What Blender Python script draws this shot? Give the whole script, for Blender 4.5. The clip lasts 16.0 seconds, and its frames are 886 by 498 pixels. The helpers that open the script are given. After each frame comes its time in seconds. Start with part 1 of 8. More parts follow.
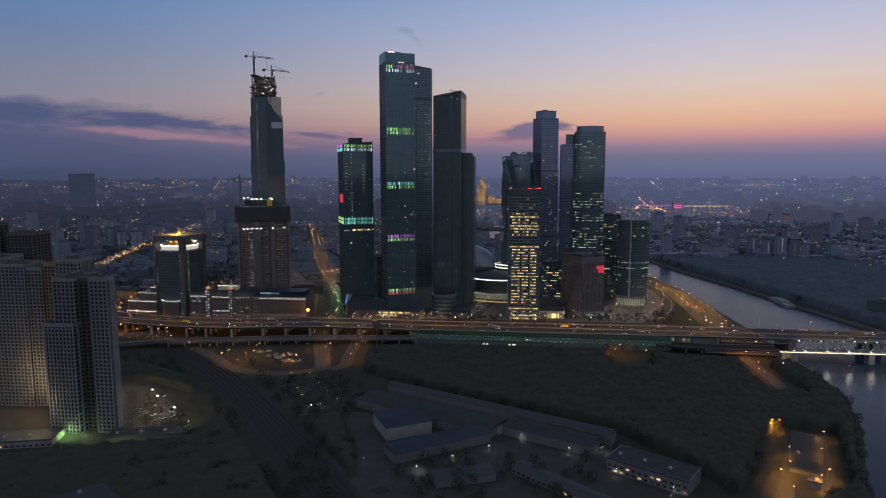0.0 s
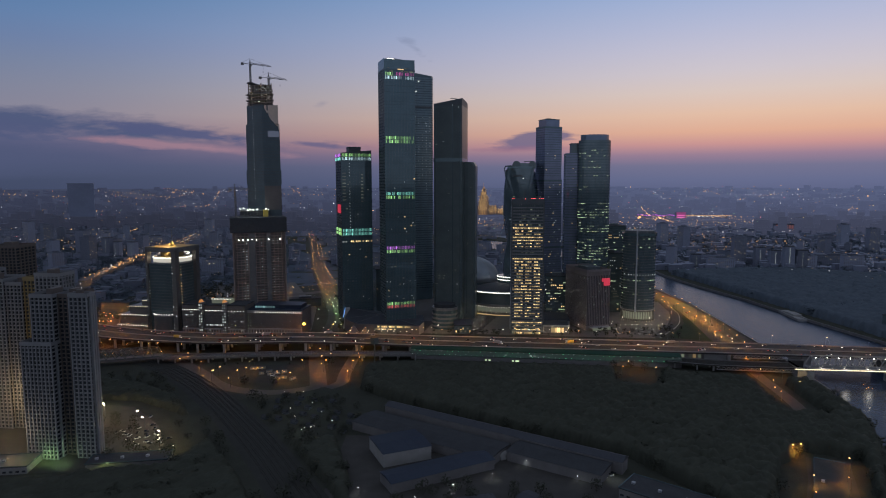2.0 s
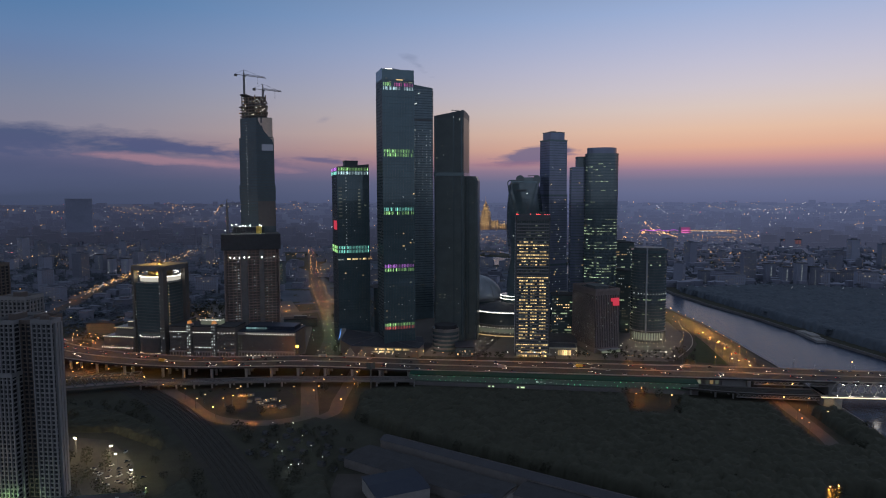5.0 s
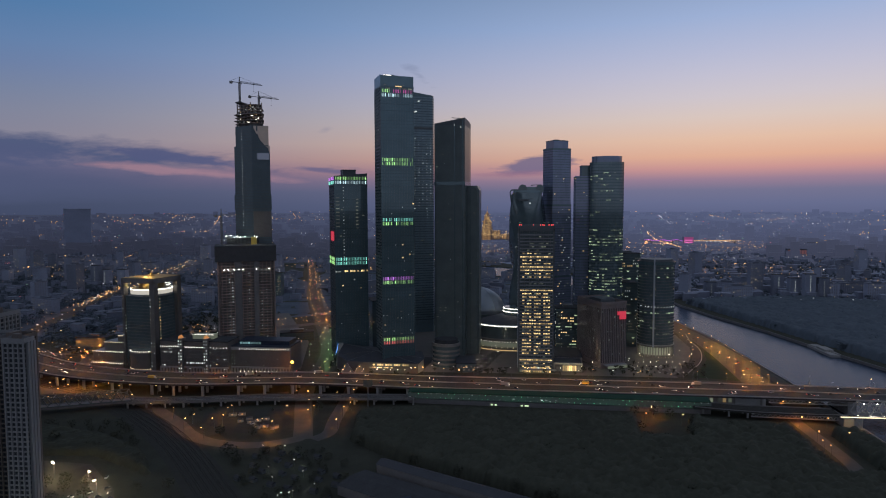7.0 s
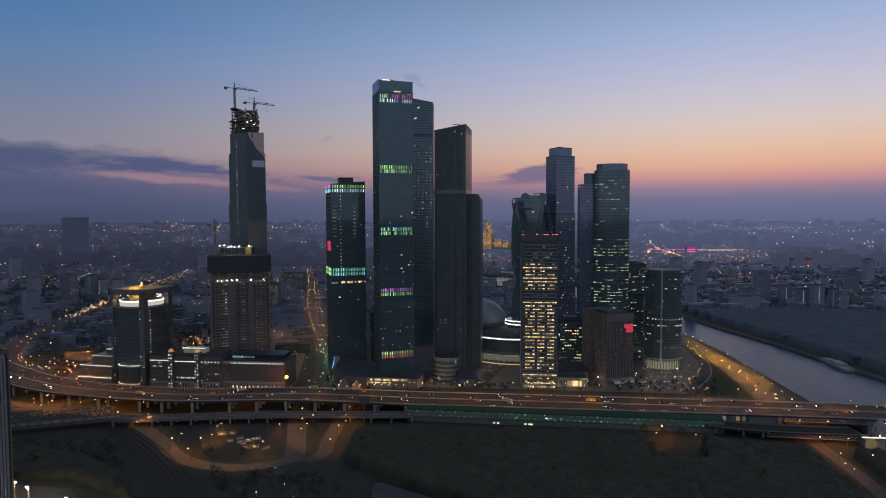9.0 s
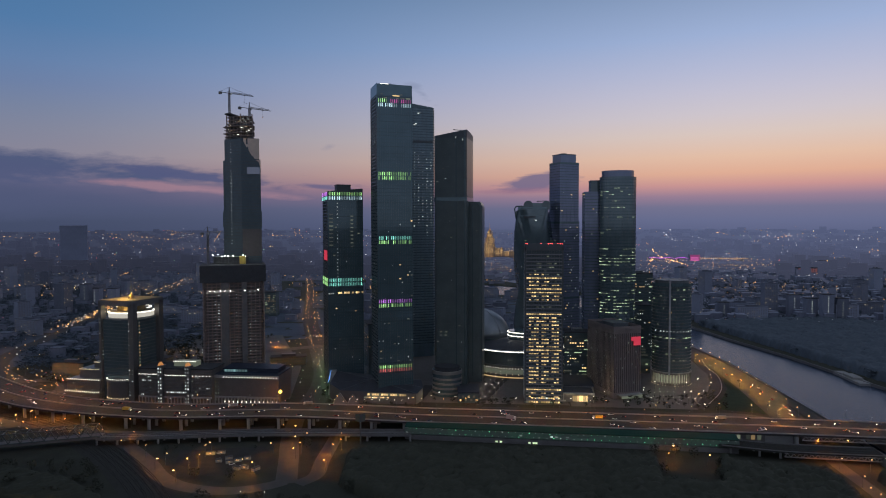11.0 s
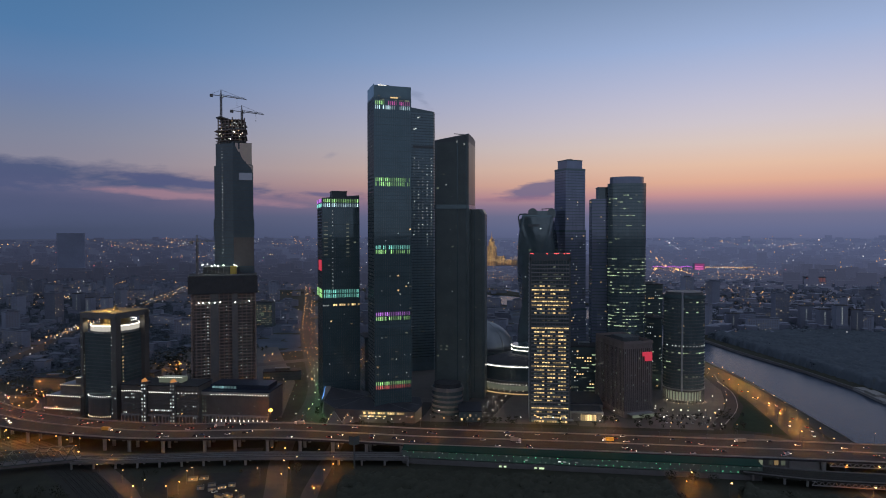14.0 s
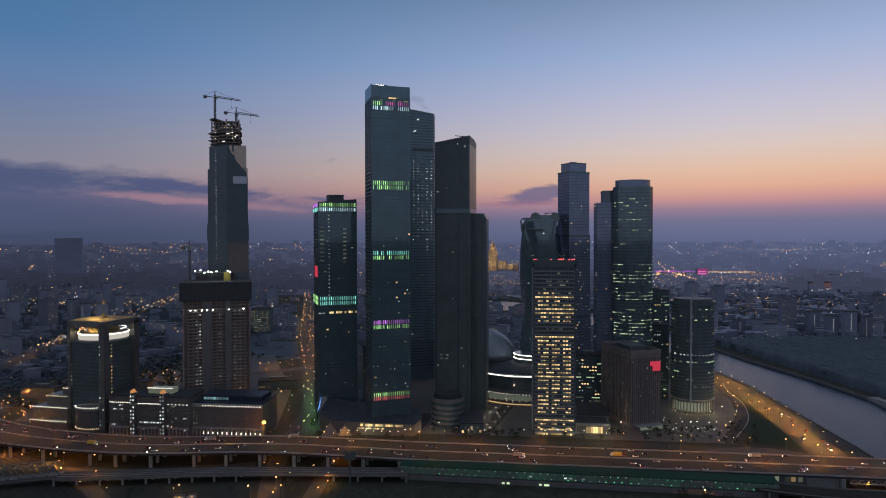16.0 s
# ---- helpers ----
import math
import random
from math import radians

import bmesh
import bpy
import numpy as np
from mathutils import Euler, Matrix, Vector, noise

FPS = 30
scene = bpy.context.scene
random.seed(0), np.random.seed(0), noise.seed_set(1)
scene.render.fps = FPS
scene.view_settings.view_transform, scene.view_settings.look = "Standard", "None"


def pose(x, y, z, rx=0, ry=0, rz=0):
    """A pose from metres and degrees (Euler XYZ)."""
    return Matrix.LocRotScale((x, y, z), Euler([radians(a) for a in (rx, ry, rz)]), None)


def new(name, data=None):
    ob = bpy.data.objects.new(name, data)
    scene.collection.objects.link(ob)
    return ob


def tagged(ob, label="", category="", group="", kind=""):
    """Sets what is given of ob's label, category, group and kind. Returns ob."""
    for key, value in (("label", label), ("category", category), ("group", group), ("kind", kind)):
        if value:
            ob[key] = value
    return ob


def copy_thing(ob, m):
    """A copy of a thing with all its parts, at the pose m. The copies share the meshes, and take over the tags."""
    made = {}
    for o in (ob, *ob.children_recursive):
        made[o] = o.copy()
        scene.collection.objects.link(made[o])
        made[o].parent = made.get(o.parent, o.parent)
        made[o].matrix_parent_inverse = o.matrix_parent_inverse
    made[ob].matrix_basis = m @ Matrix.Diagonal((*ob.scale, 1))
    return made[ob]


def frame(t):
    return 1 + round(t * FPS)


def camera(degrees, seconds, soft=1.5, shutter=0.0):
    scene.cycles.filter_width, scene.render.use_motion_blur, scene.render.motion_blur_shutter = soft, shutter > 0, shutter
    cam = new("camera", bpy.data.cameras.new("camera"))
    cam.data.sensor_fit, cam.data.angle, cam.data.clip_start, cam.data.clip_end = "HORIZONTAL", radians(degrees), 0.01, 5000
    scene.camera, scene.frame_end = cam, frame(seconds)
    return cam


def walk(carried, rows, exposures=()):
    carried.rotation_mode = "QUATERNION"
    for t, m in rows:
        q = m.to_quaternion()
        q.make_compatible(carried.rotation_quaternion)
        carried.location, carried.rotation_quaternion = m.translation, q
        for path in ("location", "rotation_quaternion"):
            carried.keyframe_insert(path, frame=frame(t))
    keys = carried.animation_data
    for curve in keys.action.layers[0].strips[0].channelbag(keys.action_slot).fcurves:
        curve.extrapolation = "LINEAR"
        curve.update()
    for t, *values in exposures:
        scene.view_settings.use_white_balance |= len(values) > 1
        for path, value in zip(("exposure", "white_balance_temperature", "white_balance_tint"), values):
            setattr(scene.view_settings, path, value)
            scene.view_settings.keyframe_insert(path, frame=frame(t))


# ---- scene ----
cam = camera(70.3, 16.0, soft=1.05)
METRES, EYE, TILT, LEAN, TURN = 207.5, 200.0, 0.0, 0.0, 5.4
ROWS = [
    (0.0, 0.0, 0.0, 0.0, -0.01, -6.88, 0.04),
    (0.5, 0.0008, 0.0317, 0.0003, 0.02, -6.68, 0.03),
    (1.0, 0.0015, 0.0634, 0.0007, 0.05, -6.44, 0.04),
    (1.5, 0.0025, 0.0954, 0.0012, 0.08, -6.24, 0.03),
    (2.0, 0.0036, 0.1275, 0.0015, 0.1, -6.02, 0.06),
    (2.5, 0.0043, 0.1601, 0.0012, 0.12, -5.79, 0.09),
    (3.0, 0.0052, 0.1929, 0.0009, 0.15, -5.57, 0.1),
    (3.5, 0.0059, 0.2248, 0.0016, 0.17, -5.34, 0.1),
    (4.0, 0.0071, 0.2565, 0.0021, 0.2, -5.12, 0.1),
    (6.5, 0.0144, 0.4158, 0.0037, 0.36, -4.0, 0.16),
    (7.0, 0.0152, 0.4477, 0.0044, 0.39, -3.79, 0.16),
    (7.5, 0.0165, 0.4792, 0.0055, 0.41, -3.59, 0.16),
    (8.0, 0.0173, 0.5109, 0.0058, 0.43, -3.38, 0.15),
    (8.5, 0.0182, 0.5429, 0.006, 0.46, -3.19, 0.15),
    (9.0, 0.0189, 0.5747, 0.0056, 0.48, -2.99, 0.14),
    (11.5, 0.0241, 0.7341, 0.0082, 0.63, -2.11, 0.1),
    (12.0, 0.0246, 0.7645, 0.0087, 0.65, -1.97, 0.06),
    (12.5, 0.025, 0.7954, 0.0087, 0.68, -1.82, 0.07),
    (13.0, 0.0257, 0.8251, 0.0101, 0.7, -1.72, 0.07),
    (13.5, 0.0265, 0.8544, 0.0105, 0.73, -1.63, 0.06),
    (14.0, 0.0278, 0.8836, 0.0107, 0.75, -1.53, 0.05),
    (14.5, 0.0283, 0.9132, 0.0115, 0.77, -1.43, 0.04),
    (15.0, 0.0296, 0.9415, 0.012, 0.8, -1.32, 0.05),
    (15.5, 0.0307, 0.9706, 0.0128, 0.83, -1.22, 0.08),
    (16.0, 0.0301, 0.9992, 0.0129, 0.83, -1.11, 0.09),
]
walk(cam, [(t, pose(0, 0, EYE, TILT, LEAN, TURN) @ pose(METRES * x, METRES * y, METRES * z, 90 + pitch, roll, yaw)) for t, x, y, z, yaw, pitch, roll in ROWS],
     exposures=[(0.0, 0.05), (16.0, 0.05)])

# ---- world: dusk sky with a sunset glow, brightened behind the camera ----
rng = random.Random(7)


def lin(r, g, b):
    """Linear colour from 8-bit display values."""
    return tuple(((c / 255 + 0.055) / 1.055) ** 2.4 if c > 10 else c / 255 / 12.92 for c in (r, g, b)) + (1.0,)


world = bpy.data.worlds.new("dusk_sky")
scene.world = world
world.use_nodes = True
wt = world.node_tree
wt.nodes.clear()


def wmath(op, a, b=None, c=None, clamp=False):
    n = wt.nodes.new("ShaderNodeMath")
    n.operation = op
    n.use_clamp = clamp
    for i, v in enumerate((a, b, c)):
        if v is None:
            continue
        if isinstance(v, (int, float)):
            n.inputs[i].default_value = v
        else:
            wt.links.new(v, n.inputs[i])
    return n.outputs[0]


def wmix(fac, a, b):
    n = wt.nodes.new("ShaderNodeMix")
    n.data_type = "RGBA"
    for sock, v in ((n.inputs[0], fac), (n.inputs[6], a), (n.inputs[7], b)):
        if isinstance(v, (int, float, tuple)):
            sock.default_value = v
        else:
            wt.links.new(v, sock)
    return n.outputs[2]


def wramp(fac, stops):
    n = wt.nodes.new("ShaderNodeValToRGB")
    n.color_ramp.interpolation = "LINEAR"
    el = n.color_ramp.elements
    while len(el) < len(stops):
        el.new(0.5)
    for e, (p, col) in zip(el, stops):
        e.position, e.color = p, col
    wt.links.new(fac, n.inputs[0])
    return n.outputs[0]


tc = wt.nodes.new("ShaderNodeTexCoord")
turn = wt.nodes.new("ShaderNodeMapping")
turn.inputs["Rotation"].default_value = (0, 0, radians(-TURN))
wt.links.new(tc.outputs["Generated"], turn.inputs[0])
sep = wt.nodes.new("ShaderNodeSeparateXYZ")
wt.links.new(turn.outputs[0], sep.inputs[0])
dx, dy, dz = sep.outputs
ahead = wmath("MAXIMUM", dy, 0.05)
u = wmath("DIVIDE", dx, ahead)
w = wmath("DIVIDE", dz, ahead)
height = wmath("MULTIPLY_ADD", dz, 1.5, 0.15, clamp=True)  # -0.1 -> 0, 0.567 -> 1


def h(deg):
    return max(0.0, min(1.0, math.sin(radians(deg)) * 1.5 + 0.15))


SKY_LEFT = [(h(-5.7), lin(44, 50, 68)), (h(-3.8), lin(54, 61, 86)), (h(-1.75), lin(62, 70, 96)), (h(0.3), lin(67, 76, 102)), (h(1.3), lin(73, 82, 110)), (h(3), lin(90, 94, 126)),
            (h(4.3), lin(122, 116, 138)), (h(5.6), lin(133, 131, 149)), (h(7.4), lin(126, 131, 153)), (h(9), lin(117, 129, 157)), (h(10.8), lin(106, 126, 163)), (h(12.5), lin(97, 126, 167)),
            (h(15.3), lin(80, 120, 164)), (h(21), lin(68, 110, 152)), (h(33), lin(130, 141, 162))]
SKY_RIGHT = [(h(-5.7), lin(46, 52, 72)), (h(-3.8), lin(68, 75, 104)), (h(-1.75), lin(80, 88, 120)), (h(0.3), lin(101, 107, 140)), (h(1.4), lin(114, 113, 142)), (h(2.3), lin(150, 125, 146)),
             (h(3.2), lin(199, 147, 145)), (h(4.2), lin(221, 171, 147)), (h(5.6), lin(224, 187, 164)), (h(7.4), lin(215, 196, 188)), (h(9), lin(204, 195, 202)), (h(10.8), lin(192, 190, 208)),
             (h(12.5), lin(179, 184, 210)), (h(15.3), lin(156, 174, 210)), (h(21), lin(118, 140, 172)), (h(33), lin(130, 141, 162))]
left = wramp(height, SKY_LEFT)
right = wramp(height, SKY_RIGHT)
side = wt.nodes.new("ShaderNodeMapRange")
side.interpolation_type = "SMOOTHSTEP"
side.inputs[1].default_value, side.inputs[2].default_value = -0.75, 0.5
wt.links.new(u, side.inputs[0])
sky = wmix(side.outputs[0], left, right)

# cloud banks: long ragged streaks low over the horizon
stretch = wt.nodes.new("ShaderNodeCombineXYZ")
wt.links.new(wmath("MULTIPLY", u, 9.0), stretch.inputs[0])
wt.links.new(wmath("MULTIPLY", w, 42.0), stretch.inputs[1])
rag = wt.nodes.new("ShaderNodeTexNoise")
rag.inputs["Scale"].default_value, rag.inputs["Detail"].default_value, rag.inputs["Roughness"].default_value = 1.0, 7.0, 0.6
wt.links.new(stretch.outputs[0], rag.inputs["Vector"])
rags = wmath("SUBTRACT", rag.outputs[0], 0.5)


def cloud(base, u0, w0, half_u, half_w, slope, ragged, soft, density, colour):
    du = wmath("SUBTRACT", u, u0)
    dw = wmath("SUBTRACT", wmath("SUBTRACT", w, w0), wmath("MULTIPLY", du, slope))
    eu, ew = wmath("DIVIDE", du, half_u), wmath("DIVIDE", dw, half_w)
    r2 = wmath("ADD", wmath("MULTIPLY", eu, eu), wmath("MULTIPLY", ew, ew))
    inside = wmath("ADD", wmath("SUBTRACT", 1.0, wmath("SQRT", r2)), wmath("MULTIPLY", rags, ragged))
    mask = wmath("DIVIDE", inside, soft, clamp=True)
    return wmix(wmath("MULTIPLY", mask, density), base, colour)


sky = cloud(sky, -1.0, 0.050, 0.66, 0.046, -0.02, 0.6, 0.6, 0.92, lin(78, 86, 117))
sky = cloud(sky, -0.80, 0.110, 0.60, 0.030, -0.09, 2.2, 0.7, 0.95, lin(76, 87, 121))
sky = cloud(sky, -0.78, 0.088, 0.30, 0.020, -0.05, 2.0, 0.5, 0.9, lin(80, 88, 122))
sky = cloud(sky, -0.42, 0.079, 0.15, 0.010, -0.13, 2.8, 0.5, 0.9, lin(82, 88, 124))
sky = cloud(sky, -0.44, 0.060, 0.19, 0.008, -0.08, 3.0, 0.6, 0.75, lin(160, 126, 140))
sky = cloud(sky, -0.20, 0.059, 0.06, 0.006, -0.12, 2.8, 0.6, 0.9, lin(104, 98, 130))
sky = cloud(sky, 0.135, 0.066, 0.075, 0.013, 0.12, 2.8, 0.45, 0.9, lin(112, 104, 134))
sky = cloud(sky, 0.11, 0.052, 0.10, 0.006, 0.02, 3.0, 0.8, 0.6, lin(140, 108, 132))
sky = cloud(sky, -0.042, 0.205, 0.022, 0.012, -0.45, 3.2, 0.9, 0.7, lin(112, 122, 150))
sky = cloud(sky, -0.19, 0.123, 0.016, 0.007, 0.2, 3.2, 1.0, 0.55, lin(130, 130, 152))

# the eastern half of the sky, behind the camera, is brightened to light the facades
east = wt.nodes.new("ShaderNodeMapRange")
east.interpolation_type = "SMOOTHSTEP"
east.inputs[1].default_value, east.inputs[2].default_value = -0.25, 0.45
wt.links.new(dy, east.inputs[0])
east_fill = wramp(height, [(h(-5.7), lin(96, 95, 100)), (h(0), lin(142, 146, 162)), (h(8), lin(146, 158, 184)), (h(33), lin(130, 141, 162))])
sky = wmix(east.outputs[0], east_fill, sky)
bg = wt.nodes.new("ShaderNodeBackground")
bg.inputs["Strength"].default_value = 1.0
wt.links.new(sky, bg.inputs["Color"])
out = wt.nodes.new("ShaderNodeOutputWorld")
wt.links.new(bg.outputs[0], out.inputs["Surface"])

# ---- materials ----
def material(name, colour, rough=0.7, metal=0.0, grain=0.0, grain_size=1.0, patch=0.0, patch_size=20.0, bump=0.0, spec=None, vary=0.0):
    """A surface with variation at two scales (metres), relief and a little difference from object to object."""
    m = bpy.data.materials.new(name)
    m.use_nodes = True
    t = m.node_tree
    b = t.nodes["Principled BSDF"]
    b.inputs["Roughness"].default_value, b.inputs["Metallic"].default_value = rough, metal
    b.inputs["Specular IOR Level"].default_value = spec if spec is not None else 0.5 if rough < 0.5 else 0.18
    geo = t.nodes.new("ShaderNodeNewGeometry")
    value = None

    def noise_at(size, detail):
        n = t.nodes.new("ShaderNodeTexNoise")
        n.inputs["Scale"].default_value, n.inputs["Detail"].default_value = 1.0 / size, detail
        t.links.new(geo.outputs["Position"], n.inputs["Vector"])
        return n.outputs[0]

    def add(a, k, centre=0.5):
        nonlocal value
        n = t.nodes.new("ShaderNodeMath")
        n.operation = "MULTIPLY_ADD"
        t.links.new(a, n.inputs[0])
        n.inputs[1].default_value = 2 * k
        if value is None:
            n.inputs[2].default_value = 1.0 - 2 * k * centre
        else:
            s = t.nodes.new("ShaderNodeMath")
            s.operation = "ADD"
            t.links.new(value, s.inputs[0])
            s.inputs[1].default_value = -2 * k * centre
            t.links.new(s.outputs[0], n.inputs[2])
        value = n.outputs[0]

    fine = noise_at(grain_size, 5.0) if grain or bump else None
    if grain:
        add(fine, grain)
    if patch:
        add(noise_at(patch_size, 3.0), patch)
    if vary:
        info = t.nodes.new("ShaderNodeObjectInfo")
        add(info.outputs["Random"], vary)
    if value is None:
        b.inputs["Base Color"].default_value = (*colour, 1)
    else:
        mul = t.nodes.new("ShaderNodeVectorMath")
        mul.operation = "SCALE"
        mul.inputs[0].default_value = colour
        t.links.new(value, mul.inputs["Scale"])
        t.links.new(mul.outputs[0], b.inputs["Base Color"])
    if bump:
        bn = t.nodes.new("ShaderNodeBump")
        bn.inputs["Strength"].default_value, bn.inputs["Distance"].default_value = 1.0, bump
        t.links.new(fine, bn.inputs["Height"])
        t.links.new(bn.outputs[0], b.inputs["Normal"])
    return m


def glow(name, colour, strength, vary=0.0, island=False):
    """A lamp, lit window or light-emitting bar."""
    m = bpy.data.materials.new(name)
    m.use_nodes = True
    t = m.node_tree
    b = t.nodes["Principled BSDF"]
    b.inputs["Base Color"].default_value = (0.1, 0.1, 0.1, 1)
    b.inputs["Emission Color"].default_value = (*colour, 1)
    b.inputs["Emission Strength"].default_value = strength
    if vary:
        n = t.nodes.new("ShaderNodeMath")
        n.operation = "MULTIPLY_ADD"
        src = t.nodes.new("ShaderNodeNewGeometry").outputs["Random Per Island"] if island else t.nodes.new("ShaderNodeObjectInfo").outputs["Random"]
        p = t.nodes.new("ShaderNodeMath")
        p.operation = "POWER"
        p.inputs[1].default_value = 1.6
        t.links.new(src, p.inputs[0])
        t.links.new(p.outputs[0], n.inputs[0])
        n.inputs[1].default_value, n.inputs[2].default_value = 2 * vary * strength, (1 - vary) * strength
        t.links.new(n.outputs[0], b.inputs["Emission Strength"])
    return m


GLASS_TEAL = material("teal_curtain_glass", (0.118, 0.178, 0.196), 0.05, 0.4, patch=0.25, patch_size=14, bump=0.02, grain_size=6, vary=0.1)
GLASS_DARK = material("dark_curtain_glass", (0.118, 0.152, 0.158), 0.07, 0.3, patch=0.25, patch_size=12, bump=0.02, grain_size=6)
GLASS_BLACK = material("black_green_curtain_glass", (0.1, 0.122, 0.12), 0.32, 0.0, patch=0.25, patch_size=12, bump=0.02, grain_size=6, spec=0.22)
# Far slab's teal glass: haze put into a paler colour, rough against reflections.
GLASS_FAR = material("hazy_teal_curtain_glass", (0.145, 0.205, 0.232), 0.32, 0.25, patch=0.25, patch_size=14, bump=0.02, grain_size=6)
GLASS_SITE = material("fresh_dark_cladding_glass", (0.062, 0.09, 0.106), 0.3, 0.1, patch=0.25, patch_size=12, grain=0.1, grain_size=4)
FACADE_DARK = material("dark_bronze_facade", (0.135, 0.118, 0.108), 0.4, 0.1, grain=0.12, grain_size=1.5, patch=0.2, patch_size=8)
GLASS_PALE = material("grey_green_curtain_glass", (0.15, 0.20, 0.215), 0.06, 0.4, patch=0.25, patch_size=14, bump=0.02, grain_size=6)
GLASS_BLUE = material("blue_curtain_glass", (0.19, 0.22, 0.30), 0.06, 0.4, patch=0.2, patch_size=14, bump=0.02, grain_size=6)
DOME_GLASS = material("pale_dome_glass", (0.24, 0.27, 0.3), 0.38, 0.4, patch=0.2, patch_size=10)
# Slab cladding lightened and blued to the tone of the haze before it.
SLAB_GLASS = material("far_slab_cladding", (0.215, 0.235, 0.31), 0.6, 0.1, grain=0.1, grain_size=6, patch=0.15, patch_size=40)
WINDOW_DARK = material("unlit_window_glass", (0.042, 0.046, 0.051), 0.1, 0.1, vary=0.3)
METAL_BAND = material("grey_metal_spandrel", (0.102, 0.146, 0.156), 0.18, 0.35, grain=0.1, grain_size=2, vary=0.15)
METAL_DARK = material("dark_metal", (0.1, 0.11, 0.115), 0.5, 0.2, grain=0.15, grain_size=2)
METAL_LIGHT = material("light_grey_metal", (0.3, 0.31, 0.33), 0.45, 0.3, grain=0.1, grain_size=3)
STEEL = material("galvanised_steel", (0.13, 0.135, 0.14), 0.5, 0.6, grain=0.15, grain_size=0.7)
CRANE_PAINT = material("weathered_crane_paint", (0.20, 0.19, 0.19), 0.6, 0.1, grain=0.2, grain_size=0.8)
CONCRETE = material("raw_concrete", (0.26, 0.25, 0.24), 0.85, grain=0.15, grain_size=0.8, patch=0.2, patch_size=9, bump=0.02)
CONCRETE_DARK = material("stained_concrete", (0.16, 0.15, 0.145), 0.85, grain=0.15, grain_size=0.8, patch=0.25, patch_size=9, bump=0.02)
CONCRETE_RAW = material("bare_floor_slab_concrete", (0.28, 0.215, 0.19), 0.85, grain=0.2, grain_size=1.2, patch=0.2, patch_size=12)
STONE_BROWN = material("brown_stone_cladding", (0.2, 0.163, 0.152), 0.6, grain=0.12, grain_size=1.0, patch=0.15, patch_size=8)
STONE_DARK = material("dark_polished_granite", (0.115, 0.106, 0.101), 0.35, grain=0.15, grain_size=0.6, patch=0.15, patch_size=9)
WHITE_PANEL = material("pale_facade_panel", (0.20, 0.20, 0.205), 0.7, grain=0.08, grain_size=1.0, patch=0.12, patch_size=12, vary=0.06)
OCHRE_PANEL = material("ochre_facade_panel", (0.24, 0.18, 0.09), 0.7, grain=0.1, grain_size=1.0, patch=0.1, patch_size=12)
BROWN_PANEL = material("dark_brown_facade_panel", (0.12, 0.10, 0.09), 0.7, grain=0.1, grain_size=1.0, patch=0.1, patch_size=12)
ASPHALT = material("worn_asphalt", (0.042, 0.039, 0.038), 0.75, grain=0.15, grain_size=0.6, patch=0.25, patch_size=16, bump=0.01)
ASPHALT_OLD = material("patched_asphalt", (0.056, 0.051, 0.046), 0.85, grain=0.2, grain_size=0.9, patch=0.3, patch_size=9, bump=0.01)
PAVING = material("concrete_paving", (0.1, 0.092, 0.085), 0.8, grain=0.15, grain_size=0.8, patch=0.2, patch_size=10)
LINE_PAINT = material("worn_road_paint", (0.075, 0.072, 0.07), 0.7, grain=0.3, grain_size=0.5)
GRAVEL = material("track_ballast", (0.039, 0.038, 0.033), 0.95, grain=0.3, grain_size=0.4, patch=0.25, patch_size=7, bump=0.04)
RUST = material("rusty_rail_steel", (0.045, 0.038, 0.033), 0.6, 0.3, grain=0.2, grain_size=0.5)
LAWN = material("mown_lawn", (0.026, 0.040, 0.018), 0.95, grain=0.3, grain_size=1.0, patch=0.25, patch_size=9)
BRONZE_PANE = material("bronze_window_glass", (0.115, 0.1, 0.095), 0.2, 0.2, vary=0.2)
GRASS = material("rough_grass", (0.041, 0.042, 0.031), 0.95, grain=0.3, grain_size=1.3, patch=0.35, patch_size=16, bump=0.15)
LEAF = material("autumn_dark_foliage", (0.049, 0.051, 0.038), 0.9, grain=0.15, grain_size=2.2, patch=0.3, patch_size=14, spec=0.1)


# Foliage of the far trees, blued and lightened to stand in for haze.
LEAF_HAZY = material("grey_green_willow_foliage", (0.082, 0.099, 0.118), 0.9, grain=0.12, grain_size=3, patch=0.25, patch_size=25, spec=0.1)
BARK = material("bark", (0.07, 0.055, 0.045), 0.95, grain=0.2, grain_size=0.4)
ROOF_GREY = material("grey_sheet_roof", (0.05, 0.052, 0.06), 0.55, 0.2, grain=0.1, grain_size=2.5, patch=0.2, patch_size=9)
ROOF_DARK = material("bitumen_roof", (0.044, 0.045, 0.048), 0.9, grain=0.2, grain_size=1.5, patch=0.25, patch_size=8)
# City tones blued and lifted in place of haze, most across the river.
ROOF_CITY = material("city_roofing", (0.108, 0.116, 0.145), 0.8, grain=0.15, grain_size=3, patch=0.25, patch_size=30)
HAZE_CITY = material("pale_city_masonry", (0.235, 0.25, 0.31), 0.85, grain=0.12, grain_size=5, patch=0.2, patch_size=60)
HAZE_GROUND = material("pale_city_ground", (0.245, 0.26, 0.32), 0.9, grain=0.15, grain_size=8, patch=0.4, patch_size=70)
CITY_GROUND = material("city_ground", (0.066, 0.08, 0.104), 0.9, grain=0.2, grain_size=8, patch=0.5, patch_size=70)
# Lamplight put into the colour: a lighter asphalt for the lamplit roads.
ROAD_LIT = material("pale_concrete_road", (0.075, 0.068, 0.062), 0.8, grain=0.15, grain_size=0.8, patch=0.2, patch_size=8)
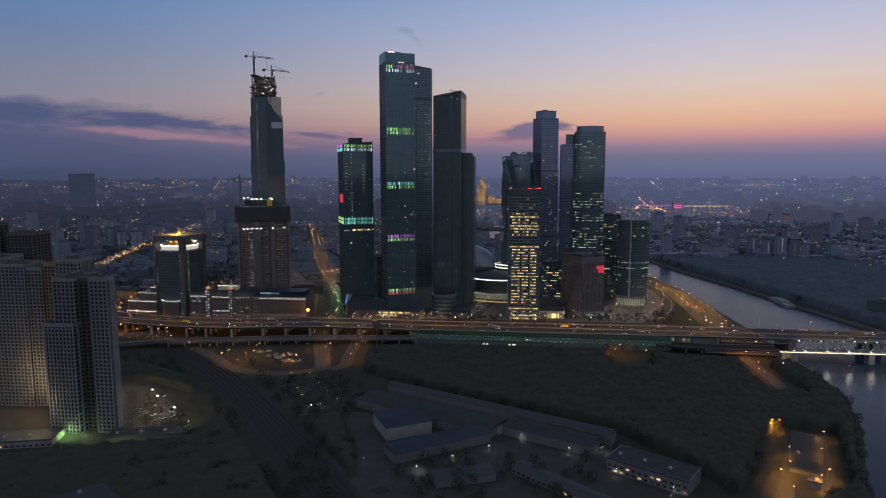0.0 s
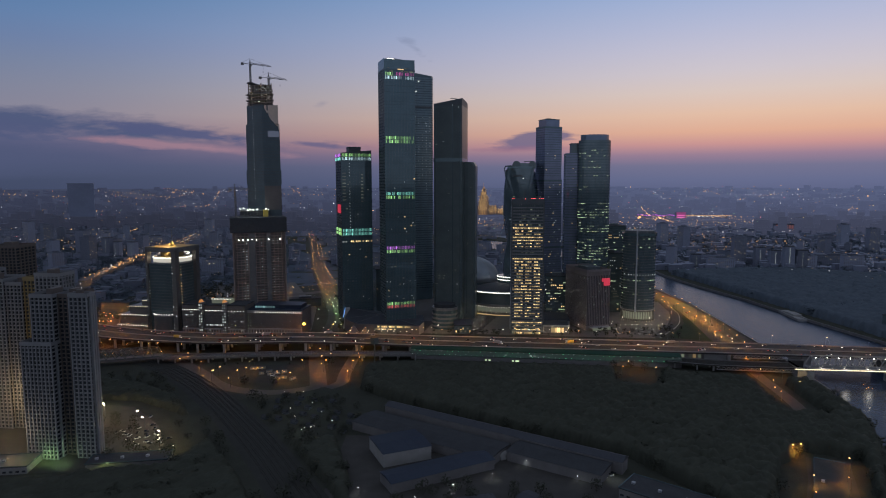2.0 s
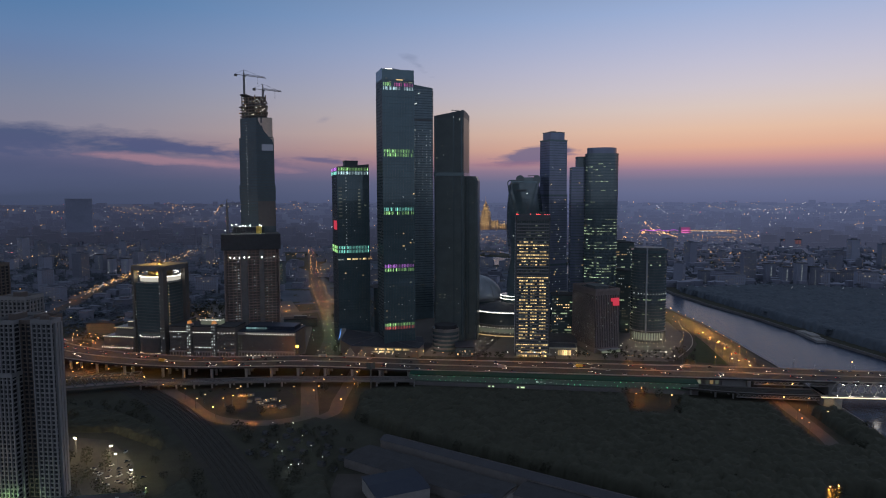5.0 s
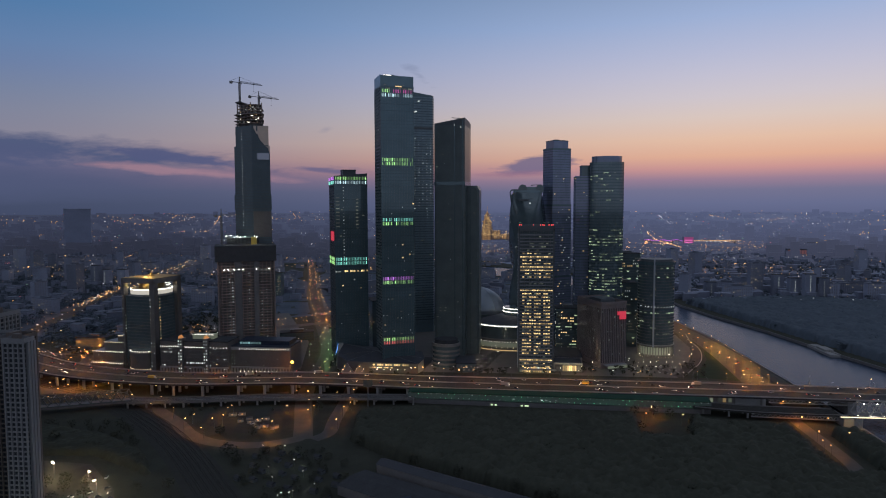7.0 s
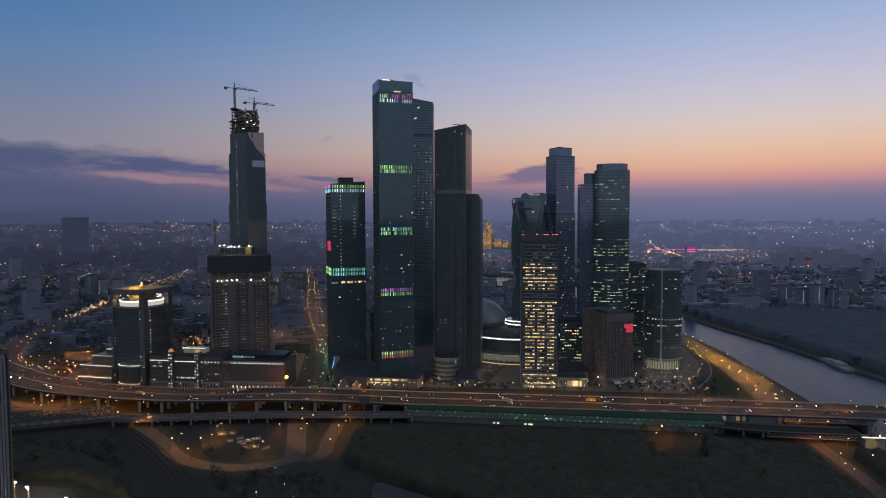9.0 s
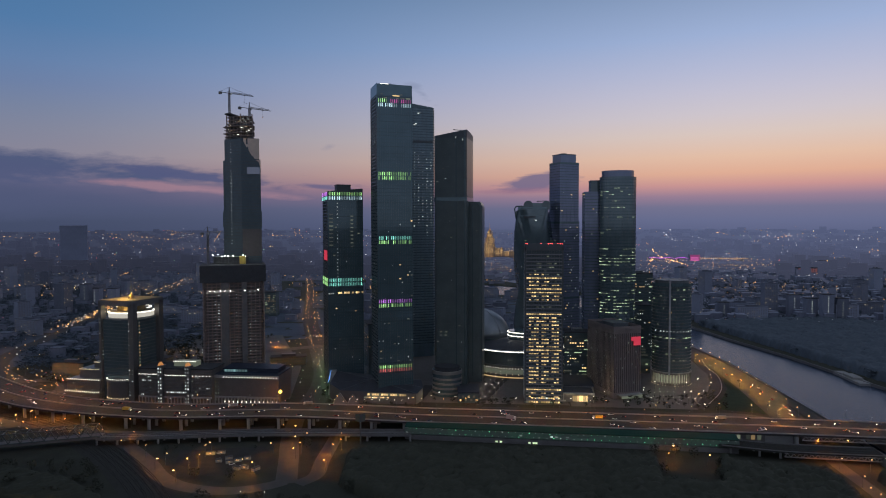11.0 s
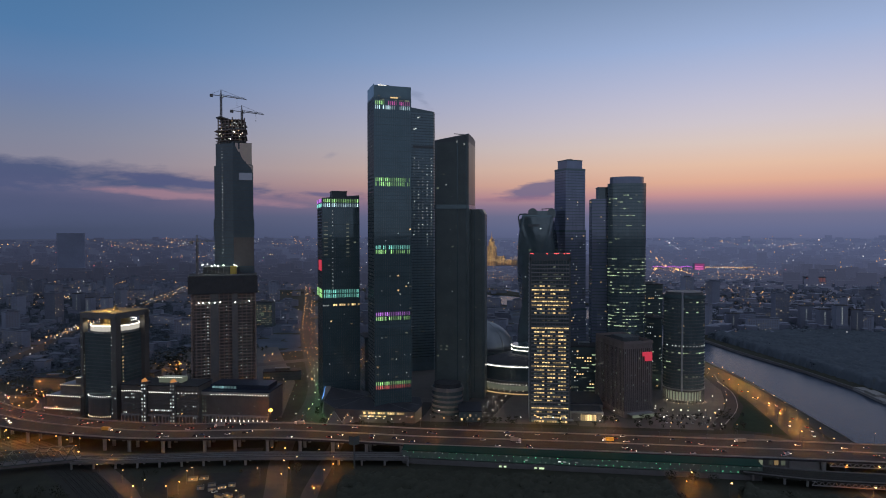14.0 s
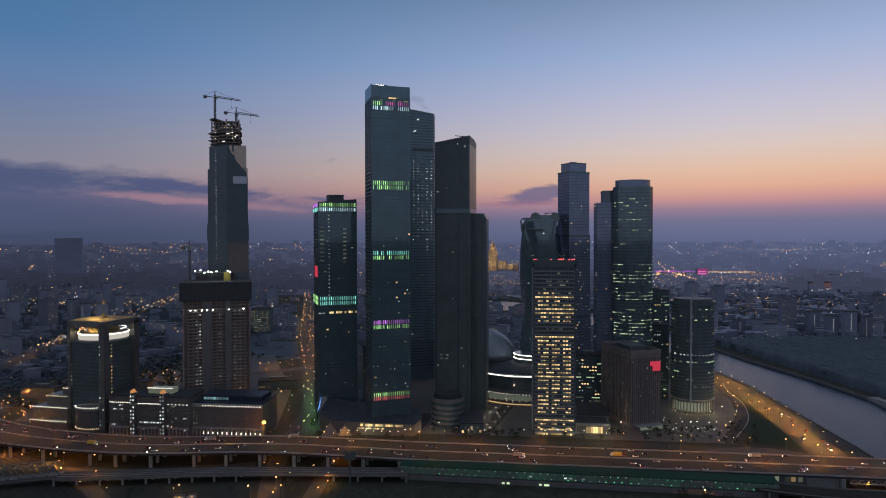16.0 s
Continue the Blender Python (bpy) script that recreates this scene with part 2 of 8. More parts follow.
ROOF_BLUE = material("blue_sheet_roof", (0.028, 0.036, 0.055), 0.5, 0.2, grain=0.1, grain_size=2, patch=0.2, patch_size=8)
WALL_PALE = material("painted_render", (0.26, 0.25, 0.235), 0.85, grain=0.1, grain_size=1, patch=0.2, patch_size=6)
# Haze put into the city colours: panes and walls close in tone, bluish.
CITY_PANE = material("unlit_city_window", (0.135, 0.14, 0.165), 0.3, vary=0.2)
WALL_CITY = material("city_masonry", (0.185, 0.2, 0.25), 0.85, grain=0.15, grain_size=4, patch=0.25, patch_size=60, vary=0.3)
GREEN_PANEL = glow("green_lit_canopy_panel", (0.05, 0.85, 0.36), 0.012, 0.8)
GREEN_SHEET = material("green_tinted_canopy", (0.009, 0.045, 0.03), 0.8, 0.0, grain=0.1, grain_size=2, patch=0.2, patch_size=9)
NETTING = material("dark_safety_netting", (0.062, 0.064, 0.068), 0.95, grain=0.2, grain_size=1, patch=0.2, patch_size=6)
YELLOW_SHEET = material("yellow_hoist_panel", (0.5, 0.36, 0.08), 0.6, grain=0.1, grain_size=1)
TYRE = material("black_rubber", (0.02, 0.02, 0.02), 0.8)
CAR_GLASS = material("car_glass", (0.02, 0.022, 0.025), 0.08)
CAR_PAINTS = [material("car_paint_" + n, c, 0.3, 0.2) for n, c in (("white", (0.6, 0.6, 0.6)), ("silver", (0.35, 0.36, 0.37)), ("black", (0.02, 0.02, 0.022)), ("blue", (0.05, 0.08, 0.16)), ("red", (0.22, 0.03, 0.03)))]

LIT_WARM = glow("warm_lit_window", (1.0, 0.66, 0.28), 0.7, 0.75)
LIT_YELLOW = glow("yellow_office_light", (1.0, 0.70, 0.30), 0.8, 0.7)
LIT_WHITE = glow("white_lit_window", (0.85, 0.95, 0.9), 0.65, 0.75)
LIT_GREENISH = glow("fluorescent_office_light", (0.72, 0.95, 0.55), 0.55, 0.8)
LIT_TEAL = glow("teal_lit_skylight", (0.45, 0.85, 0.9), 0.28, 0.8)
LIT_DIM = glow("dim_office_light", (0.7, 0.8, 0.55), 0.12, 0.8)
LAMP_SODIUM = glow("sodium_lamp", (1.0, 0.50, 0.17), 8.5, 0.7)
LAMP_MAST = glow("orange_mast_lamp", (1.0, 0.42, 0.05), 9)
LAMP_WHITE = glow("white_lamp", (1.0, 0.92, 0.78), 8, 0.8)
LAMP_FLOOD = glow("site_floodlight", (0.95, 1.0, 0.9), 11.0)
LAMP_YARD = glow("warm_yard_floodlight", (1.0, 0.84, 0.50), 60)
LAMP_RED = glow("red_obstruction_lamp", (1.0, 0.06, 0.06), 5.0)
SIGN_RED = glow("red_sign_face", (1.0, 0.04, 0.09), 0.48)
TAN_SHEET = material("tan_insulation_sheet", (0.62, 0.49, 0.40), 0.6, grain=0.1, grain_size=1.5, patch=0.15, patch_size=6)
TAN_DULL = material("dull_brown_sheet", (0.13, 0.115, 0.115), 0.5, grain=0.1, grain_size=1.5, patch=0.15, patch_size=6)
SIGN_VIOLET = glow("violet_bridge_light", (0.75, 0.12, 0.95), 2.0, 0.4, True)
PANEL_GLOW = glow("video_panel_light", (0.55, 0.66, 1.0), 0.10)
STRIP_WHITE = glow("white_light_strip", (1.0, 0.95, 0.84), 2.4)
WALL_WASH = glow("soft_wash_light", (1.0, 0.93, 0.8), 0.5)
STRIP_WARM = glow("warm_light_strip", (1.0, 0.8, 0.5), 1.3, 0.3)
FAR_WARM = glow("distant_sodium_lights", (1.0, 0.50, 0.17), 2.4, 0.85, True)
FAR_WHITE = glow("distant_white_lights", (0.95, 0.93, 0.95), 1.6, 0.85, True)
FAR_PINK = glow("distant_red_lights", (1.0, 0.2, 0.25), 1.5, 0.8, True)
FAR_GREEN = glow("distant_green_lights", (0.5, 1.0, 0.55), 1.2, 0.8, True)
HEADLIGHT = glow("headlight", (1.0, 0.86, 0.66), 16, 0.8)
TAILLIGHT = glow("tail_light", (1.0, 0.07, 0.03), 1.6, 0.7)
LED_GREEN = glow("green_light_bars", (0.38, 0.80, 0.27), 0.85, 0.8, True)
LED_TEAL = glow("teal_light_bars", (0.25, 0.80, 0.68), 0.85, 0.7, True)
LED_PALE = glow("pale_light_bars", (0.55, 0.78, 0.85), 1.0, 0.8, True)
LED_RED = glow("red_light_bars", (0.85, 0.15, 0.15), 0.6, 0.8, True)
LED_MAGENTA = glow("magenta_light_bars", (0.75, 0.12, 0.5), 0.5, 0.6, True)
LED_VIOLET = glow("violet_light_bars", (0.6, 0.2, 0.85), 0.8, 0.8, True)


def water_material():
    m = material("river_water", (0.024, 0.036, 0.062), 0.22, spec=0.075)
    t = m.node_tree
    b = t.nodes["Principled BSDF"]
    geo = t.nodes.new("ShaderNodeNewGeometry")
    n = t.nodes.new("ShaderNodeTexNoise")
    n.inputs["Scale"].default_value, n.inputs["Detail"].default_value = 0.35, 4.0
    t.links.new(geo.outputs["Position"], n.inputs["Vector"])
    bn = t.nodes.new("ShaderNodeBump")
    bn.inputs["Strength"].default_value, bn.inputs["Distance"].default_value = 1.0, 0.16
    t.links.new(n.outputs[0], bn.inputs["Height"])
    t.links.new(bn.outputs[0], b.inputs["Normal"])
    return m


WATER = water_material()


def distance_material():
    """The far plain: haze put into its emission, growing with distance and towards the sunset."""
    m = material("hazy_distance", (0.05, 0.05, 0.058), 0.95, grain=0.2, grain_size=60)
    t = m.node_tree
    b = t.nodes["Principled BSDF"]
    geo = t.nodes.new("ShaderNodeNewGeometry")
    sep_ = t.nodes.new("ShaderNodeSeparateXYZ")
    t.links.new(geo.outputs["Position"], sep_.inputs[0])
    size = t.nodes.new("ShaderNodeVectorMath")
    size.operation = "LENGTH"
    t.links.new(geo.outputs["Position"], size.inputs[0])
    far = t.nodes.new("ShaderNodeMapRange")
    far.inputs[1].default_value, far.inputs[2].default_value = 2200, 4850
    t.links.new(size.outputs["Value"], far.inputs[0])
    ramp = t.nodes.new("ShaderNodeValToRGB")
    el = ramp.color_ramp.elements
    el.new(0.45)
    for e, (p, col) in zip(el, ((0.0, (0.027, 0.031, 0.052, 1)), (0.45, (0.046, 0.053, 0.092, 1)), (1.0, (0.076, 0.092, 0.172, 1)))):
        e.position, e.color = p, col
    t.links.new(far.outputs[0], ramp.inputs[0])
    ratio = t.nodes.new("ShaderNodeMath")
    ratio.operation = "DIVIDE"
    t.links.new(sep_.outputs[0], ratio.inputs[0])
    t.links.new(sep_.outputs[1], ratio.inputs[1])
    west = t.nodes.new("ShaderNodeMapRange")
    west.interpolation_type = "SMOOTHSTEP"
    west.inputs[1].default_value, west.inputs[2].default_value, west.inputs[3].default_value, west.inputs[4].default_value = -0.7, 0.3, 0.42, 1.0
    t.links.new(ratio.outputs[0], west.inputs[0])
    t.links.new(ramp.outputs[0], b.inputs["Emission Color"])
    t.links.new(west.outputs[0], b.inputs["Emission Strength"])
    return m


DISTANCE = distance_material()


# ---- building blocks ----
class Form:
    """Collects boxes, prisms and faces into one mesh."""

    def __init__(self):
        self.v, self.f = [], []

    def add(self, verts, faces):
        k = len(self.v)
        self.v += verts
        self.f += [tuple(i + k for i in f) for f in faces]
        return self

    def box(self, x0, x1, y0, y1, z0, z1):
        return self.prism([(x0, y0), (x1, y0), (x1, y1), (x0, y1)], z0, z1)

    def prism(self, poly, z0, z1, top=None):
        """top: an optional other outline at z1, of as many points."""
        n = len(poly)
        vs = [(x, y, z0) for x, y in poly] + [(x, y, z1) for x, y in (top or poly)]
        fs = [tuple(range(n - 1, -1, -1)), tuple(range(n, 2 * n))] + [(i, (i + 1) % n, n + (i + 1) % n, n + i) for i in range(n)]
        return self.add(vs, fs)

    def beam(self, a, b, r=0.2, up=(0, 0, 1)):
        """A square bar from a to b."""
        a, b = Vector(a), Vector(b)
        d = (b - a).normalized()
        s = d.cross(Vector(up))
        s = (s if s.length > 0.01 else d.cross(Vector((0, 1, 0)))).normalized() * r
        q = d.cross(s).normalized() * r
        vs = [tuple(p + i * s + j * q) for p in (a, b) for i, j in ((-1, -1), (1, -1), (1, 1), (-1, 1))]
        return self.add(vs, [(0, 3, 2, 1), (4, 5, 6, 7), (0, 1, 5, 4), (1, 2, 6, 5), (2, 3, 7, 6), (3, 0, 4, 7)])

    def tube(self, rings, closed=True):
        """A skin over outlines [(x, y, z), ...] of equal length, with caps."""
        n, k = len(rings[0]), len(rings)
        vs = [p for r in rings for p in r]
        fs = [(a * n + i, a * n + (i + 1) % n, (a + 1) * n + (i + 1) % n, (a + 1) * n + i) for a in range(k - 1) for i in range(n)]
        if closed:
            fs += [tuple(range(n - 1, -1, -1)), tuple((k - 1) * n + i for i in range(n))]
        return self.add(vs, fs)

    def mesh(self, name, mat):
        me = bpy.data.meshes.new(name)
        me.from_pydata(self.v, [], self.f)
        me.materials.append(mat)
        me.update()
        return me


def part(name, form, mat, parent, label="", kind="", at=None):
    """One mesh object under a thing or a part; form may be a finished mesh."""
    ob = new(name, form if isinstance(form, bpy.types.Mesh) else form.mesh(name, mat))
    ob.parent = parent
    if at is not None:
        ob.matrix_basis = at
    return tagged(ob, label, kind=kind)


def thing(name, x, y, z=0.0, turn=0.0, label="", category="", group="", kind=""):
    ob = new(name)
    ob.empty_display_size = 1.0
    ob.matrix_basis = pose(x, y, z, 0, 0, turn)
    return tagged(ob, label, category, group, kind)


def ellipse(cx, cy, rx, ry, n=32, a0=0.0, a1=360.0):
    full = abs(a1 - a0) >= 360
    return [(cx + rx * math.cos(radians(a0 + (a1 - a0) * i / (n if full else n - 1))), cy + ry * math.sin(radians(a0 + (a1 - a0) * i / (n if full else n - 1)))) for i in range(n)]


def grown(poly, d):
    cx, cy = sum(p[0] for p in poly) / len(poly), sum(p[1] for p in poly) / len(poly)
    res = []
    for x, y in poly:
        r = math.hypot(x - cx, y - cy)
        k = 1 + d * 1.3 / max(r, 0.1)
        res.append((cx + (x - cx) * k, cy + (y - cy) * k))
    return res


def ring_form(poly, d, z0, z1):
    """A band round an outline, d proud of it (open ring)."""
    n = len(poly)
    o = grown(poly, d)
    vs = [(x, y, z) for pl, z in ((poly, z0), (o, z0), (o, z1), (poly, z1)) for x, y in pl]
    fs = [(k * n + i, k * n + (i + 1) % n, ((k + 1) % 4) * n + (i + 1) % n, ((k + 1) % 4) * n + i) for k in range(4) for i in range(n)]
    return Form().add(vs, fs)


def edges_of(poly):
    return [(poly[i], poly[(i + 1) % len(poly)]) for i in range(len(poly))]


def floors(parent, poly, z0, z1, step, mat, deep=0.22, tall=0.8, name="floor_band", joined=False):
    """One spandrel band a storey, each an object on one shared mesh; on far towers all in one."""
    if joined:
        f = Form()
        for i in range(int((z1 - z0) / step) + 1):
            g = ring_form(poly, deep, min(z0 + i * step, z1 - tall), min(z0 + i * step, z1 - tall) + tall)
            f.add(g.v, g.f)
        return part("storey_grid", f, mat, parent, kind="stuff")
    me = ring_form(poly, deep, 0, tall).mesh(name, mat)
    for i in range(int((z1 - z0) / step) + 1):
        part(name, me, mat, parent, at=pose(0, 0, min(z0 + i * step, z1 - tall)))


def mullions(parent, poly, z0, z1, step, mat, r=0.16, out=0.1):
    f = Form()
    for (ax, ay), (bx, by) in edges_of(poly):
        L = math.hypot(bx - ax, by - ay)
        nx, ny = (by - ay) / L, -(bx - ax) / L
        k = max(1, round(L / step))
        for i in range(k):
            x, y = ax + (bx - ax) * i / k + nx * out, ay + (by - ay) * i / k + ny * out
            f.box(x - r, x + r, y - r, y + r, z0, z1)
    return part("mullion_grid", f, mat, parent, kind="stuff")


def pane_mesh(wide, tall, mat, deep=0.12):
    return Form().box(-wide / 2, wide / 2, -deep, deep * 0.2, 0, tall).mesh("window_pane", mat)


def on_edge(a, b, s):
    """The pose of a pane at the share s along the edge a-b, facing out."""
    x, y = a[0] + (b[0] - a[0]) * s, a[1] + (b[1] - a[1]) * s
    return x, y, math.degrees(math.atan2(b[1] - a[1], b[0] - a[0]))


def lit_windows(parent, edge, z0, z1, step, cols, share, meshes, seed, runs=1, up=1.3, out=0.18, joined=False):
    """Scattered lit panes on one face; runs: how many neighbours light up together."""
    r = random.Random(seed)
    a, b = edge
    L = math.hypot(b[0] - a[0], b[1] - a[1])
    nx, ny = (b[1] - a[1]) / L, -(b[0] - a[0]) / L
    sheets = {}
    for i in range(int((z1 - z0) / step)):
        c = 0
        while c < cols:
            if r.random() < share:
                me = r.choice(meshes)
                for _ in range(r.randint(1, runs)):
                    if c < cols:
                        x, y, deg = on_edge(a, b, (c + 0.5) / cols)
                        m = pose(x + nx * out, y + ny * out, z0 + i * step + up, 0, 0, deg)
                        if joined:
                            sheets.setdefault(me.name, (Form(), me.materials[0]))[0].add([tuple(m @ v.co) for v in me.vertices], [tuple(p.vertices) for p in me.polygons])
                        else:
                            part("window_pane", me, None, parent, at=m)
                        c += 1
            c += 1
    for f, mat in sheets.values():
        part("lit_window_grid", f, mat, parent, kind="stuff")


def rect(w_, d_):
    """An outline with its front-left corner at the origin."""
    return [(0, 0), (w_, 0), (w_, d_), (0, d_)]

# ---- ground, river, roads ----
RIVER_W = [(200, 250), (228, 370), (240, 408), (264, 460), (287, 503), (313, 575), (316, 640), (318, 840), (314, 960), (304, 1100), (287, 1239), (264, 1340), (240, 1500), (180, 1680), (90, 1840), (-60, 1985), (-320, 2110), (-800, 2250)]
RIVER_E = [(420, 250), (440, 370), (455, 430), (470, 500), (490, 580), (500, 660), (482, 820), (440, 988), (412, 1140), (372, 1280), (345, 1411), (335, 1560), (300, 1760), (220, 1960), (60, 2150), (-120, 2290), (-420, 2390), (-900, 2470)]


def along(poly, v):
    """x of a bank at the distance v, for the part that runs ahead."""
    for (ax, ay), (bx, by) in zip(poly, poly[1:]):
        if ay <= v <= by:
            return ax + (bx - ax) * (v - ay) / (by - ay)
    return None


def bank_depth(x, y):
    """How far a place lies inside the river (positive) or outside it."""
    a, b = along(RIVER_W, y), along(RIVER_E, y)
    if a is None or b is None:
        return -999
    return min(x - a, b - x)


def axis(fine0, fine1, step, far):
    c = list(np.arange(fine0, fine1 + 0.1, step))
    lo, hi, d = fine0, fine1, step
    while lo > -far or hi < far:
        d *= 1.35
        lo, hi = lo - d, hi + d
        c = [lo] + c + [hi]
    return c


def build_ground():
    xs, ys = axis(-700, 700, 12, 24000), axis(240, 2520, 12, 24000)
    vs = []
    for y in ys:
        for x in xs:
            d = bank_depth(x, y)
            z = -6.5 * max(0.0, min(1.0, (d + 6) / 10)) if d > -6 else 0.0
            vs.append((x, y, z + 0.15 * noise.noise((x / 30, y / 30, 0))))
    n = len(xs)
    fs = [(j * n + i, j * n + i + 1, (j + 1) * n + i + 1, (j + 1) * n + i) for j in range(len(ys) - 1) for i in range(n - 1)]
    ob = new("ground", Form().add(vs, fs).mesh("ground", GRASS))
    return tagged(ob, "dark rough grass and earth of the river plain", "ground", kind="structure")


build_ground()
f = Form()
f.add([(x, y, -3.0) for x, y in ((150, 200), (900, 200), (900, 1500), (150, 1500))], [(0, 1, 2, 3)])
f.add([(x, y, -3.0) for x, y in ((-1500, 1500), (900, 1500), (900, 2600), (-1500, 2600))], [(0, 1, 2, 3)])
tagged(new("water", f.mesh("water", WATER)), "calm dusky river water between stone banks", "river", kind="structure")


def ribbon(pts, width, z=0.1, thick=0.0):
    """A road surface along a line of (x, y) or (x, y, z)."""
    P = [Vector((*p, z)) if len(p) == 2 else Vector(p) for p in pts]
    vs, fs = [], []
    for i, p in enumerate(P):
        d = (P[min(i + 1, len(P) - 1)] - P[max(i - 1, 0)])
        s = Vector((d.y, -d.x, 0)).normalized() * width / 2
        vs += [tuple(p - s), tuple(p + s)] + ([tuple(p + s - Vector((0, 0, thick))), tuple(p - s - Vector((0, 0, thick)))] if thick else [])
    k = 4 if thick else 2
    for i in range(len(P) - 1):
        a, b = i * k, (i + 1) * k
        fs.append((a, a + 1, b + 1, b))
        if thick:
            fs += [(a + 1, a + 2, b + 2, b + 1), (a + 2, a + 3, b + 3, b + 2), (a + 3, a, b, b + 3)]
    if thick:
        fs += [(0, 3, 2, 1), tuple(len(vs) - 4 + i for i in range(4))]
    return Form().add(vs, fs)


def smooth(pts, n=6):
    """A softened line through the points."""
    P = [Vector((*p, 0)) if len(p) == 2 else Vector(p) for p in pts]
    P = [2 * P[0] - P[1]] + P + [2 * P[-1] - P[-2]]
    res = []
    for i in range(1, len(P) - 2):
        for j in range(n):
            s = j / n
            a, b, c, d = P[i - 1:i + 3]
            q = 0.5 * (2 * b + (c - a) * s + (2 * a - 5 * b + 4 * c - d) * s * s + (3 * b - a - 3 * c + d) * s ** 3)
            res.append((q.x, q.y, q.z) if len(pts[0]) == 3 else (q.x, q.y))
    return res + [tuple(pts[-1])]


def road(name, pts, width, label, mat=ASPHALT, z=0.12):
    return tagged(new(name, ribbon(pts, width, z).mesh(name, mat)), label, "road", kind="structure")


# the elevated ring road: it swings away from the camera towards its western end
DECK_Z, DECK_W = 13.0, 46.0
DECK_LINE = [(-900, 985), (-780, 903), (-700, 848), (-620, 798), (-561, 765), (-514, 745), (-470, 733), (-420, 725), (-365, 721), (-325, 723), (-290, 729), (-250, 735), (-204, 737), (-150, 735), (-100, 732), (60, 732), (160, 731)]


def deck_y(x):
    """Near edge of the ring road's deck."""
    if x >= 160:
        return 731 - 0.00011 * (x - 160) ** 2
    return float(np.interp(x, [p[0] for p in DECK_LINE], [p[1] for p in DECK_LINE]))


def deck_turn(x):
    """The deck's heading in degrees."""
    return math.degrees(math.atan2(deck_y(x + 25) - deck_y(x - 25), 50))


def deck_at(x, off):
    """A place on the deck, off metres in from its near edge."""
    a = radians(deck_turn(x))
    return x - math.sin(a) * (off - DECK_W / 2), deck_y(x) + DECK_W / 2 + math.cos(a) * (off - DECK_W / 2)


def deck_run(off, z, x0=-900, x1=900):
    return [(*deck_at(x, off), z) for x in range(x0, x1 + 1, 15)]


deck = tagged(new("ring_road_deck", ribbon(deck_run(DECK_W / 2, DECK_Z), DECK_W, thick=1.6).mesh("ring_road_deck", ASPHALT)), "wide elevated asphalt ring road on concrete columns", "viaduct", kind="structure")
for off in (0.4, DECK_W - 0.4):
    part("parapet", ribbon(deck_run(off, DECK_Z + 1.1), 0.5, thick=2.4), CONCRETE, deck)
part("median_barrier", ribbon(deck_run(DECK_W / 2, DECK_Z + 0.9), 0.7, thick=0.9), CONCRETE, deck)
for lane in (1.8, 5.4, 9.0, 12.6, 16.2, 19.8, 26.2, 29.8, 33.4, 37.0, 40.6, 44.2):
    part("lane_line", ribbon(deck_run(lane, DECK_Z + 0.03), 0.2), LINE_PAINT, deck)
column_mesh = Form().prism(ellipse(0, 0, 1.6, 1.3, 12), -0.3, 9.6).prism(ellipse(0, 0, 1.6, 1.3, 12), 9.6, 11.5, top=ellipse(0, 0, 2.6, 1.7, 12)).mesh("column", CONCRETE)
for x in (-680, -640, -600, -553, -506, -468, -432, -385, -361, -331, -295, -267, -236, -204, -172, -140, -108, -76):
    for off in (3.0, 16.0, 30.0, 43.0):
        part("column", column_mesh, CONCRETE, deck, at=pose(*deck_at(x, off), 0, 0, 0, deck_turn(x)))
# the deck's fill and retaining wall where the station stands before it
part("retaining_wall", Form().box(-60, 250, 736, 776, -0.3, 11.3), CONCRETE_DARK, deck)
for x in (330, 420, 500):
    part("bridge_pier", Form().box(x - 4, x + 4, deck_y(x) + 4, deck_y(x) + 42, -6, 11.4), CONCRETE, deck)
# streets
road("road_embankment", [(276, 800), (279, 830), (283, 890), (287, 955), (289, 1030), (284, 1090), (270, 1180), (246, 1290), (196, 1400)], 33, "broad riverside road under orange street lamps", ASPHALT, z=0.18)
road("pavement_walk", [(306, 800), (308, 960), (302, 1090), (284, 1210), (256, 1310)], 14, "dark riverside walk", ASPHALT_OLD, z=0.1)
road("road_cross", smooth([(-560, 1030), (-470, 1068), (-420, 1090), (-387, 1106), (-353, 1132), (-318, 1158)]), 22, "cross street under orange lamps", ROAD_LIT, z=0.16)
SERVICE = smooth([(196, 850), (213, 880), (236, 922), (250, 961), (260, 1008), (262, 1060), (270, 1110)])
road("road_service", SERVICE, 11, "curved service road beside the towers")
road("kerb_service", [(x + 6, y - 2) for x, y in SERVICE], 0.9, "pale kerb of the curved service road", CONCRETE, z=0.2)
road("road_ramp_quay", smooth([(160, 812), (200, 826), (236, 826), (262, 812)]), 16, "slip road between ring road and quay", ROAD_LIT, z=0.14)
road("road_west", smooth([(-760, 850), (-660, 880), (-590, 896), (-548, 850)]), 15, "side road under orange lamps by the offices", ROAD_LIT, z=0.15)
street = smooth([(-228, 800), (-236, 880), (-262, 986), (-330, 1170), (-422, 1419), (-594, 1954), (-760, 2450)])
road("road_avenue", street, 30, "long avenue running off between towers under street lamps", ASPHALT)
LEFT = smooth([(-600, 866), (-650, 896), (-711, 941), (-760, 1000), (-795, 1080), (-828, 1190), (-865, 1290), (-898, 1400), (-930, 1510), (-952, 1640), (-1010, 1830), (-1150, 2300)])
road("road_left", LEFT, 26, "distant avenue under orange lamps")
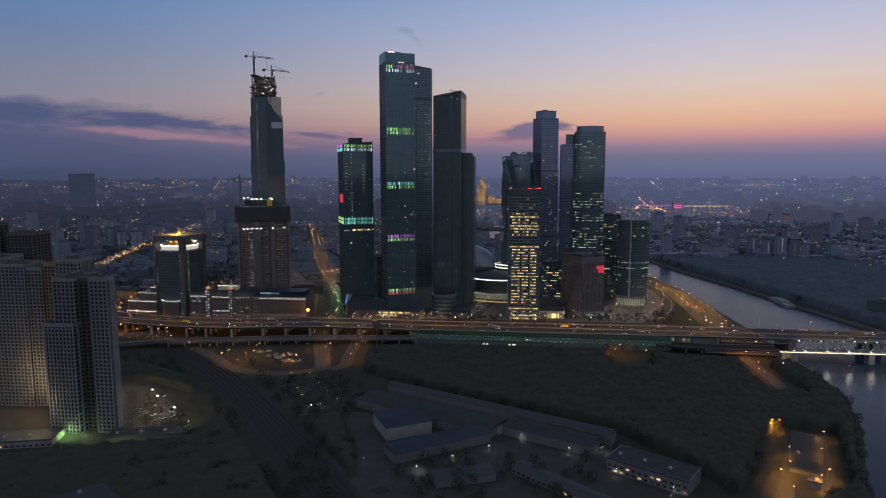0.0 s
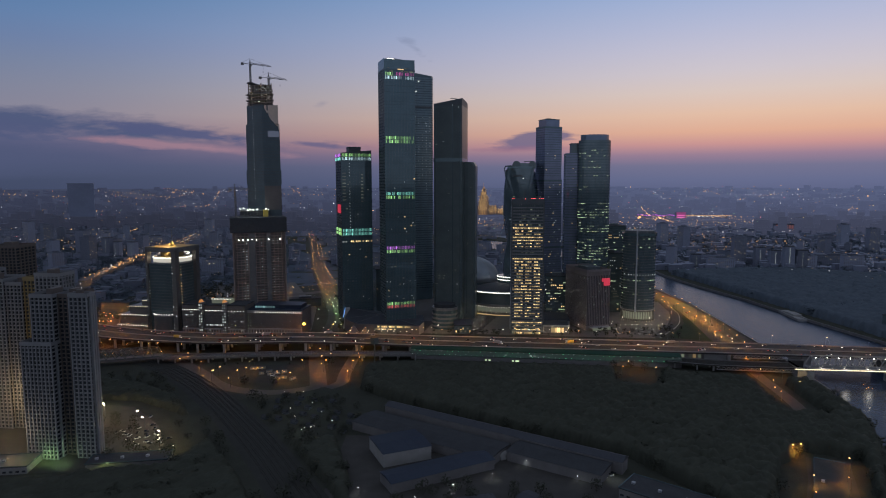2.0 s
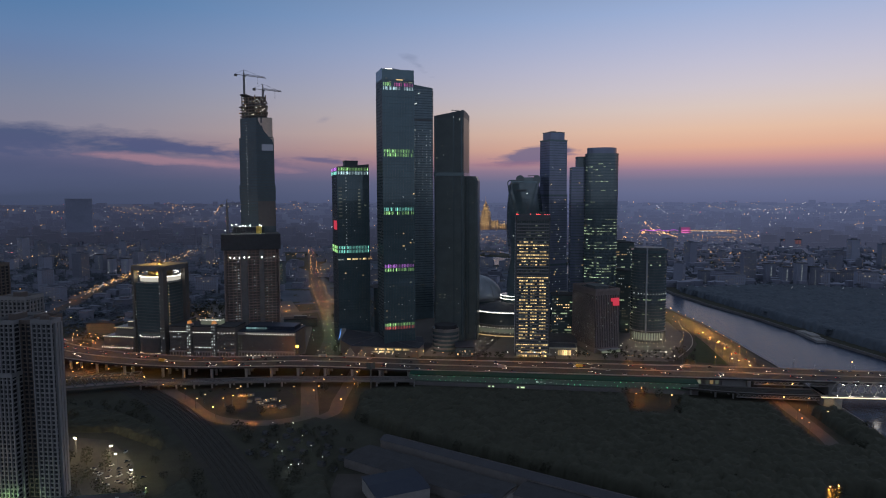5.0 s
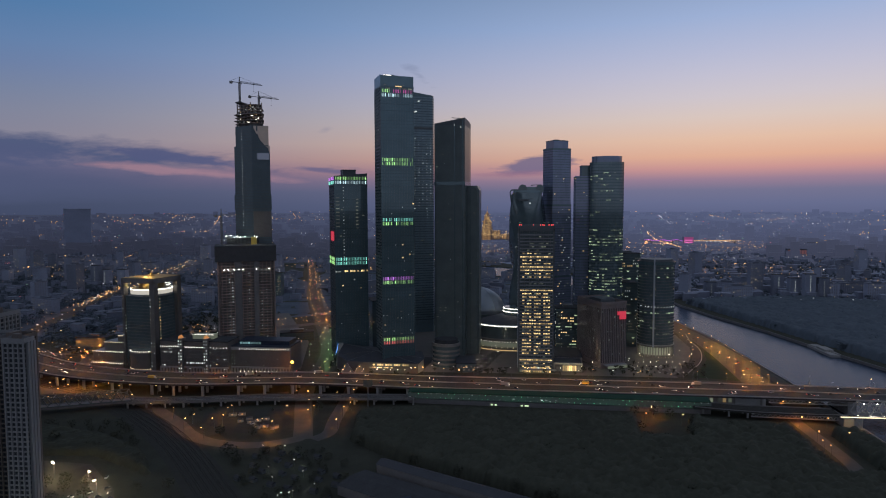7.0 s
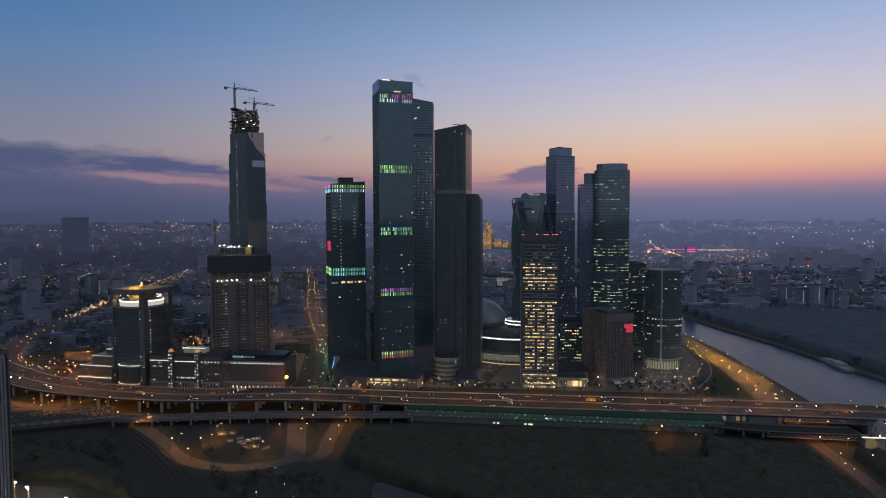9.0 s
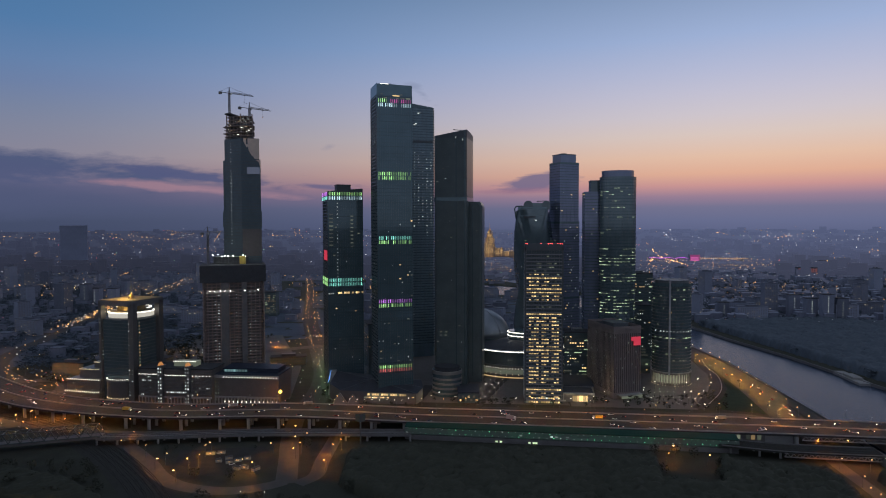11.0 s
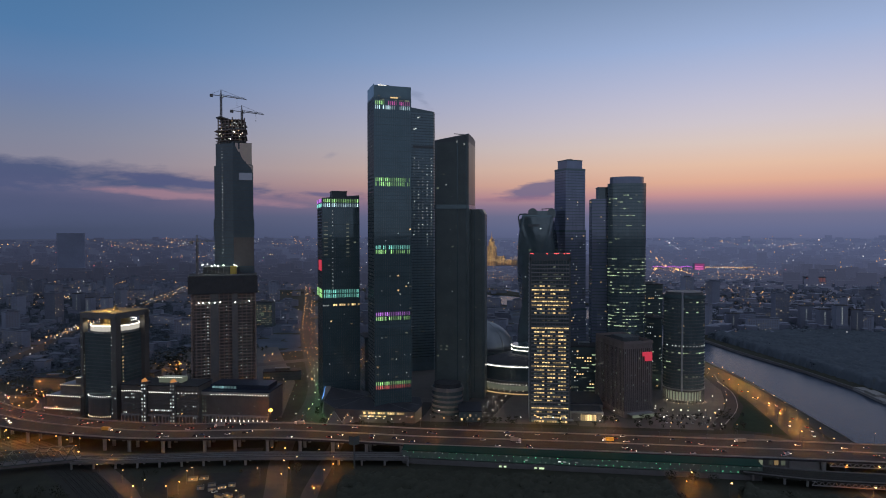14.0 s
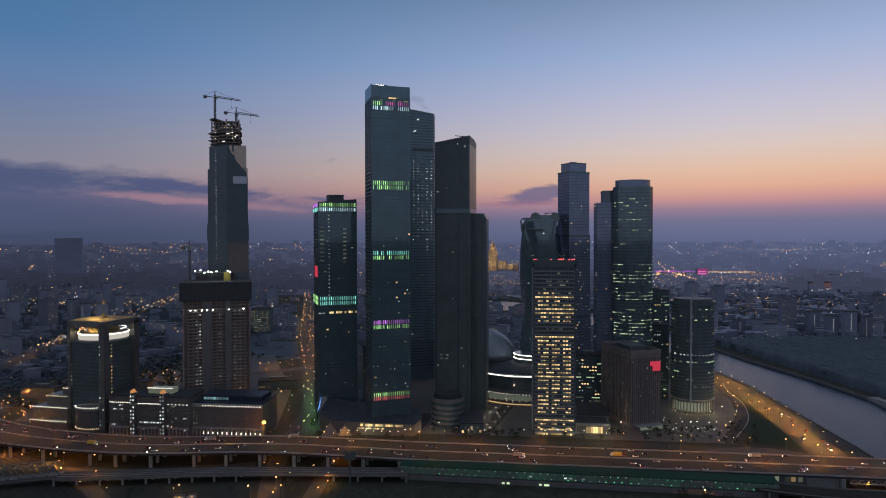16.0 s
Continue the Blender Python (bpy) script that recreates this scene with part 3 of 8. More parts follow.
LOOP = smooth([(-470, 738), (-420, 716), (-384, 698), (-356, 680), (-314, 644), (-290, 619), (-268, 603), (-247, 596), (-227, 594), (-209, 598), (-193, 607), (-184, 616)])
road("road_loop", LOOP, 14, "looping slip road under the viaduct", ROAD_LIT, z=0.15)
WEST = smooth([(-640, 790), (-580, 756), (-520, 734), (-460, 719), (-400, 711), (-340, 715), (-296, 726), (-240, 741)])
road("road_ramp_west", WEST, 13, "curving slip road before the viaduct under orange lamps", ROAD_LIT, z=0.22)
road("road_underpass", smooth([(-548, 700), (-500, 726), (-470, 752), (-450, 790), (-444, 806)]), 16, "street passing under the viaduct in orange light", ROAD_LIT, z=0.19)
road("road_ramp", smooth([(-232, 790), (-214, 714), (-197, 662), (-184, 621), (-181, 612)]), 17, "short ramp under the viaduct", ROAD_LIT, z=0.25)
road("road_front", [(-900, 838), (-560, 836), (-300, 830), (-230, 818), (-100, 817), (-60, 826), (100, 830), (235, 825)], 14, "frontage road behind the viaduct")
road("road_plaza", smooth([(-48, 830), (-36, 880), (-20, 950), (-5, 985)]), 15, "side street leading between towers")
road("road_plaza_lane", smooth([(-120, 832), (-112, 870), (-108, 920)]), 13, "side street beside the tall tower")
road("road_right", smooth([(274, 800), (266, 720), (264, 690), (264, 638), (262, 598), (256, 570)]), 12, "lane under orange lamps by the rail bridge", ROAD_LIT)
road("road_ramp_right", smooth([(-179, 790), (-171, 712), (-167, 662), (-163, 630), (-172, 612)]), 13, "second ramp under the viaduct", ROAD_LIT, z=0.28)

# lower viaduct before the ring road: rail tracks on columns
rail_line = [(-384, 683, 6.5), (-330, 692, 6.5), (-276, 703, 6.5), (-222, 711, 6.5), (-160, 717, 6.5), (-100, 722, 6.5)]
low = tagged(new("rail_viaduct", ribbon(smooth(rail_line), 15, thick=1.4).mesh("rail_viaduct", CONCRETE_DARK)), "low concrete rail viaduct with two tracks", "viaduct", kind="structure")
for off in (-4.6, -3.1, 0.0, 1.5, 4.2, 5.7):
    part("rail", ribbon([(x, y + off, z + 0.25) for x, y, z in smooth(rail_line)], 0.18, thick=0.2), RUST, low)
for off in (-7.3, 7.3):
    part("parapet", ribbon([(x, y + off, z + 0.9) for x, y, z in smooth(rail_line)], 0.3, thick=1.2), CONCRETE_DARK, low)
post = Form().prism(ellipse(0, 0, 1.0, 1.0, 10), -0.3, 5.2).mesh("column", CONCRETE)
for x, y, z in smooth(rail_line)[::2]:
    if not -228 < x < -200 and not -182 < x < -160:
        for off in (-5.0, 5.0):
            part("column", post, CONCRETE, low, at=pose(x, y + off, 0))

# yards
def yard(name, poly, label, mat=ASPHALT_OLD, z=0.1):
    return tagged(new(name, Form().add([(x, y, z) for x, y in poly], [tuple(range(len(poly)))]).mesh(name, mat)), label, "paved yard", kind="structure")


yard("pavement_quay", [(60, 845), (195, 845), (208, 880), (230, 925), (244, 965), (255, 1010), (258, 1100), (150, 1150), (60, 1100)], "paved forecourts round the towers", PAVING)
yard("pavement_towers", [(-560, 842), (-260, 842), (-300, 1000), (-420, 1250), (-620, 1200)], "paved grounds of the left towers", PAVING)
yard("pavement_middle", [(-215, 842), (58, 848), (58, 1100), (-60, 1180), (-240, 1100)], "paved grounds of the middle towers", PAVING)
yard("pavement_lot", [(165, 330), (222, 420), (248, 488), (220, 492), (205, 455), (175, 395), (140, 345)], "asphalt lot under orange lamps", ASPHALT)
yard("pavement_site", [(-300, 672), (-230, 690), (-205, 660), (-210, 628), (-250, 620), (-290, 645)], "muddy works yard inside the loop road", GRAVEL)
yard("pavement_home", [(-500, 390), (-290, 420), (-240, 440), (-285, 505), (-330, 545), (-520, 560)], "paved yard round the apartment towers", ASPHALT_OLD)
yard("pavement_depot", [(-110, 330), (70, 330), (125, 380), (95, 440), (70, 450), (-60, 505), (-125, 500)], "dark paved depot yard", ASPHALT_OLD)

yard("pavement_city_left", [(-640, 1130), (-300, 1240), (-420, 1560), (-1000, 2420), (-2400, 2420), (-1100, 900), (-720, 900)], "grey city ground among the blocks", CITY_GROUND, 0.05)
yard("pavement_city_middle", [(-270, 1240), (180, 1300), (205, 1500), (145, 1670), (55, 1820), (-90, 1955), (-340, 2070), (-560, 2000), (-560, 1800)], "grey city ground behind the towers", CITY_GROUND, 0.05)
yard("pavement_city_right", [(400, 1480), (1180, 1320), (2300, 2420), (-60, 2420), (90, 2190), (250, 2000), (335, 1780), (370, 1580)], "grey city ground across the river", HAZE_GROUND, 0.05)

yard("pavement_lawn", [(262, 836), (268, 880), (270, 940), (271, 995), (263, 975), (257, 940), (240, 902), (222, 868), (214, 850)], "dark mown lawn wedge between service road and quay road", LAWN, z=0.13)
# sidings curving through the dark ground
tracks_line = smooth([(-700, 800), (-476, 733), (-323, 627), (-211, 505), (-135, 405), (-90, 340), (-60, 280)])
bed = tagged(new("railway_bed", ribbon(tracks_line, 34, 0.14).mesh("railway_bed", GRAVEL)), "ballast bed of curving railway sidings", "railway", kind="structure")
for off in (-13, -8.5, -4, 0.5, 5, 9.5):
    for g in (0, 1.5):
        f = Form()
        pts = []
        for i, p in enumerate(tracks_line):
            q, o = Vector(tracks_line[min(i + 1, len(tracks_line) - 1)]), Vector(tracks_line[max(i - 1, 0)])
            d = (q - o).normalized()
            pts.append((p[0] + d[1] * (off + g), p[1] - d[0] * (off + g), 0.42))
        part("rail", ribbon(pts, 0.16, thick=0.2), RUST, bed)

# ---- the towers ----
def led_strip(parent, edge, z, mat, tall=3.9, gap=2.0, seed=1, missing=0.12, out=0.5, wide=0.36):
    """A row of upright light bars on a facade."""
    r = random.Random(seed)
    (ax, ay), (bx, by) = edge
    L = math.hypot(bx - ax, by - ay)
    nx, ny = (by - ay) / L, -(bx - ax) / L
    f = Form()
    n = int(L / gap)
    for i in range(1, n):
        if r.random() < missing:
            continue
        s = i / n
        x, y = ax + (bx - ax) * s + nx * out, ay + (by - ay) * s + ny * out
        f.box(x - wide, x + wide, y - 0.15, y + 0.15, z, z + tall)
    return part("light_band", f, mat, parent, kind="stuff")


def roof_clutter(parent, x0, x1, y0, y1, z, seed, n=7, tall=2.6):
    r = random.Random(seed)
    for i in range(n):
        a, b = r.uniform(x0, x1 - 4), r.uniform(y0, y1 - 3)
        part("roof_unit", Form().box(a, a + r.uniform(2, 5), b, b + r.uniform(2, 4), z, z + r.uniform(0.8, tall)), METAL_DARK, parent)


W_WARM = pane_mesh(1.9, 1.4, LIT_WARM)
W_WHITE = pane_mesh(1.9, 1.2, LIT_WHITE)
W_GREEN = pane_mesh(2.9, 1.05, LIT_GREENISH)
W_DIM = pane_mesh(2.6, 1.3, LIT_DIM)
W_DOT = pane_mesh(0.9, 0.9, LIT_WHITE)


def tower_led_low():
    """B: the shorter tower with light bands."""
    t = thing("office_tower", -224.7, 880, 0, 24, "dark teal glass office tower with two glowing light-bar bands", "skyscraper", "glass towers")
    o = rect(42.5, 45)
    part("glass_wall", Form().prism(o, 0, 236), GLASS_TEAL, t)
    part("parapet", Form().prism([(0, 0), (42.5, 0), (42.5, 45), (0, 45)], 236, 240.5).box(0, 42.5, 0, 0.6, 240.5, 241.4).add([(0, 0.2, 241.4), (42.5, 0.2, 241.4), (42.5, 0.2, 245), (0, 0.6, 241.4), (42.5, 0.6, 241.4), (42.5, 0.6, 245)], [(0, 1, 2), (5, 4, 3), (0, 2, 5, 3), (1, 4, 5, 2)]), METAL_DARK, t)
    part("plant_room", Form().box(13, 30, 12, 30, 240.5, 249).box(12.6, 30.4, 11.6, 30.4, 249, 250.2), METAL_DARK, t)
    part("mast", Form().box(31, 31.3, 20, 20.3, 240.5, 248), STEEL, t)
    floors(t, o, 12, 231, 3.75, METAL_BAND)
    mullions(t, o, 8, 232, 2.1, METAL_DARK, r=0.1)
    F, L = (o[0], o[1]), (o[3], o[0])
    for z, m in ((236.4, LED_GREEN), (231.2, LED_PALE)):
        led_strip(t, F, z, m, seed=int(z), missing=0.04)
    for z, m in ((236.4, LED_VIOLET), (231.2, LED_TEAL)):
        led_strip(t, L, z, m, seed=int(z) + 1, missing=0, gap=1.3)
    for z in (127.4, 132.6):
        led_strip(t, F, z, LED_TEAL, seed=int(z), missing=0.02)
        led_strip(t, L, z, LED_GREEN, seed=int(z) + 3, missing=0, gap=1.3)
    part("sign", Form().box(-0.8, 0.1, 6, 30, 158, 170), SIGN_RED, t, "glowing red sign panel")
    lit_windows(t, F, 116.5, 120.5, 4, 18, 0.8, [pane_mesh(2.1, 2.2, LIT_YELLOW), W_WHITE], 5, 3)
    lit_windows(t, F, 12, 114, 3.75, 20, 0.018, [W_WARM, W_DOT, W_DOT, W_DIM, W_DIM], 11, 1)
    lit_windows(t, F, 140, 216, 3.75, 20, 0.01, [W_DIM, W_DOT], 12, 1)
    for i in range(22):
        if i not in (9, 14, 16):
            part("work_lamp", W_DOT, None, t, at=pose(11.6, -0.3, 138 + i * 4.2))
    for c, a0 in ((1, 176), (26, 174)):
        for i in range(9):
            part("window_pane", pane_mesh(4.6 if c == 1 else 3.2, 1.3, LIT_DIM), None, t, at=pose(c + 3.0, -0.2, a0 + i * 4.6))
    return t


def tower_led_tall():
    """C: the tallest tower, two slabs."""
    t = thing("office_tower", -155.8, 840, 0, 24, "tallest dark teal glass tower with green light-bar bands", "skyscraper", "glass towers")
    o = rect(40.7, 34)
    part("glass_wall", Form().prism(o, 0, 346), GLASS_TEAL, t)
    part("crown", Form().box(0, 40.7, 0, 0.5, 346, 358).box(0, 0.5, 0.5, 34, 346, 359).box(0.5, 40.7, 33.5, 34, 346, 359).box(40.2, 40.7, 0.5, 33.5, 346, 358), GLASS_TEAL, t)
    part("plant_room", Form().box(4, 24, 8, 26, 346, 360).box(24, 36, 12, 24, 346, 359), METAL_DARK, t)
    roof_clutter(t, 6, 23, 9, 24, 359.8, 3, 9, 2)
    part("roof_light", Form().box(6, 15, 7.4, 7.9, 359, 360.2), STRIP_WHITE, t, "bright white rooftop light")
    floors(t, o, 20, 345, 3.95, METAL_BAND)
    mullions(t, o, 12, 346, 2.0, METAL_DARK, r=0.1)
    F, L = (o[0], o[1]), (o[3], o[0])
    led_strip(t, (o[0], (13, 0)), 337.8, LED_GREEN, seed=331)
    led_strip(t, ((14, 0), o[1]), 337.8, LED_MAGENTA, seed=332, missing=0.02)
    led_strip(t, F, 333.0, LED_PALE, seed=333)
    for z, a, b in ((251.6, LED_GREEN, LED_GREEN), (179.4, LED_TEAL, LED_GREEN), (107.8, LED_VIOLET, LED_GREEN)):
        led_strip(t, F, z + 4.8, a, seed=int(z))
        led_strip(t, F, z, b, seed=int(z) + 1)
    led_strip(t, F, 38, LED_GREEN, seed=88, tall=3.5)
    led_strip(t, F, 34, LED_RED, seed=89, tall=3.5, missing=0)
    lit_windows(t, F, 44, 104, 3.95, 18, 0.055, [W_WARM, W_DOT, W_DIM, W_DIM, W_DOT, W_DOT], 21, 1)
    lit_windows(t, F, 118, 172, 3.95, 18, 0.03, [W_WARM, W_DIM, W_DOT, W_DOT], 26, 1)
    lit_windows(t, F, 160, 330, 3.95, 18, 0.006, [W_WARM, W_DOT], 22, 1)
    lit_windows(t, F, 341, 349, 3.95, 18, 0.2, [W_DIM], 23, 2)
    lit_windows(t, L, 40, 340, 3.95, 14, 0.005, [W_DIM], 24, 1)
    part("window_strip", Form().box(18, 26, -0.4, -0.1, 345, 346.2), LIT_WARM, t, "warm glowing strip under the roofline")
    # the lower slab behind
    s = thing("office_tower", -154.0, 1083.5, 0, 24, "dark teal glass tower slab with rows of small work lamps", "skyscraper", "glass towers")
    p = [(-16, 0), (33, 0), (36, 4), (36, 36), (-16, 36)]
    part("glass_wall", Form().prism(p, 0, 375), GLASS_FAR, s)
    part("crown", Form().prism(p, 375, 377.5).add([(-16, 0, 377.5), (33, 0, 377.5), (36, 4, 377.5), (36, 36, 377.5), (-16, 36, 384), (-16, 0, 384)], [(0, 1, 5), (1, 2, 4, 5), (2, 3, 4), (0, 5, 4), (0, 4, 3, 2, 1)]), METAL_BAND, s)
    floors(s, p, 20, 374, 3.95, METAL_BAND)
    mullions(s, p, 12, 375, 2.0, METAL_DARK, r=0.1)
    for i in range(5):
        r = random.Random(40 + i)
        small, big_ = pane_mesh(0.8, 0.9, LIT_WHITE), pane_mesh(1.3, 1.1, LIT_WHITE)
        for k in range(r.randint(0, 5), 27):
            if r.random() < 0.72:
                part("work_lamp", r.choice((small, small, big_)), None, s, at=pose(3.6 + i * 6.5 + r.uniform(-0.5, 0.5), -0.4, 184 + k * 4.8))
    lit_windows(s, (p[0], p[1]), 20, 180, 3.95, 20, 0.03, [W_WARM, W_DOT, W_DIM, W_DOT, W_DIM], 31, 2)
    for x, z in ((10, 367), (12, 368), (4, 350), (6, 351)):
        part("roof_lamp", pane_mesh(2.4, 1.5, LIT_WHITE), None, s, at=pose(x, -0.4, z))
    part("service_floor", Form().box(2, 33, -0.6, -0.2, 324, 327.5), METAL_DARK, s, "dark service floor")


def tower_dark_stepped():
    """D: the black stepped tower."""
    t = thing("office_tower", -102.4, 930, 0, -3, "black glass stepped tower with few lights", "skyscraper", "glass towers")
    o = [(0, 3), (3, 0), (38, 0), (41, 2), (43, 34), (43, 55), (0, 55)]
    part("glass_wall", Form().prism(o, 0, 309), GLASS_BLACK, t)
    part("crown", Form().add([(0, 3, 309), (3, 0, 309), (38, 0, 309), (41, 2, 309), (43, 34, 309), (43, 55, 309), (0, 55, 309), (0, 3, 312), (3, 0, 312), (38, 0, 318), (41, 2, 319), (43, 34, 318), (43, 55, 317), (0, 55, 312)],
                             [(i, (i + 1) % 7, 7 + (i + 1) % 7, 7 + i) for i in range(7)] + [tuple(range(7, 14))]), METAL_DARK, t)
    part("fin", Form().box(27.4, 28.2, -1.0, 0.2, 10, 312), METAL_BAND, t)
    part("fin", Form().box(38.0, 38.6, -0.8, 0.3, 10, 316), METAL_BAND, t)
    part("boom", Form().beam((24, 2, 319), (36, 1, 317.5), 0.4), STEEL, t)
    floors(t, o, 15, 308, 4.1, GLASS_BLACK, deep=0.1, tall=0.6, joined=True)
    part("service_band", ring_form(o, 0.6, 230, 235), METAL_BAND, t)
    lit_windows(t, (o[1], o[2]), 15, 300, 4.1, 14, 0.012, [W_DIM, W_DOT, W_DIM], 51, 1)
    lit_windows(t, (o[1], o[2]), 60, 75, 4.1, 10, 0.06, [W_DIM], 52, 1)
    for x, z in ((27.5, 308), (36, 305)):
        part("roof_lamp", pane_mesh(0.9, 2.2, LIT_WHITE), None, t, at=pose(x, -1.2, z))
    s = thing("office_tower", -60, 944, 0, -3, "black glass lower wing with a chamfered top", "skyscraper", "glass towers")
    p = [(0, 0), (14, 0), (17, 3), (17, 34), (0, 34)]
    part("glass_wall", Form().prism(p, 0, 224).prism(p, 224, 230, top=[(0, 0), (10, 0), (14, 3), (14, 34), (0, 34)]), GLASS_BLACK, s)
    floors(s, p, 15, 224, 4.1, GLASS_BLACK, deep=0.1, tall=0.6, joined=True)
    part("fin", Form().box(4.7, 5.3, -0.8, 0.2, 8, 226), METAL_BAND, s)
    lit_windows(s, (p[0], p[1]), 15, 224, 4.1, 6, 0.008, [W_DIM], 53, 1)


def tower_twisted():
    """E: the twisted tower with its arched crown."""
    t = thing("twisted_tower", 26, 1072, 0, 0, "twisting dark green-blue glass tower with a looped crown", "skyscraper", "glass towers")
    half, n = 22.0, 52

    def square(k, grow=0.0):
        a = radians(3.0 * k + 24)
        r = half + grow
        pts = []
        for i in range(4):
            for s in (-0.8, 0.8):
                x, y = (r, s * r) if i == 0 else (-s * r, r) if i == 1 else (-r, -s * r) if i == 2 else (s * r, -r)
                pts.append((x * math.cos(a) - y * math.sin(a), x * math.sin(a) + y * math.cos(a)))
        return pts

    part("glass_wall", Form().tube([[(x, y, 10 + 4.15 * k) for x, y in square(k)] for k in range(n + 1)]), GLASS_PALE, t).data.polygons.foreach_set("use_smooth", [i < 8 * n for i in range(8 * n + 2)])
    for k in range(1, n, 2):
        part("floor_band", ring_form(square(k), 0.05, 10 + 4.15 * k, 10.5 + 4.15 * k), GLASS_PALE, t)
    part("base", Form().prism(ellipse(0, 0, 27, 27, 24), 0, 10), STONE_DARK, t)
    # round-headed crown: two half drums and an open loop frame on the side
    top = 10 + 4.15 * n
    for x0, r_, z0 in ((-8, 6.5, 2.5), (17.5, 5.5, 3.5)):
        prof = [(x0 + r_ * math.cos(radians(a)), z0 + r_ * math.sin(radians(a))) for a in range(0, 181, 15)]
        prof = [(x0 + r_, -3)] + prof + [(x0 - r_, -3)]
        part("crown_arch", Form().tube([[(x, y, top + z) for x, z in prof] for y in (-21.6, 21.6)]), GLASS_DARK, t)
    part("crown_roof", Form().box(-8, 17.5, -21.5, 21.5, top - 1, top + 5.5), GLASS_PALE, t)
    part("crown_beam", Form().beam((4, -15, top + 8), (17, -15, top + 8.6), 0.5).beam((6, -15, top + 5), (6, -15, top + 8), 0.3), STEEL, t)
    loop = [(-21, -34), (-25.5, -14), (-27, -2), (-25, 1.2), (-17, 1.6), (-14, 1.0)]
    f = Form()
    for (x0, z0), (x1, z1) in zip(loop, loop[1:]):
        f.beam((x0, -12, top + z0), (x1, -12, top + z1), 0.7).beam((x0, 12, top + z0), (x1, 12, top + z1), 0.7).beam((x1, -12, top + z1), (x1, 12, top + z1), 0.4)
    part("loop_frame", f, METAL_BAND, t)
    part("loop_glazing", Form().tube([[(x + 0.8, y, top + z - 6) for x, z in loop] + [(-14, y, top - 40)] for y in (-11.5, 11.5)]), GLASS_DARK, t)
    part("dark_band", Form().box(-14, 14, -22.4, -21.9, top - 16, top - 13), METAL_DARK, t)
    r = random.Random(61)
    for k in range(8, 50):
        sq = square(k)
        for i in range(8):
            a, b = sq[i], sq[(i + 1) % 8]
            if (a[1] + b[1]) < -10 and math.hypot(a[0] - b[0], a[1] - b[1]) > 12:
                for c in range(10):
                    if r.random() < 0.02:
                        x, y, deg = on_edge(a, b, (c + 0.5) / 10)
                        part("window_pane", r.choice([W_GREEN, W_WHITE, W_DOT]), None, t, at=pose(x * 1.012, y * 1.012, 11.2 + 4.15 * k, 0, 0, deg))


def tower_blue_stacked():
    """F: the paler stacked tower."""
    t = thing("office_tower", 63.5, 1070, 0, 30, "pale blue-grey tower of stacked glass blocks", "skyscraper", "glass towers")
    for z0, z1, i in ((0, 95, 0.0), (95, 205, 0.8), (205, 291, 1.6)):
        o = [(i, i), (36 - i, i), (36 - i, 30 - i), (i, 30 - i)]
        part("glass_wall", Form().prism(o, z0, z1), GLASS_BLUE, t)
        part("service_band", ring_form(o, 0.3, z1 - 3, z1), METAL_BAND, t)
        floors(t, o, z0 + 6, z1 - 4, 3.9, METAL_BAND, deep=0.1, tall=0.7, joined=True)
        mullions(t, o, z0, z1, 2.4, GLASS_BLUE, r=0.1)
        lit_windows(t, (o[0], o[1]), z0 + 6, min(z1, 270), 3.9, 14, 0.085 if z0 < 200 else 0.015, [W_DIM, W_DOT, W_WARM, W_DOT], 71 + int(z0), 1, joined=True)
        lit_windows(t, (o[3], o[0]), z0 + 6, min(z1, 270), 3.9, 12, 0.05 if z0 < 200 else 0.01, [W_DIM, W_DOT], 72 + int(z0), 1, joined=True)
    part("crown", Form().box(5, 31, 4, 26, 291, 302), GLASS_BLUE, t)
    part("parapet", Form().box(4.6, 31.4, 3.6, 26.4, 302, 303.2), METAL_BAND, t)
    roof_clutter(t, 9, 27, 7, 22, 303, 7, 8, 2.5)


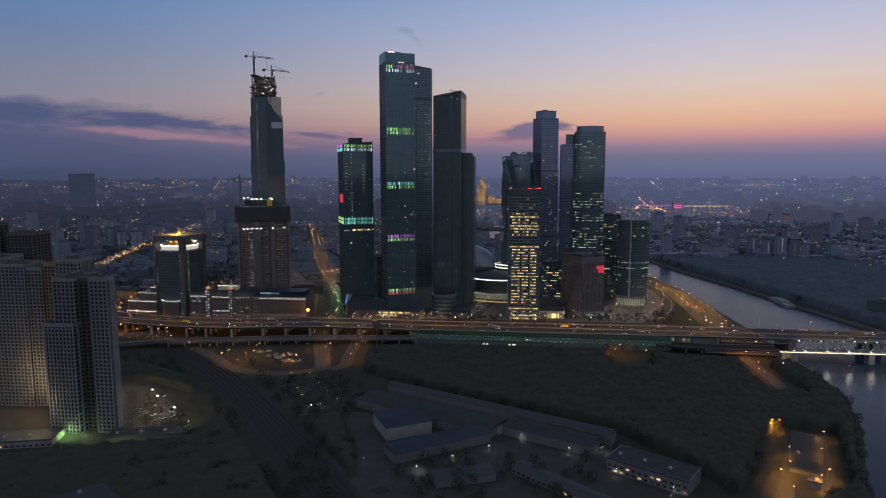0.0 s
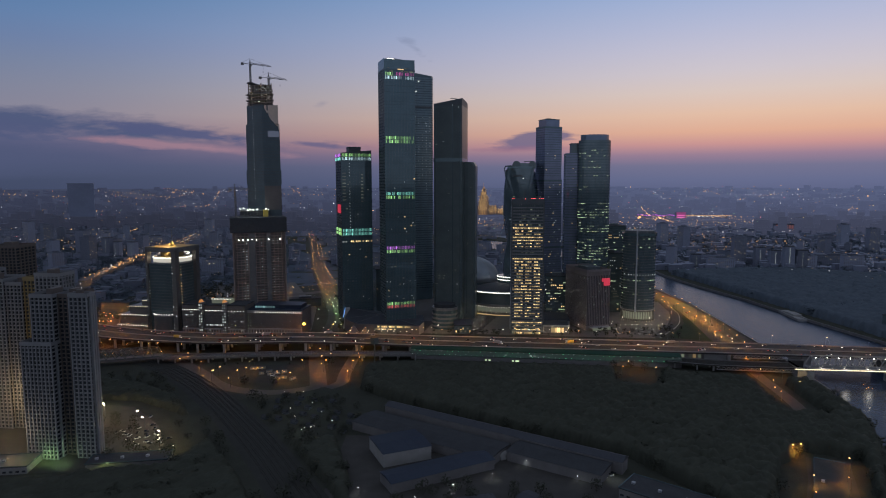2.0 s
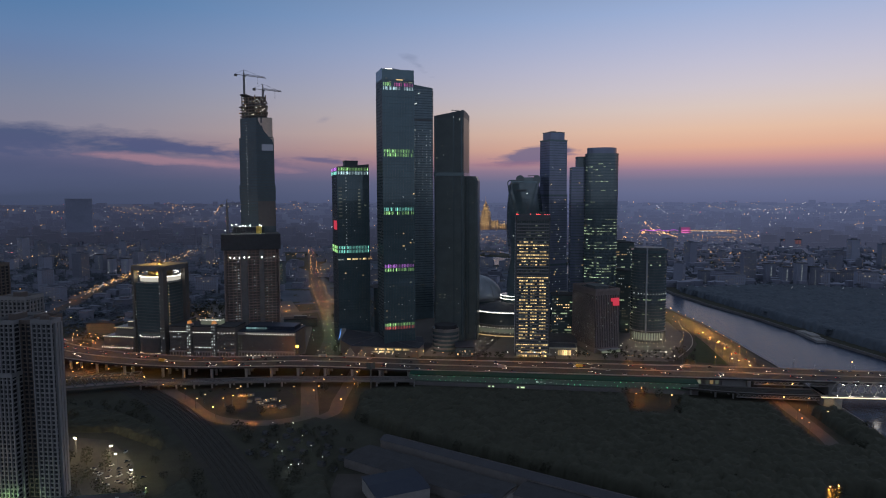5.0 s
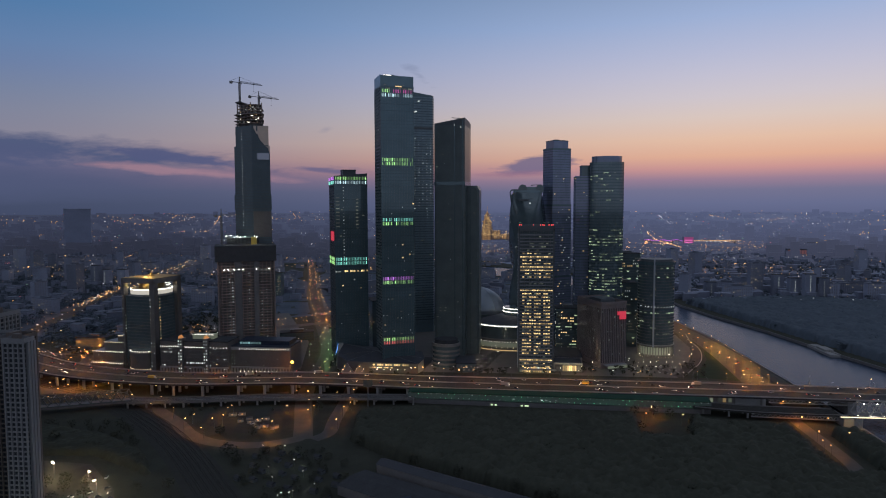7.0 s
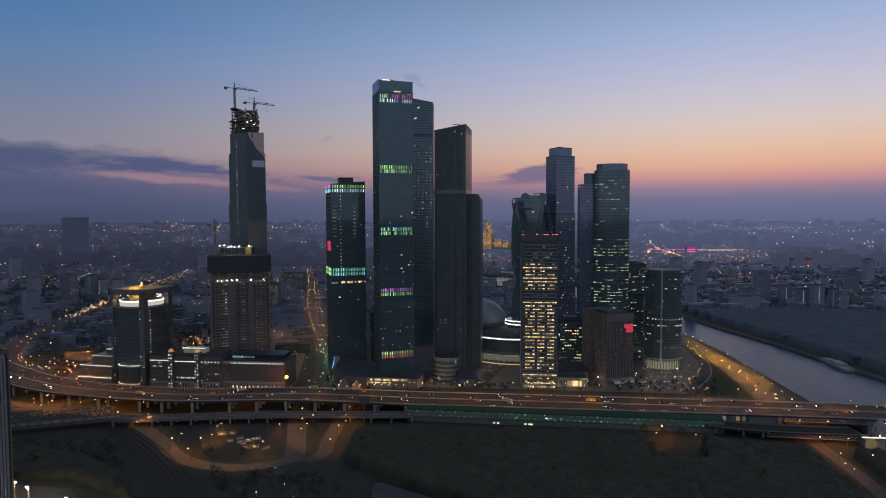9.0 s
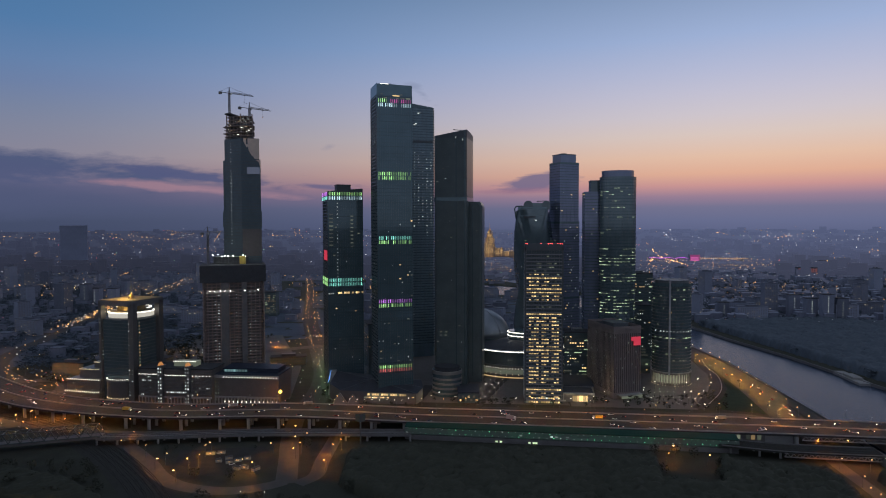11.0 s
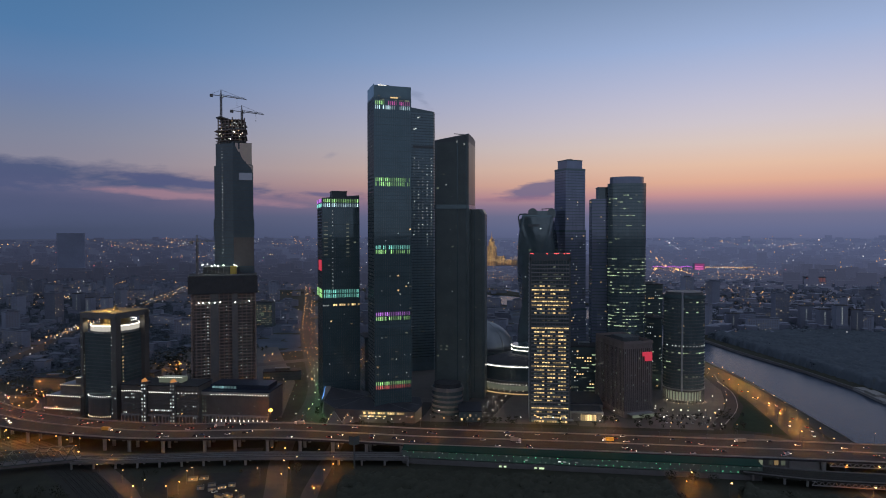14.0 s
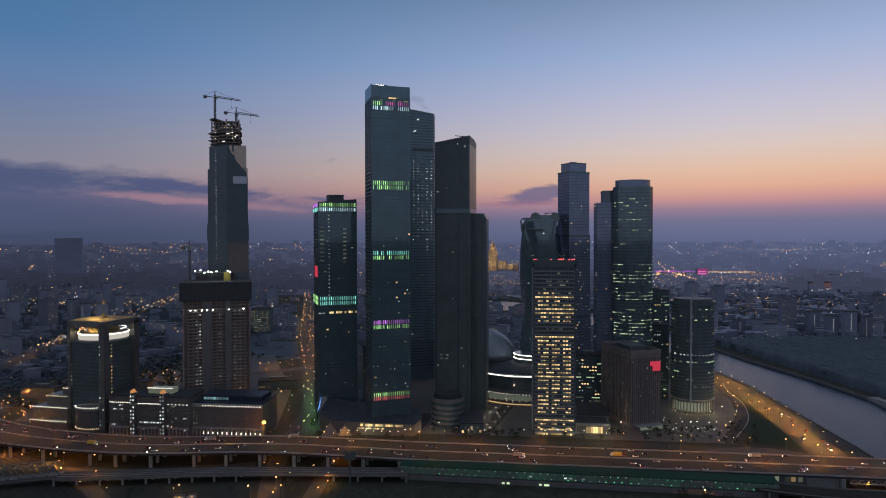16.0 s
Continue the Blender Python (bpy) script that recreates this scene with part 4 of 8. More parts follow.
def tower_round():
    """G: the round-fronted office tower and its slim neighbour."""
    t = thing("office_tower", 131.5, 986, 0, 0, "round-fronted green glass office tower with lit floors", "skyscraper", "glass towers")
    o = ellipse(0, 0, 23, 17, 40)
    part("glass_wall", Form().prism(o, 0, 262), GLASS_PALE, t)
    part("crown", ring_form(ellipse(0, 0, 20, 15, 40), 0.4, 262, 270), GLASS_BLUE, t)
    part("roof", Form().prism(ellipse(0, 0, 19.8, 14.8, 32), 262, 267), METAL_DARK, t)
    floors(t, o, 8, 260, 4.1, METAL_BAND, deep=0.3, tall=0.9)
    mullions(t, o, 8, 262, 4, METAL_DARK, r=0.1)
    r = random.Random(81)
    front = [e for e in edges_of(o) if (e[0][1] + e[1][1]) < -4]
    for i in range(60):
        z = 20 + 4.1 * i - 0.1
        if z > 252:
            break
        dense = 0.6 if z < 170 and r.random() < 0.62 else 0.1
        if z > 175:
            dense = 0.4 if r.random() < 0.25 else 0.04
        on_ = False
        for a, b in front:
            on_ = r.random() < (dense * 0.5 + 0.45 if on_ else dense * 0.55)
            if on_:
                x, y, deg = on_edge(a, b, 0.5)
                part("window_pane", r.choice([W_GREEN, W_GREEN, W_DIM, W_WARM if z < 60 else W_GREEN]), None, t, at=pose(x * 1.012, y * 1.012, z + 1.0, 0, 0, deg))
    s = thing("office_tower", 90.5, 992, 0, 0, "slim dark glass tower beside the round one", "skyscraper", "glass towers")
    p = [(0, 2), (6, 0), (24, 0), (24, 32), (0, 32)]
    part("glass_wall", Form().prism(p, 0, 244), GLASS_BLUE, s)
    part("crown", Form().prism([(8, 4), (24, 4), (24, 28), (8, 28)], 244, 258).box(7.5, 24, 3.5, 28.5, 258, 259), GLASS_DARK, s)
    floors(s, p, 8, 243, 4.1, METAL_BAND, deep=0.18, joined=True)
    lit_windows(s, (p[1], p[2]), 10, 240, 4.1, 9, 0.07, [W_DIM, W_DOT, W_WARM], 83, 1, joined=True)


def tower_lit_office():
    """H: the office tower with most of its floors lit."""
    t = thing("office_tower", 8.5, 853, 0, 0, "slab office tower with rows of warm lit windows", "office tower")
    part("core", Form().box(0.8, 42, 0.6, 31, 0, 172), GLASS_DARK, t)
    for x in (0, 41.2):
        part("side_frame", Form().box(x, x + 1.6, 0, 31.4, 0, 175), METAL_DARK, t)
    frame_ = part("roof_frame", Form().box(0, 42.8, 0, 31.4, 172, 178).box(0, 42.8, 0, 1, 178, 179.2).box(0, 42.8, 30.4, 31.4, 178, 179.2), METAL_DARK, t)
    fh = 4.05
    band = Form().box(1.6, 41.2, -0.35, 0.8, 0, 1.25).mesh("spandrel", WHITE_PANEL)
    sideband = Form().box(-0.5, 0.1, 1, 31, 0, 1.3).mesh("balcony_edge", METAL_LIGHT)
    pier = Form().box(-0.22, 0.22, -0.28, 0.6, 0, 168).mesh("pier", STONE_DARK)
    for i in range(41):
        part("spandrel", band, None, t, at=pose(0, 0, 5 + i * fh))
        part("balcony_edge", sideband, None, t, at=pose(0, 0, 5 + i * fh))
    for c in range(15):
        part("pier", pier, None, t, at=pose(1.8 + c * 2.8, 0, 5))
    r = random.Random(91)
    wide, warm, pale = pane_mesh(2.35, 1.3, LIT_YELLOW), pane_mesh(2.35, 1.3, LIT_WARM), pane_mesh(2.35, 1.3, LIT_DIM)
    clusters = (1, 2, 3, 4, 6, 7, 8, 10, 11, 12)
    for i in range(41):
        z = 5 + i * fh + 1.9
        if z > 158:
            cols, share, pool = range(14), 0.08, [pale]
        elif z > 148:
            cols, share, pool = range(3, 12), 0.5, [pale]
        elif i in (3, 24, 25, 26):
            cols, share, pool = range(14), 0.1, [pale]
        elif i in (2, 13, 23, 30) or r.random() < 0.07:
            cols, share, pool = range(14), 0.95, [wide, wide, warm]
        else:
            cols, share, pool = clusters if r.random() < 0.9 else range(1, 13), r.choice((0.95, 0.85, 0.7)), [wide, wide, wide, warm, pale]
        for c in cols:
            if r.random() < share:
                part("window_pane", r.choice(pool), None, t, at=pose(3.2 + c * 2.8, 0.5, z))
    for c in range(14):
        part("lobby_pane", pane_mesh(2.2, 3.0, LIT_YELLOW if c % 5 else LIT_DIM), None, t, at=pose(3.2 + c * 2.7, -0.05, 0.6))
        if c > 1:
            part("lobby_pane", pane_mesh(2.2, 1.3, LIT_YELLOW if c % 4 else LIT_WHITE), None, t, at=pose(3.2 + c * 2.7, -0.4, 5.6))
    part("lobby_canopy", Form().box(2, 46, -5, 0.2, 4.0, 4.7), CONCRETE, t)
    for x in (1.2, 3, 18, 26, 28, 30, 36, 39, 41):
        part("obstruction_lamp", Form().prism(ellipse(x, 0.4, 0.4, 0.4, 8), 179.2, 180), LAMP_RED, frame_, "red roof lamp")
    a = thing("pavilion", 50, 860, 0, 0, "low pavilion with a lit glass front beside the office tower", "pavilion")
    part("body", Form().box(3, 36, 2, 30, 0, 9).box(6, 40, 30, 84, 0, 11), CONCRETE_DARK, a)
    part("portal", Form().box(2, 37, 0, 2.5, 9, 11).box(2, 3.2, 0, 2.5, 0, 9).box(35.8, 37, 0, 2.5, 0, 9), WALL_PALE, a)
    for c in range(7):
        part("window_pane", pane_mesh(2.1, 6.5, LIT_YELLOW), None, a, at=pose(14 + c * 2.4, 1.8, 1))
    part("roof", Form().box(2.5, 36.5, 2.6, 30.2, 9.2, 10).box(5.5, 40.5, 30.4, 84.5, 11, 11.8), ROOF_GREY, a)


def tower_brown():
    """I: the brown stone block with a red sign."""
    t = thing("office_block", 111, 879, 0, 22, "brown stone office block with narrow upright windows", "office block")
    o = rect(35, 60)
    part("stone_wall", Form().prism(o, 0, 80), STONE_BROWN, t)
    part("parapet", ring_form(o, 0.4, 80, 83.5), STONE_BROWN, t)
    part("roof", Form().prism([(0.6, 0.6), (34.4, 0.6), (34.4, 59.4), (0.6, 59.4)], 80, 80.6), ROOF_DARK, t)
    part("plant_room", Form().box(8, 28, 15, 40, 80.6, 85), METAL_DARK, t)
    win = Form().box(-0.6, 0.6, -0.1, 0.2, 0, 68).mesh("window_strip", BRONZE_PANE)
    rib = Form().box(-0.35, 0.35, -0.45, 0.1, 0, 78).mesh("pilaster", STONE_BROWN)
    for (a, b), n in (((o[0], o[1]), 14), ((o[3], o[0]), 22)):
        for i in range(n):
            x, y, deg = on_edge(a, b, (i + 0.5) / n)
            part("window_strip", win, None, t, at=pose(x, y, 7, 0, 0, deg))
            x, y, deg = on_edge(a, b, i / n)
            part("pilaster", rib, None, t, at=pose(x, y, 2, 0, 0, deg))
    lit_windows(t, (o[0], o[1]), 8, 74, 3.6, 14, 0.05, [pane_mesh(1.3, 1.8, LIT_DIM)], 101, 1, out=0.2)
    lit_windows(t, (o[3], o[0]), 8, 74, 3.6, 22, 0.1, [pane_mesh(1.3, 1.8, LIT_DIM)], 102, 1, out=0.2)
    part("sign", Form().box(22, 34, -1.4, -0.8, 66.5, 71).box(25, 34, -1.4, -0.8, 61, 66.5), SIGN_RED, t, "glowing red panel sign")
    part("entrance_sign", Form().box(6, 33, -8, -7.4, 1.5, 4.5), LIT_DIM, t, "dim lit entrance canopy")
    part("entrance_canopy", Form().box(4, 34, -8, 0, 4.5, 5.3), CONCRETE, t)


def tower_oval():
    """J: the oval tower by the quay with an uplit base."""
    t = thing("office_tower", 196, 965, 0, 0, "oval dark glass tower with an uplit colonnade base", "skyscraper", "glass towers")
    o = ellipse(0, 0, 23.5, 21, 36)
    part("glass_wall", Form().prism(o, 16, 126), GLASS_DARK, t)
    part("inner_base", Form().prism(ellipse(0, 0, 21, 18.5, 36), 0, 16), STONE_DARK, t)
    part("crown", ring_form(o, 1.0, 124, 128), METAL_BAND, t)
    part("roof", Form().prism(ellipse(0, 0, 21, 18, 32), 126, 131), METAL_DARK, t)
    floors(t, o, 18, 124, 4.0, METAL_DARK, deep=0.25, tall=0.9)
    part("fin", Form().box(-8.2, -6.2, -21.4, -19.5, 14, 132), METAL_LIGHT, t)
    pil = Form().box(-0.6, 0.6, -0.5, 0.5, 0, 15.8).mesh("column", CONCRETE_DARK)
    for a in range(180, 361, 9):
        part("column", pil, None, t, at=pose(23.2 * math.cos(radians(a)), 20.7 * math.sin(radians(a)), 0))
    part("cornice", ring_form(ellipse(0, 0, 23, 20.5, 36), 1.2, 15.6, 17), WALL_PALE, t)
    part("base_light", ring_form(ellipse(0, 0, 21, 18.5, 36), 0.25, 3, 13), LIT_DIM, t, "dimly glowing base glazing")
    for a in range(184, 357, 12):
        part("uplight", Form().prism(ellipse(24.6 * math.cos(radians(a)), 22.1 * math.sin(radians(a)), 0.25, 0.25, 6), 0, 0.3), STRIP_WARM, t)
    r = random.Random(111)
    front = [e for e in edges_of(o) if (e[0][1] + e[1][1]) < -4]
    for z, share, me in ((66, 0.8, pane_mesh(1.6, 1.2, LIT_WHITE)), (58, 0.7, W_GREEN), (46, 0.45, W_GREEN), (106, 0.35, W_GREEN), (110, 0.25, W_DIM), (118, 0.2, W_GREEN), (38, 0.2, W_GREEN), (90, 0.1, W_WARM), (30, 0.2, W_DIM), (82, 0.1, W_DIM), (74, 0.15, W_DIM)):
        for a, b in front:
            if r.random() < share:
                x, y, deg = on_edge(a, b, 0.5)
                part("window_pane", me, None, t, at=pose(x * 1.014, y * 1.014, z + 1.3, 0, 0, deg))


def tower_unfinished():
    """A: the tower under construction on its concrete base block."""
    base = thing("concrete_frame_block", -383.5, 880, 0, 24, "unfinished concrete frame block with bare floor slabs", "construction site")
    W_, D_ = 74.0, 52.0
    part("core", Form().box(4, W_ - 4, 4, D_ - 4, 0, 131), CONCRETE_DARK, base)
    slab = Form().box(0, W_, 0, D_, 0, 0.7).mesh("floor_slab", CONCRETE_RAW)
    for i in range(34):
        part("floor_slab", slab, None, base, at=pose(0, 0, 3.8 + i * 3.75))
    col = Form().box(-0.5, 0.5, -0.5, 0.5, 0, 131).mesh("column", CONCRETE_RAW)
    for i in range(15):
        part("column", col, None, base, at=pose(1 + i * (W_ - 2) / 14, 1.0, 0))
    for j in range(1, 7):
        for x in (0.8, W_ - 0.8):
            part("column", col, None, base, at=pose(x, j * 7, 0))
    part("shaft", Form().box(22, 31, -0.6, 2, 0, 131).box(46, 53, -0.4, 2, 0, 131), CONCRETE_DARK, base)
    part("safety_netting", Form().box(-2.5, W_ + 1.5, -2, D_ + 2, 130, 151), NETTING, base, "dark netting round the top storeys")
    r = random.Random(121)
    for i in range(5, 31):
        for x in (15, 19, 40, 56, 62):
            if r.random() < 0.55:
                part("work_lamp", W_DOT if x != 19 else pane_mesh(1.6, 0.9, LIT_WHITE), None, base, at=pose(x, -0.2, 5 + i * 3.75))
    for x in (9, 14, 21, 27, 33, 50, 66):
        part("floodlight", Form().box(x - 0.5, x + 0.5, -1.2, -0.6, 119, 119.9), LAMP_FLOOD, base, "bright site floodlight")
    for i in range(12):
        part("base_lamp", W_DOT, None, base, at=pose(26 + i * 3.0, -0.3, 14))
    t = thing("unfinished_tower", -389, 941, 0, 0, "half-clad skyscraper under construction with cranes on top", "skyscraper", "glass towers")
    o = [(0, 14), (31, 0), (53, 10), (36, 44), (-4, 44)]
    stages = [(0, 198, 0.6), (198, 219, 1.2), (219, 287, 0.2), (287, 315, -1.4)]
    for z0, z1, g in stages:
        q = grown(o, g)
        part("glass_wall", Form().prism(q, z0, z1), GLASS_SITE, t)
        floors(t, q, z0 + 2, z1, 4.2, METAL_DARK, deep=0.15, tall=0.6)
    def face(p0, p1, pts, off):
        """Points (share along p0-p1, height) as a thin sheet standing off a wall."""
        (ax, ay), (bx, by) = p0, p1
        L = math.hypot(bx - ax, by - ay)
        nx, ny = (by - ay) / L, -(bx - ax) / L
        lo = [(ax + (bx - ax) * s + nx * off, ay + (by - ay) * s + ny * off, z) for s, z in pts]
        hi = [(x + nx * 0.3, y + ny * 0.3, z) for x, y, z in lo]
        n = len(pts)
        return Form().add(lo + hi, [tuple(range(n - 1, -1, -1)), tuple(range(n, 2 * n))] + [(i, (i + 1) % n, n + (i + 1) % n, n + i) for i in range(n)])

    q = grown(o, -1.4)
    part("facade_sheeting", face(q[1], q[2], [(0.13, 311), (0.3, 303), (0.36, 304), (0.45, 297), (0.62, 291.5), (0.66, 292), (0.74, 288), (1, 288), (1, 314.6), (0.36, 314.6), (0.36, 307), (0.28, 307), (0.28, 314.6), (0.13, 314.6)], 0.25), TAN_SHEET, t, "unglazed tan facade sheeting with a torn edge")
    q = grown(o, 0.2)
    part("facade_sheeting", face(q[1], q[2], [(0.76, 286.6), (0.9, 284), (0.95, 279), (1, 276), (1, 286.6)], 0.25), TAN_SHEET, t, "unglazed tan facade sheeting")
    q = grown(o, 0.6)
    part("facade_sheeting", face(q[1], q[2], [(0.02, 160), (1, 160), (1, 196), (0.02, 196)], 0.25), TAN_DULL, t, "dull brown facade sheeting")
    bare = [(0, 14), (31, 0), (47, 7.5), (32, 44), (-4, 44)]
    q = grown(bare, -4.0)
    for i in range(7):
        part("floor_slab", Form().prism(grown(bare, (-1.6, -0.4, -1.6, -0.2, -3.4, -4.2, -4.6)[i]), 318 + i * 4.3, 318.8 + i * 4.3), CONCRETE_RAW, t)
    for (x, y) in q:
        part("column", Form().box(x - 0.6, x + 0.6, y - 0.6, y + 0.6, 315, 347), CONCRETE_RAW, t)
    for s in (0.25, 0.5, 0.75):
        for a, b in (edges_of(q)[0], edges_of(q)[1]):
            x, y, _ = on_edge(a, b, s)
            part("column", Form().box(x - 0.5, x + 0.5, y - 0.5, y + 0.5, 315, 345), CONCRETE_RAW, t)
    part("concrete_core", Form().box(9, 34, 14, 34, 300, 346), CONCRETE_DARK, t)
    top = [(3.5, 12.5), (12, 8), (41, 18), (36, 34), (4, 34)]
    part("top_deck", Form().add([(x, y, z) for (x, y), z in zip(top, (347.5, 348, 338, 338, 347))] + [(x, y, z + 1.6) for (x, y), z in zip(top, (347.5, 348, 338, 338, 347))], [(4, 3, 2, 1, 0), (5, 6, 7, 8, 9)] + [(i, (i + 1) % 5, 5 + (i + 1) % 5, 5 + i) for i in range(5)]), CONCRETE_DARK, t)
    for i in range(4):
        part("scaffold_ring", ring_form(grown(bare, -2.6), 0.5, 316 + i * 5.5, 316.6 + i * 5.5), STEEL, t)
    r = random.Random(123)
    for i in range(44):
        e = edges_of(q)[r.choice((0, 1, 1))]
        x, y, deg = on_edge(*e, r.random())
        part("work_lamp", pane_mesh(0.8, 0.8, r.choice((LIT_WHITE, LIT_WHITE, LIT_WARM, LAMP_WHITE))), None, t, at=pose(x, y - 1.6, 318 + r.random() * 24, 0, 0, deg))
    for i in range(34):
        if r.random() < 0.8:
            part("work_lamp", pane_mesh(0.8, 0.9, LIT_WHITE), None, t, at=pose(14.4 + r.uniform(-0.3, 0.3), 5.6, 176 + i * 4.0))
    # A faintly glowing thin sheet standing off the right face.
    part("video_panel", face(grown(o, 0.2)[1], grown(o, 0.2)[2], [(0.3, 268), (0.95, 268), (0.95, 277), (0.3, 277)], 0.7), PANEL_GLOW, t, "softly glowing white panel")
    d = thing("work_deck", -389, 917, 151, 10, "floodlit work deck above the concrete block", "work deck")
    part("deck", Form().box(0, 44, 0, 20, 0, 1.2), NETTING, d)
    part("formwork", Form().box(2, 42, 2, 18, 1.2, 9), NETTING, d)
    for x, z in ((2, 11), (8, 12), (13, 9), (17, 10.5), (21, 9.5), (27, 10.5), (40, 11), (43, 10)):
        part("floodlight_post", Form().box(x - 0.1, x + 0.1, 0.3, 0.5, 1, z), STEEL, d)
        part("floodlight", Form().box(x - 0.5, x + 0.5, -0.5, 0.2, z, z + 0.9), LAMP_FLOOD, d, "bright site floodlight")
    part("hoist_housing", Form().box(36, 43, -3, 1, 0, 10), YELLOW_SHEET, d, "yellow hoist housing")


def tower_crane(x, y, z, mast, jib, counter, turn, label):
    t = thing("tower_crane", x, y, z, turn, label, "crane", "tower cranes")
    s = 0.9
    f = Form()
    for a, b in ((-s, -s), (s, -s), (s, s), (-s, s)):
        f.beam((a, b, 0), (a, b, mast), 0.28)
    k = int(mast / 2.6)
    for i in range(k):
        z0, z1 = mast * i / k, mast * (i + 1) / k
        f.beam((-s, -s, z0), (s, -s, z1), 0.14).beam((s, s, z0), (-s, s, z1), 0.14).beam((-s, s, z0), (-s, -s, z1), 0.14).beam((s, -s, z0), (s, s, z1), 0.14)
    part("mast", f, CRANE_PAINT, t)
    f = Form()
    f.beam((-counter, -0.7, mast), (jib, -0.7, mast), 0.26).beam((-counter, 0.7, mast), (jib, 0.7, mast), 0.26).beam((-2, 0, mast + 2), (jib - 3, 0, mast + 1.6), 0.24)
    for i in range(int(jib / 2.2)):
        f.beam((i * 2.2, -0.7, mast), (i * 2.2 + 1.1, 0, mast + 1.9), 0.12).beam((i * 2.2 + 1.1, 0, mast + 1.9), (i * 2.2 + 2.2, 0.7, mast), 0.12)
    boom = part("jib", f, CRANE_PAINT, t)
    part("hook_block", Form().box(jib * 0.6, jib * 0.6 + 1.2, -0.7, 0.7, mast - 0.9, mast - 0.3).beam((jib * 0.6 + 0.6, 0, mast - 9), (jib * 0.6 + 0.6, 0, mast - 0.8), 0.06).box(jib * 0.6 + 0.2, jib * 0.6 + 1.0, -0.3, 0.3, mast - 10, mast - 9), METAL_DARK, boom)
    part("counterweight", Form().box(-counter, -counter + 3.5, -1.3, 1.3, mast - 2.6, mast + 0.6), CONCRETE_DARK, t)
    part("tower_head", Form().beam((-0.6, 0, mast), (0, 0, mast + 8), 0.3).beam((0.8, 0, mast), (0, 0, mast + 8), 0.3), CRANE_PAINT, t)
    part("tie_bar", Form().beam((0, 0, mast + 8), (jib * 0.72, 0, mast + 1.9), 0.12), STEEL, t)
    part("tie_bar", Form().beam((0, 0, mast + 8), (-counter + 1, 0, mast + 0.6), 0.12), STEEL, t)
    part("cab", Form().box(0.9, 2.6, -1.9, -0.6, mast - 2.4, mast - 0.2), METAL_LIGHT, t)
    return t


tower_led_low()
tower_led_tall()
tower_dark_stepped()
tower_twisted()
tower_blue_stacked()
tower_round()
tower_lit_office()
tower_brown()
tower_oval()
tower_unfinished()
tower_crane(-382.5, 962, 346, 31.6, 34, 14, 47, "tall tower crane on the unfinished tower")
tower_crane(-353, 958, 338, 18, 30, 15, 47, "second tower crane on the unfinished tower")
tower_crane(-390, 910, 151, 40, 21, 9, 4, "low tower crane on the base block")

# ---- lower buildings round the towers ----
def dots(parent, a, b, n, z, me, name="facade_lamp"):
    for i in range(n):
        s = i / max(1, n - 1)
        part(name, me, None, parent, at=pose(a[0] + (b[0] - a[0]) * s, a[1] + (b[1] - a[1]) * s, z))


SPOT = pane_mesh(0.75, 0.75, STRIP_WHITE)
SPOT_WARM = pane_mesh(0.8, 0.9, STRIP_WARM)


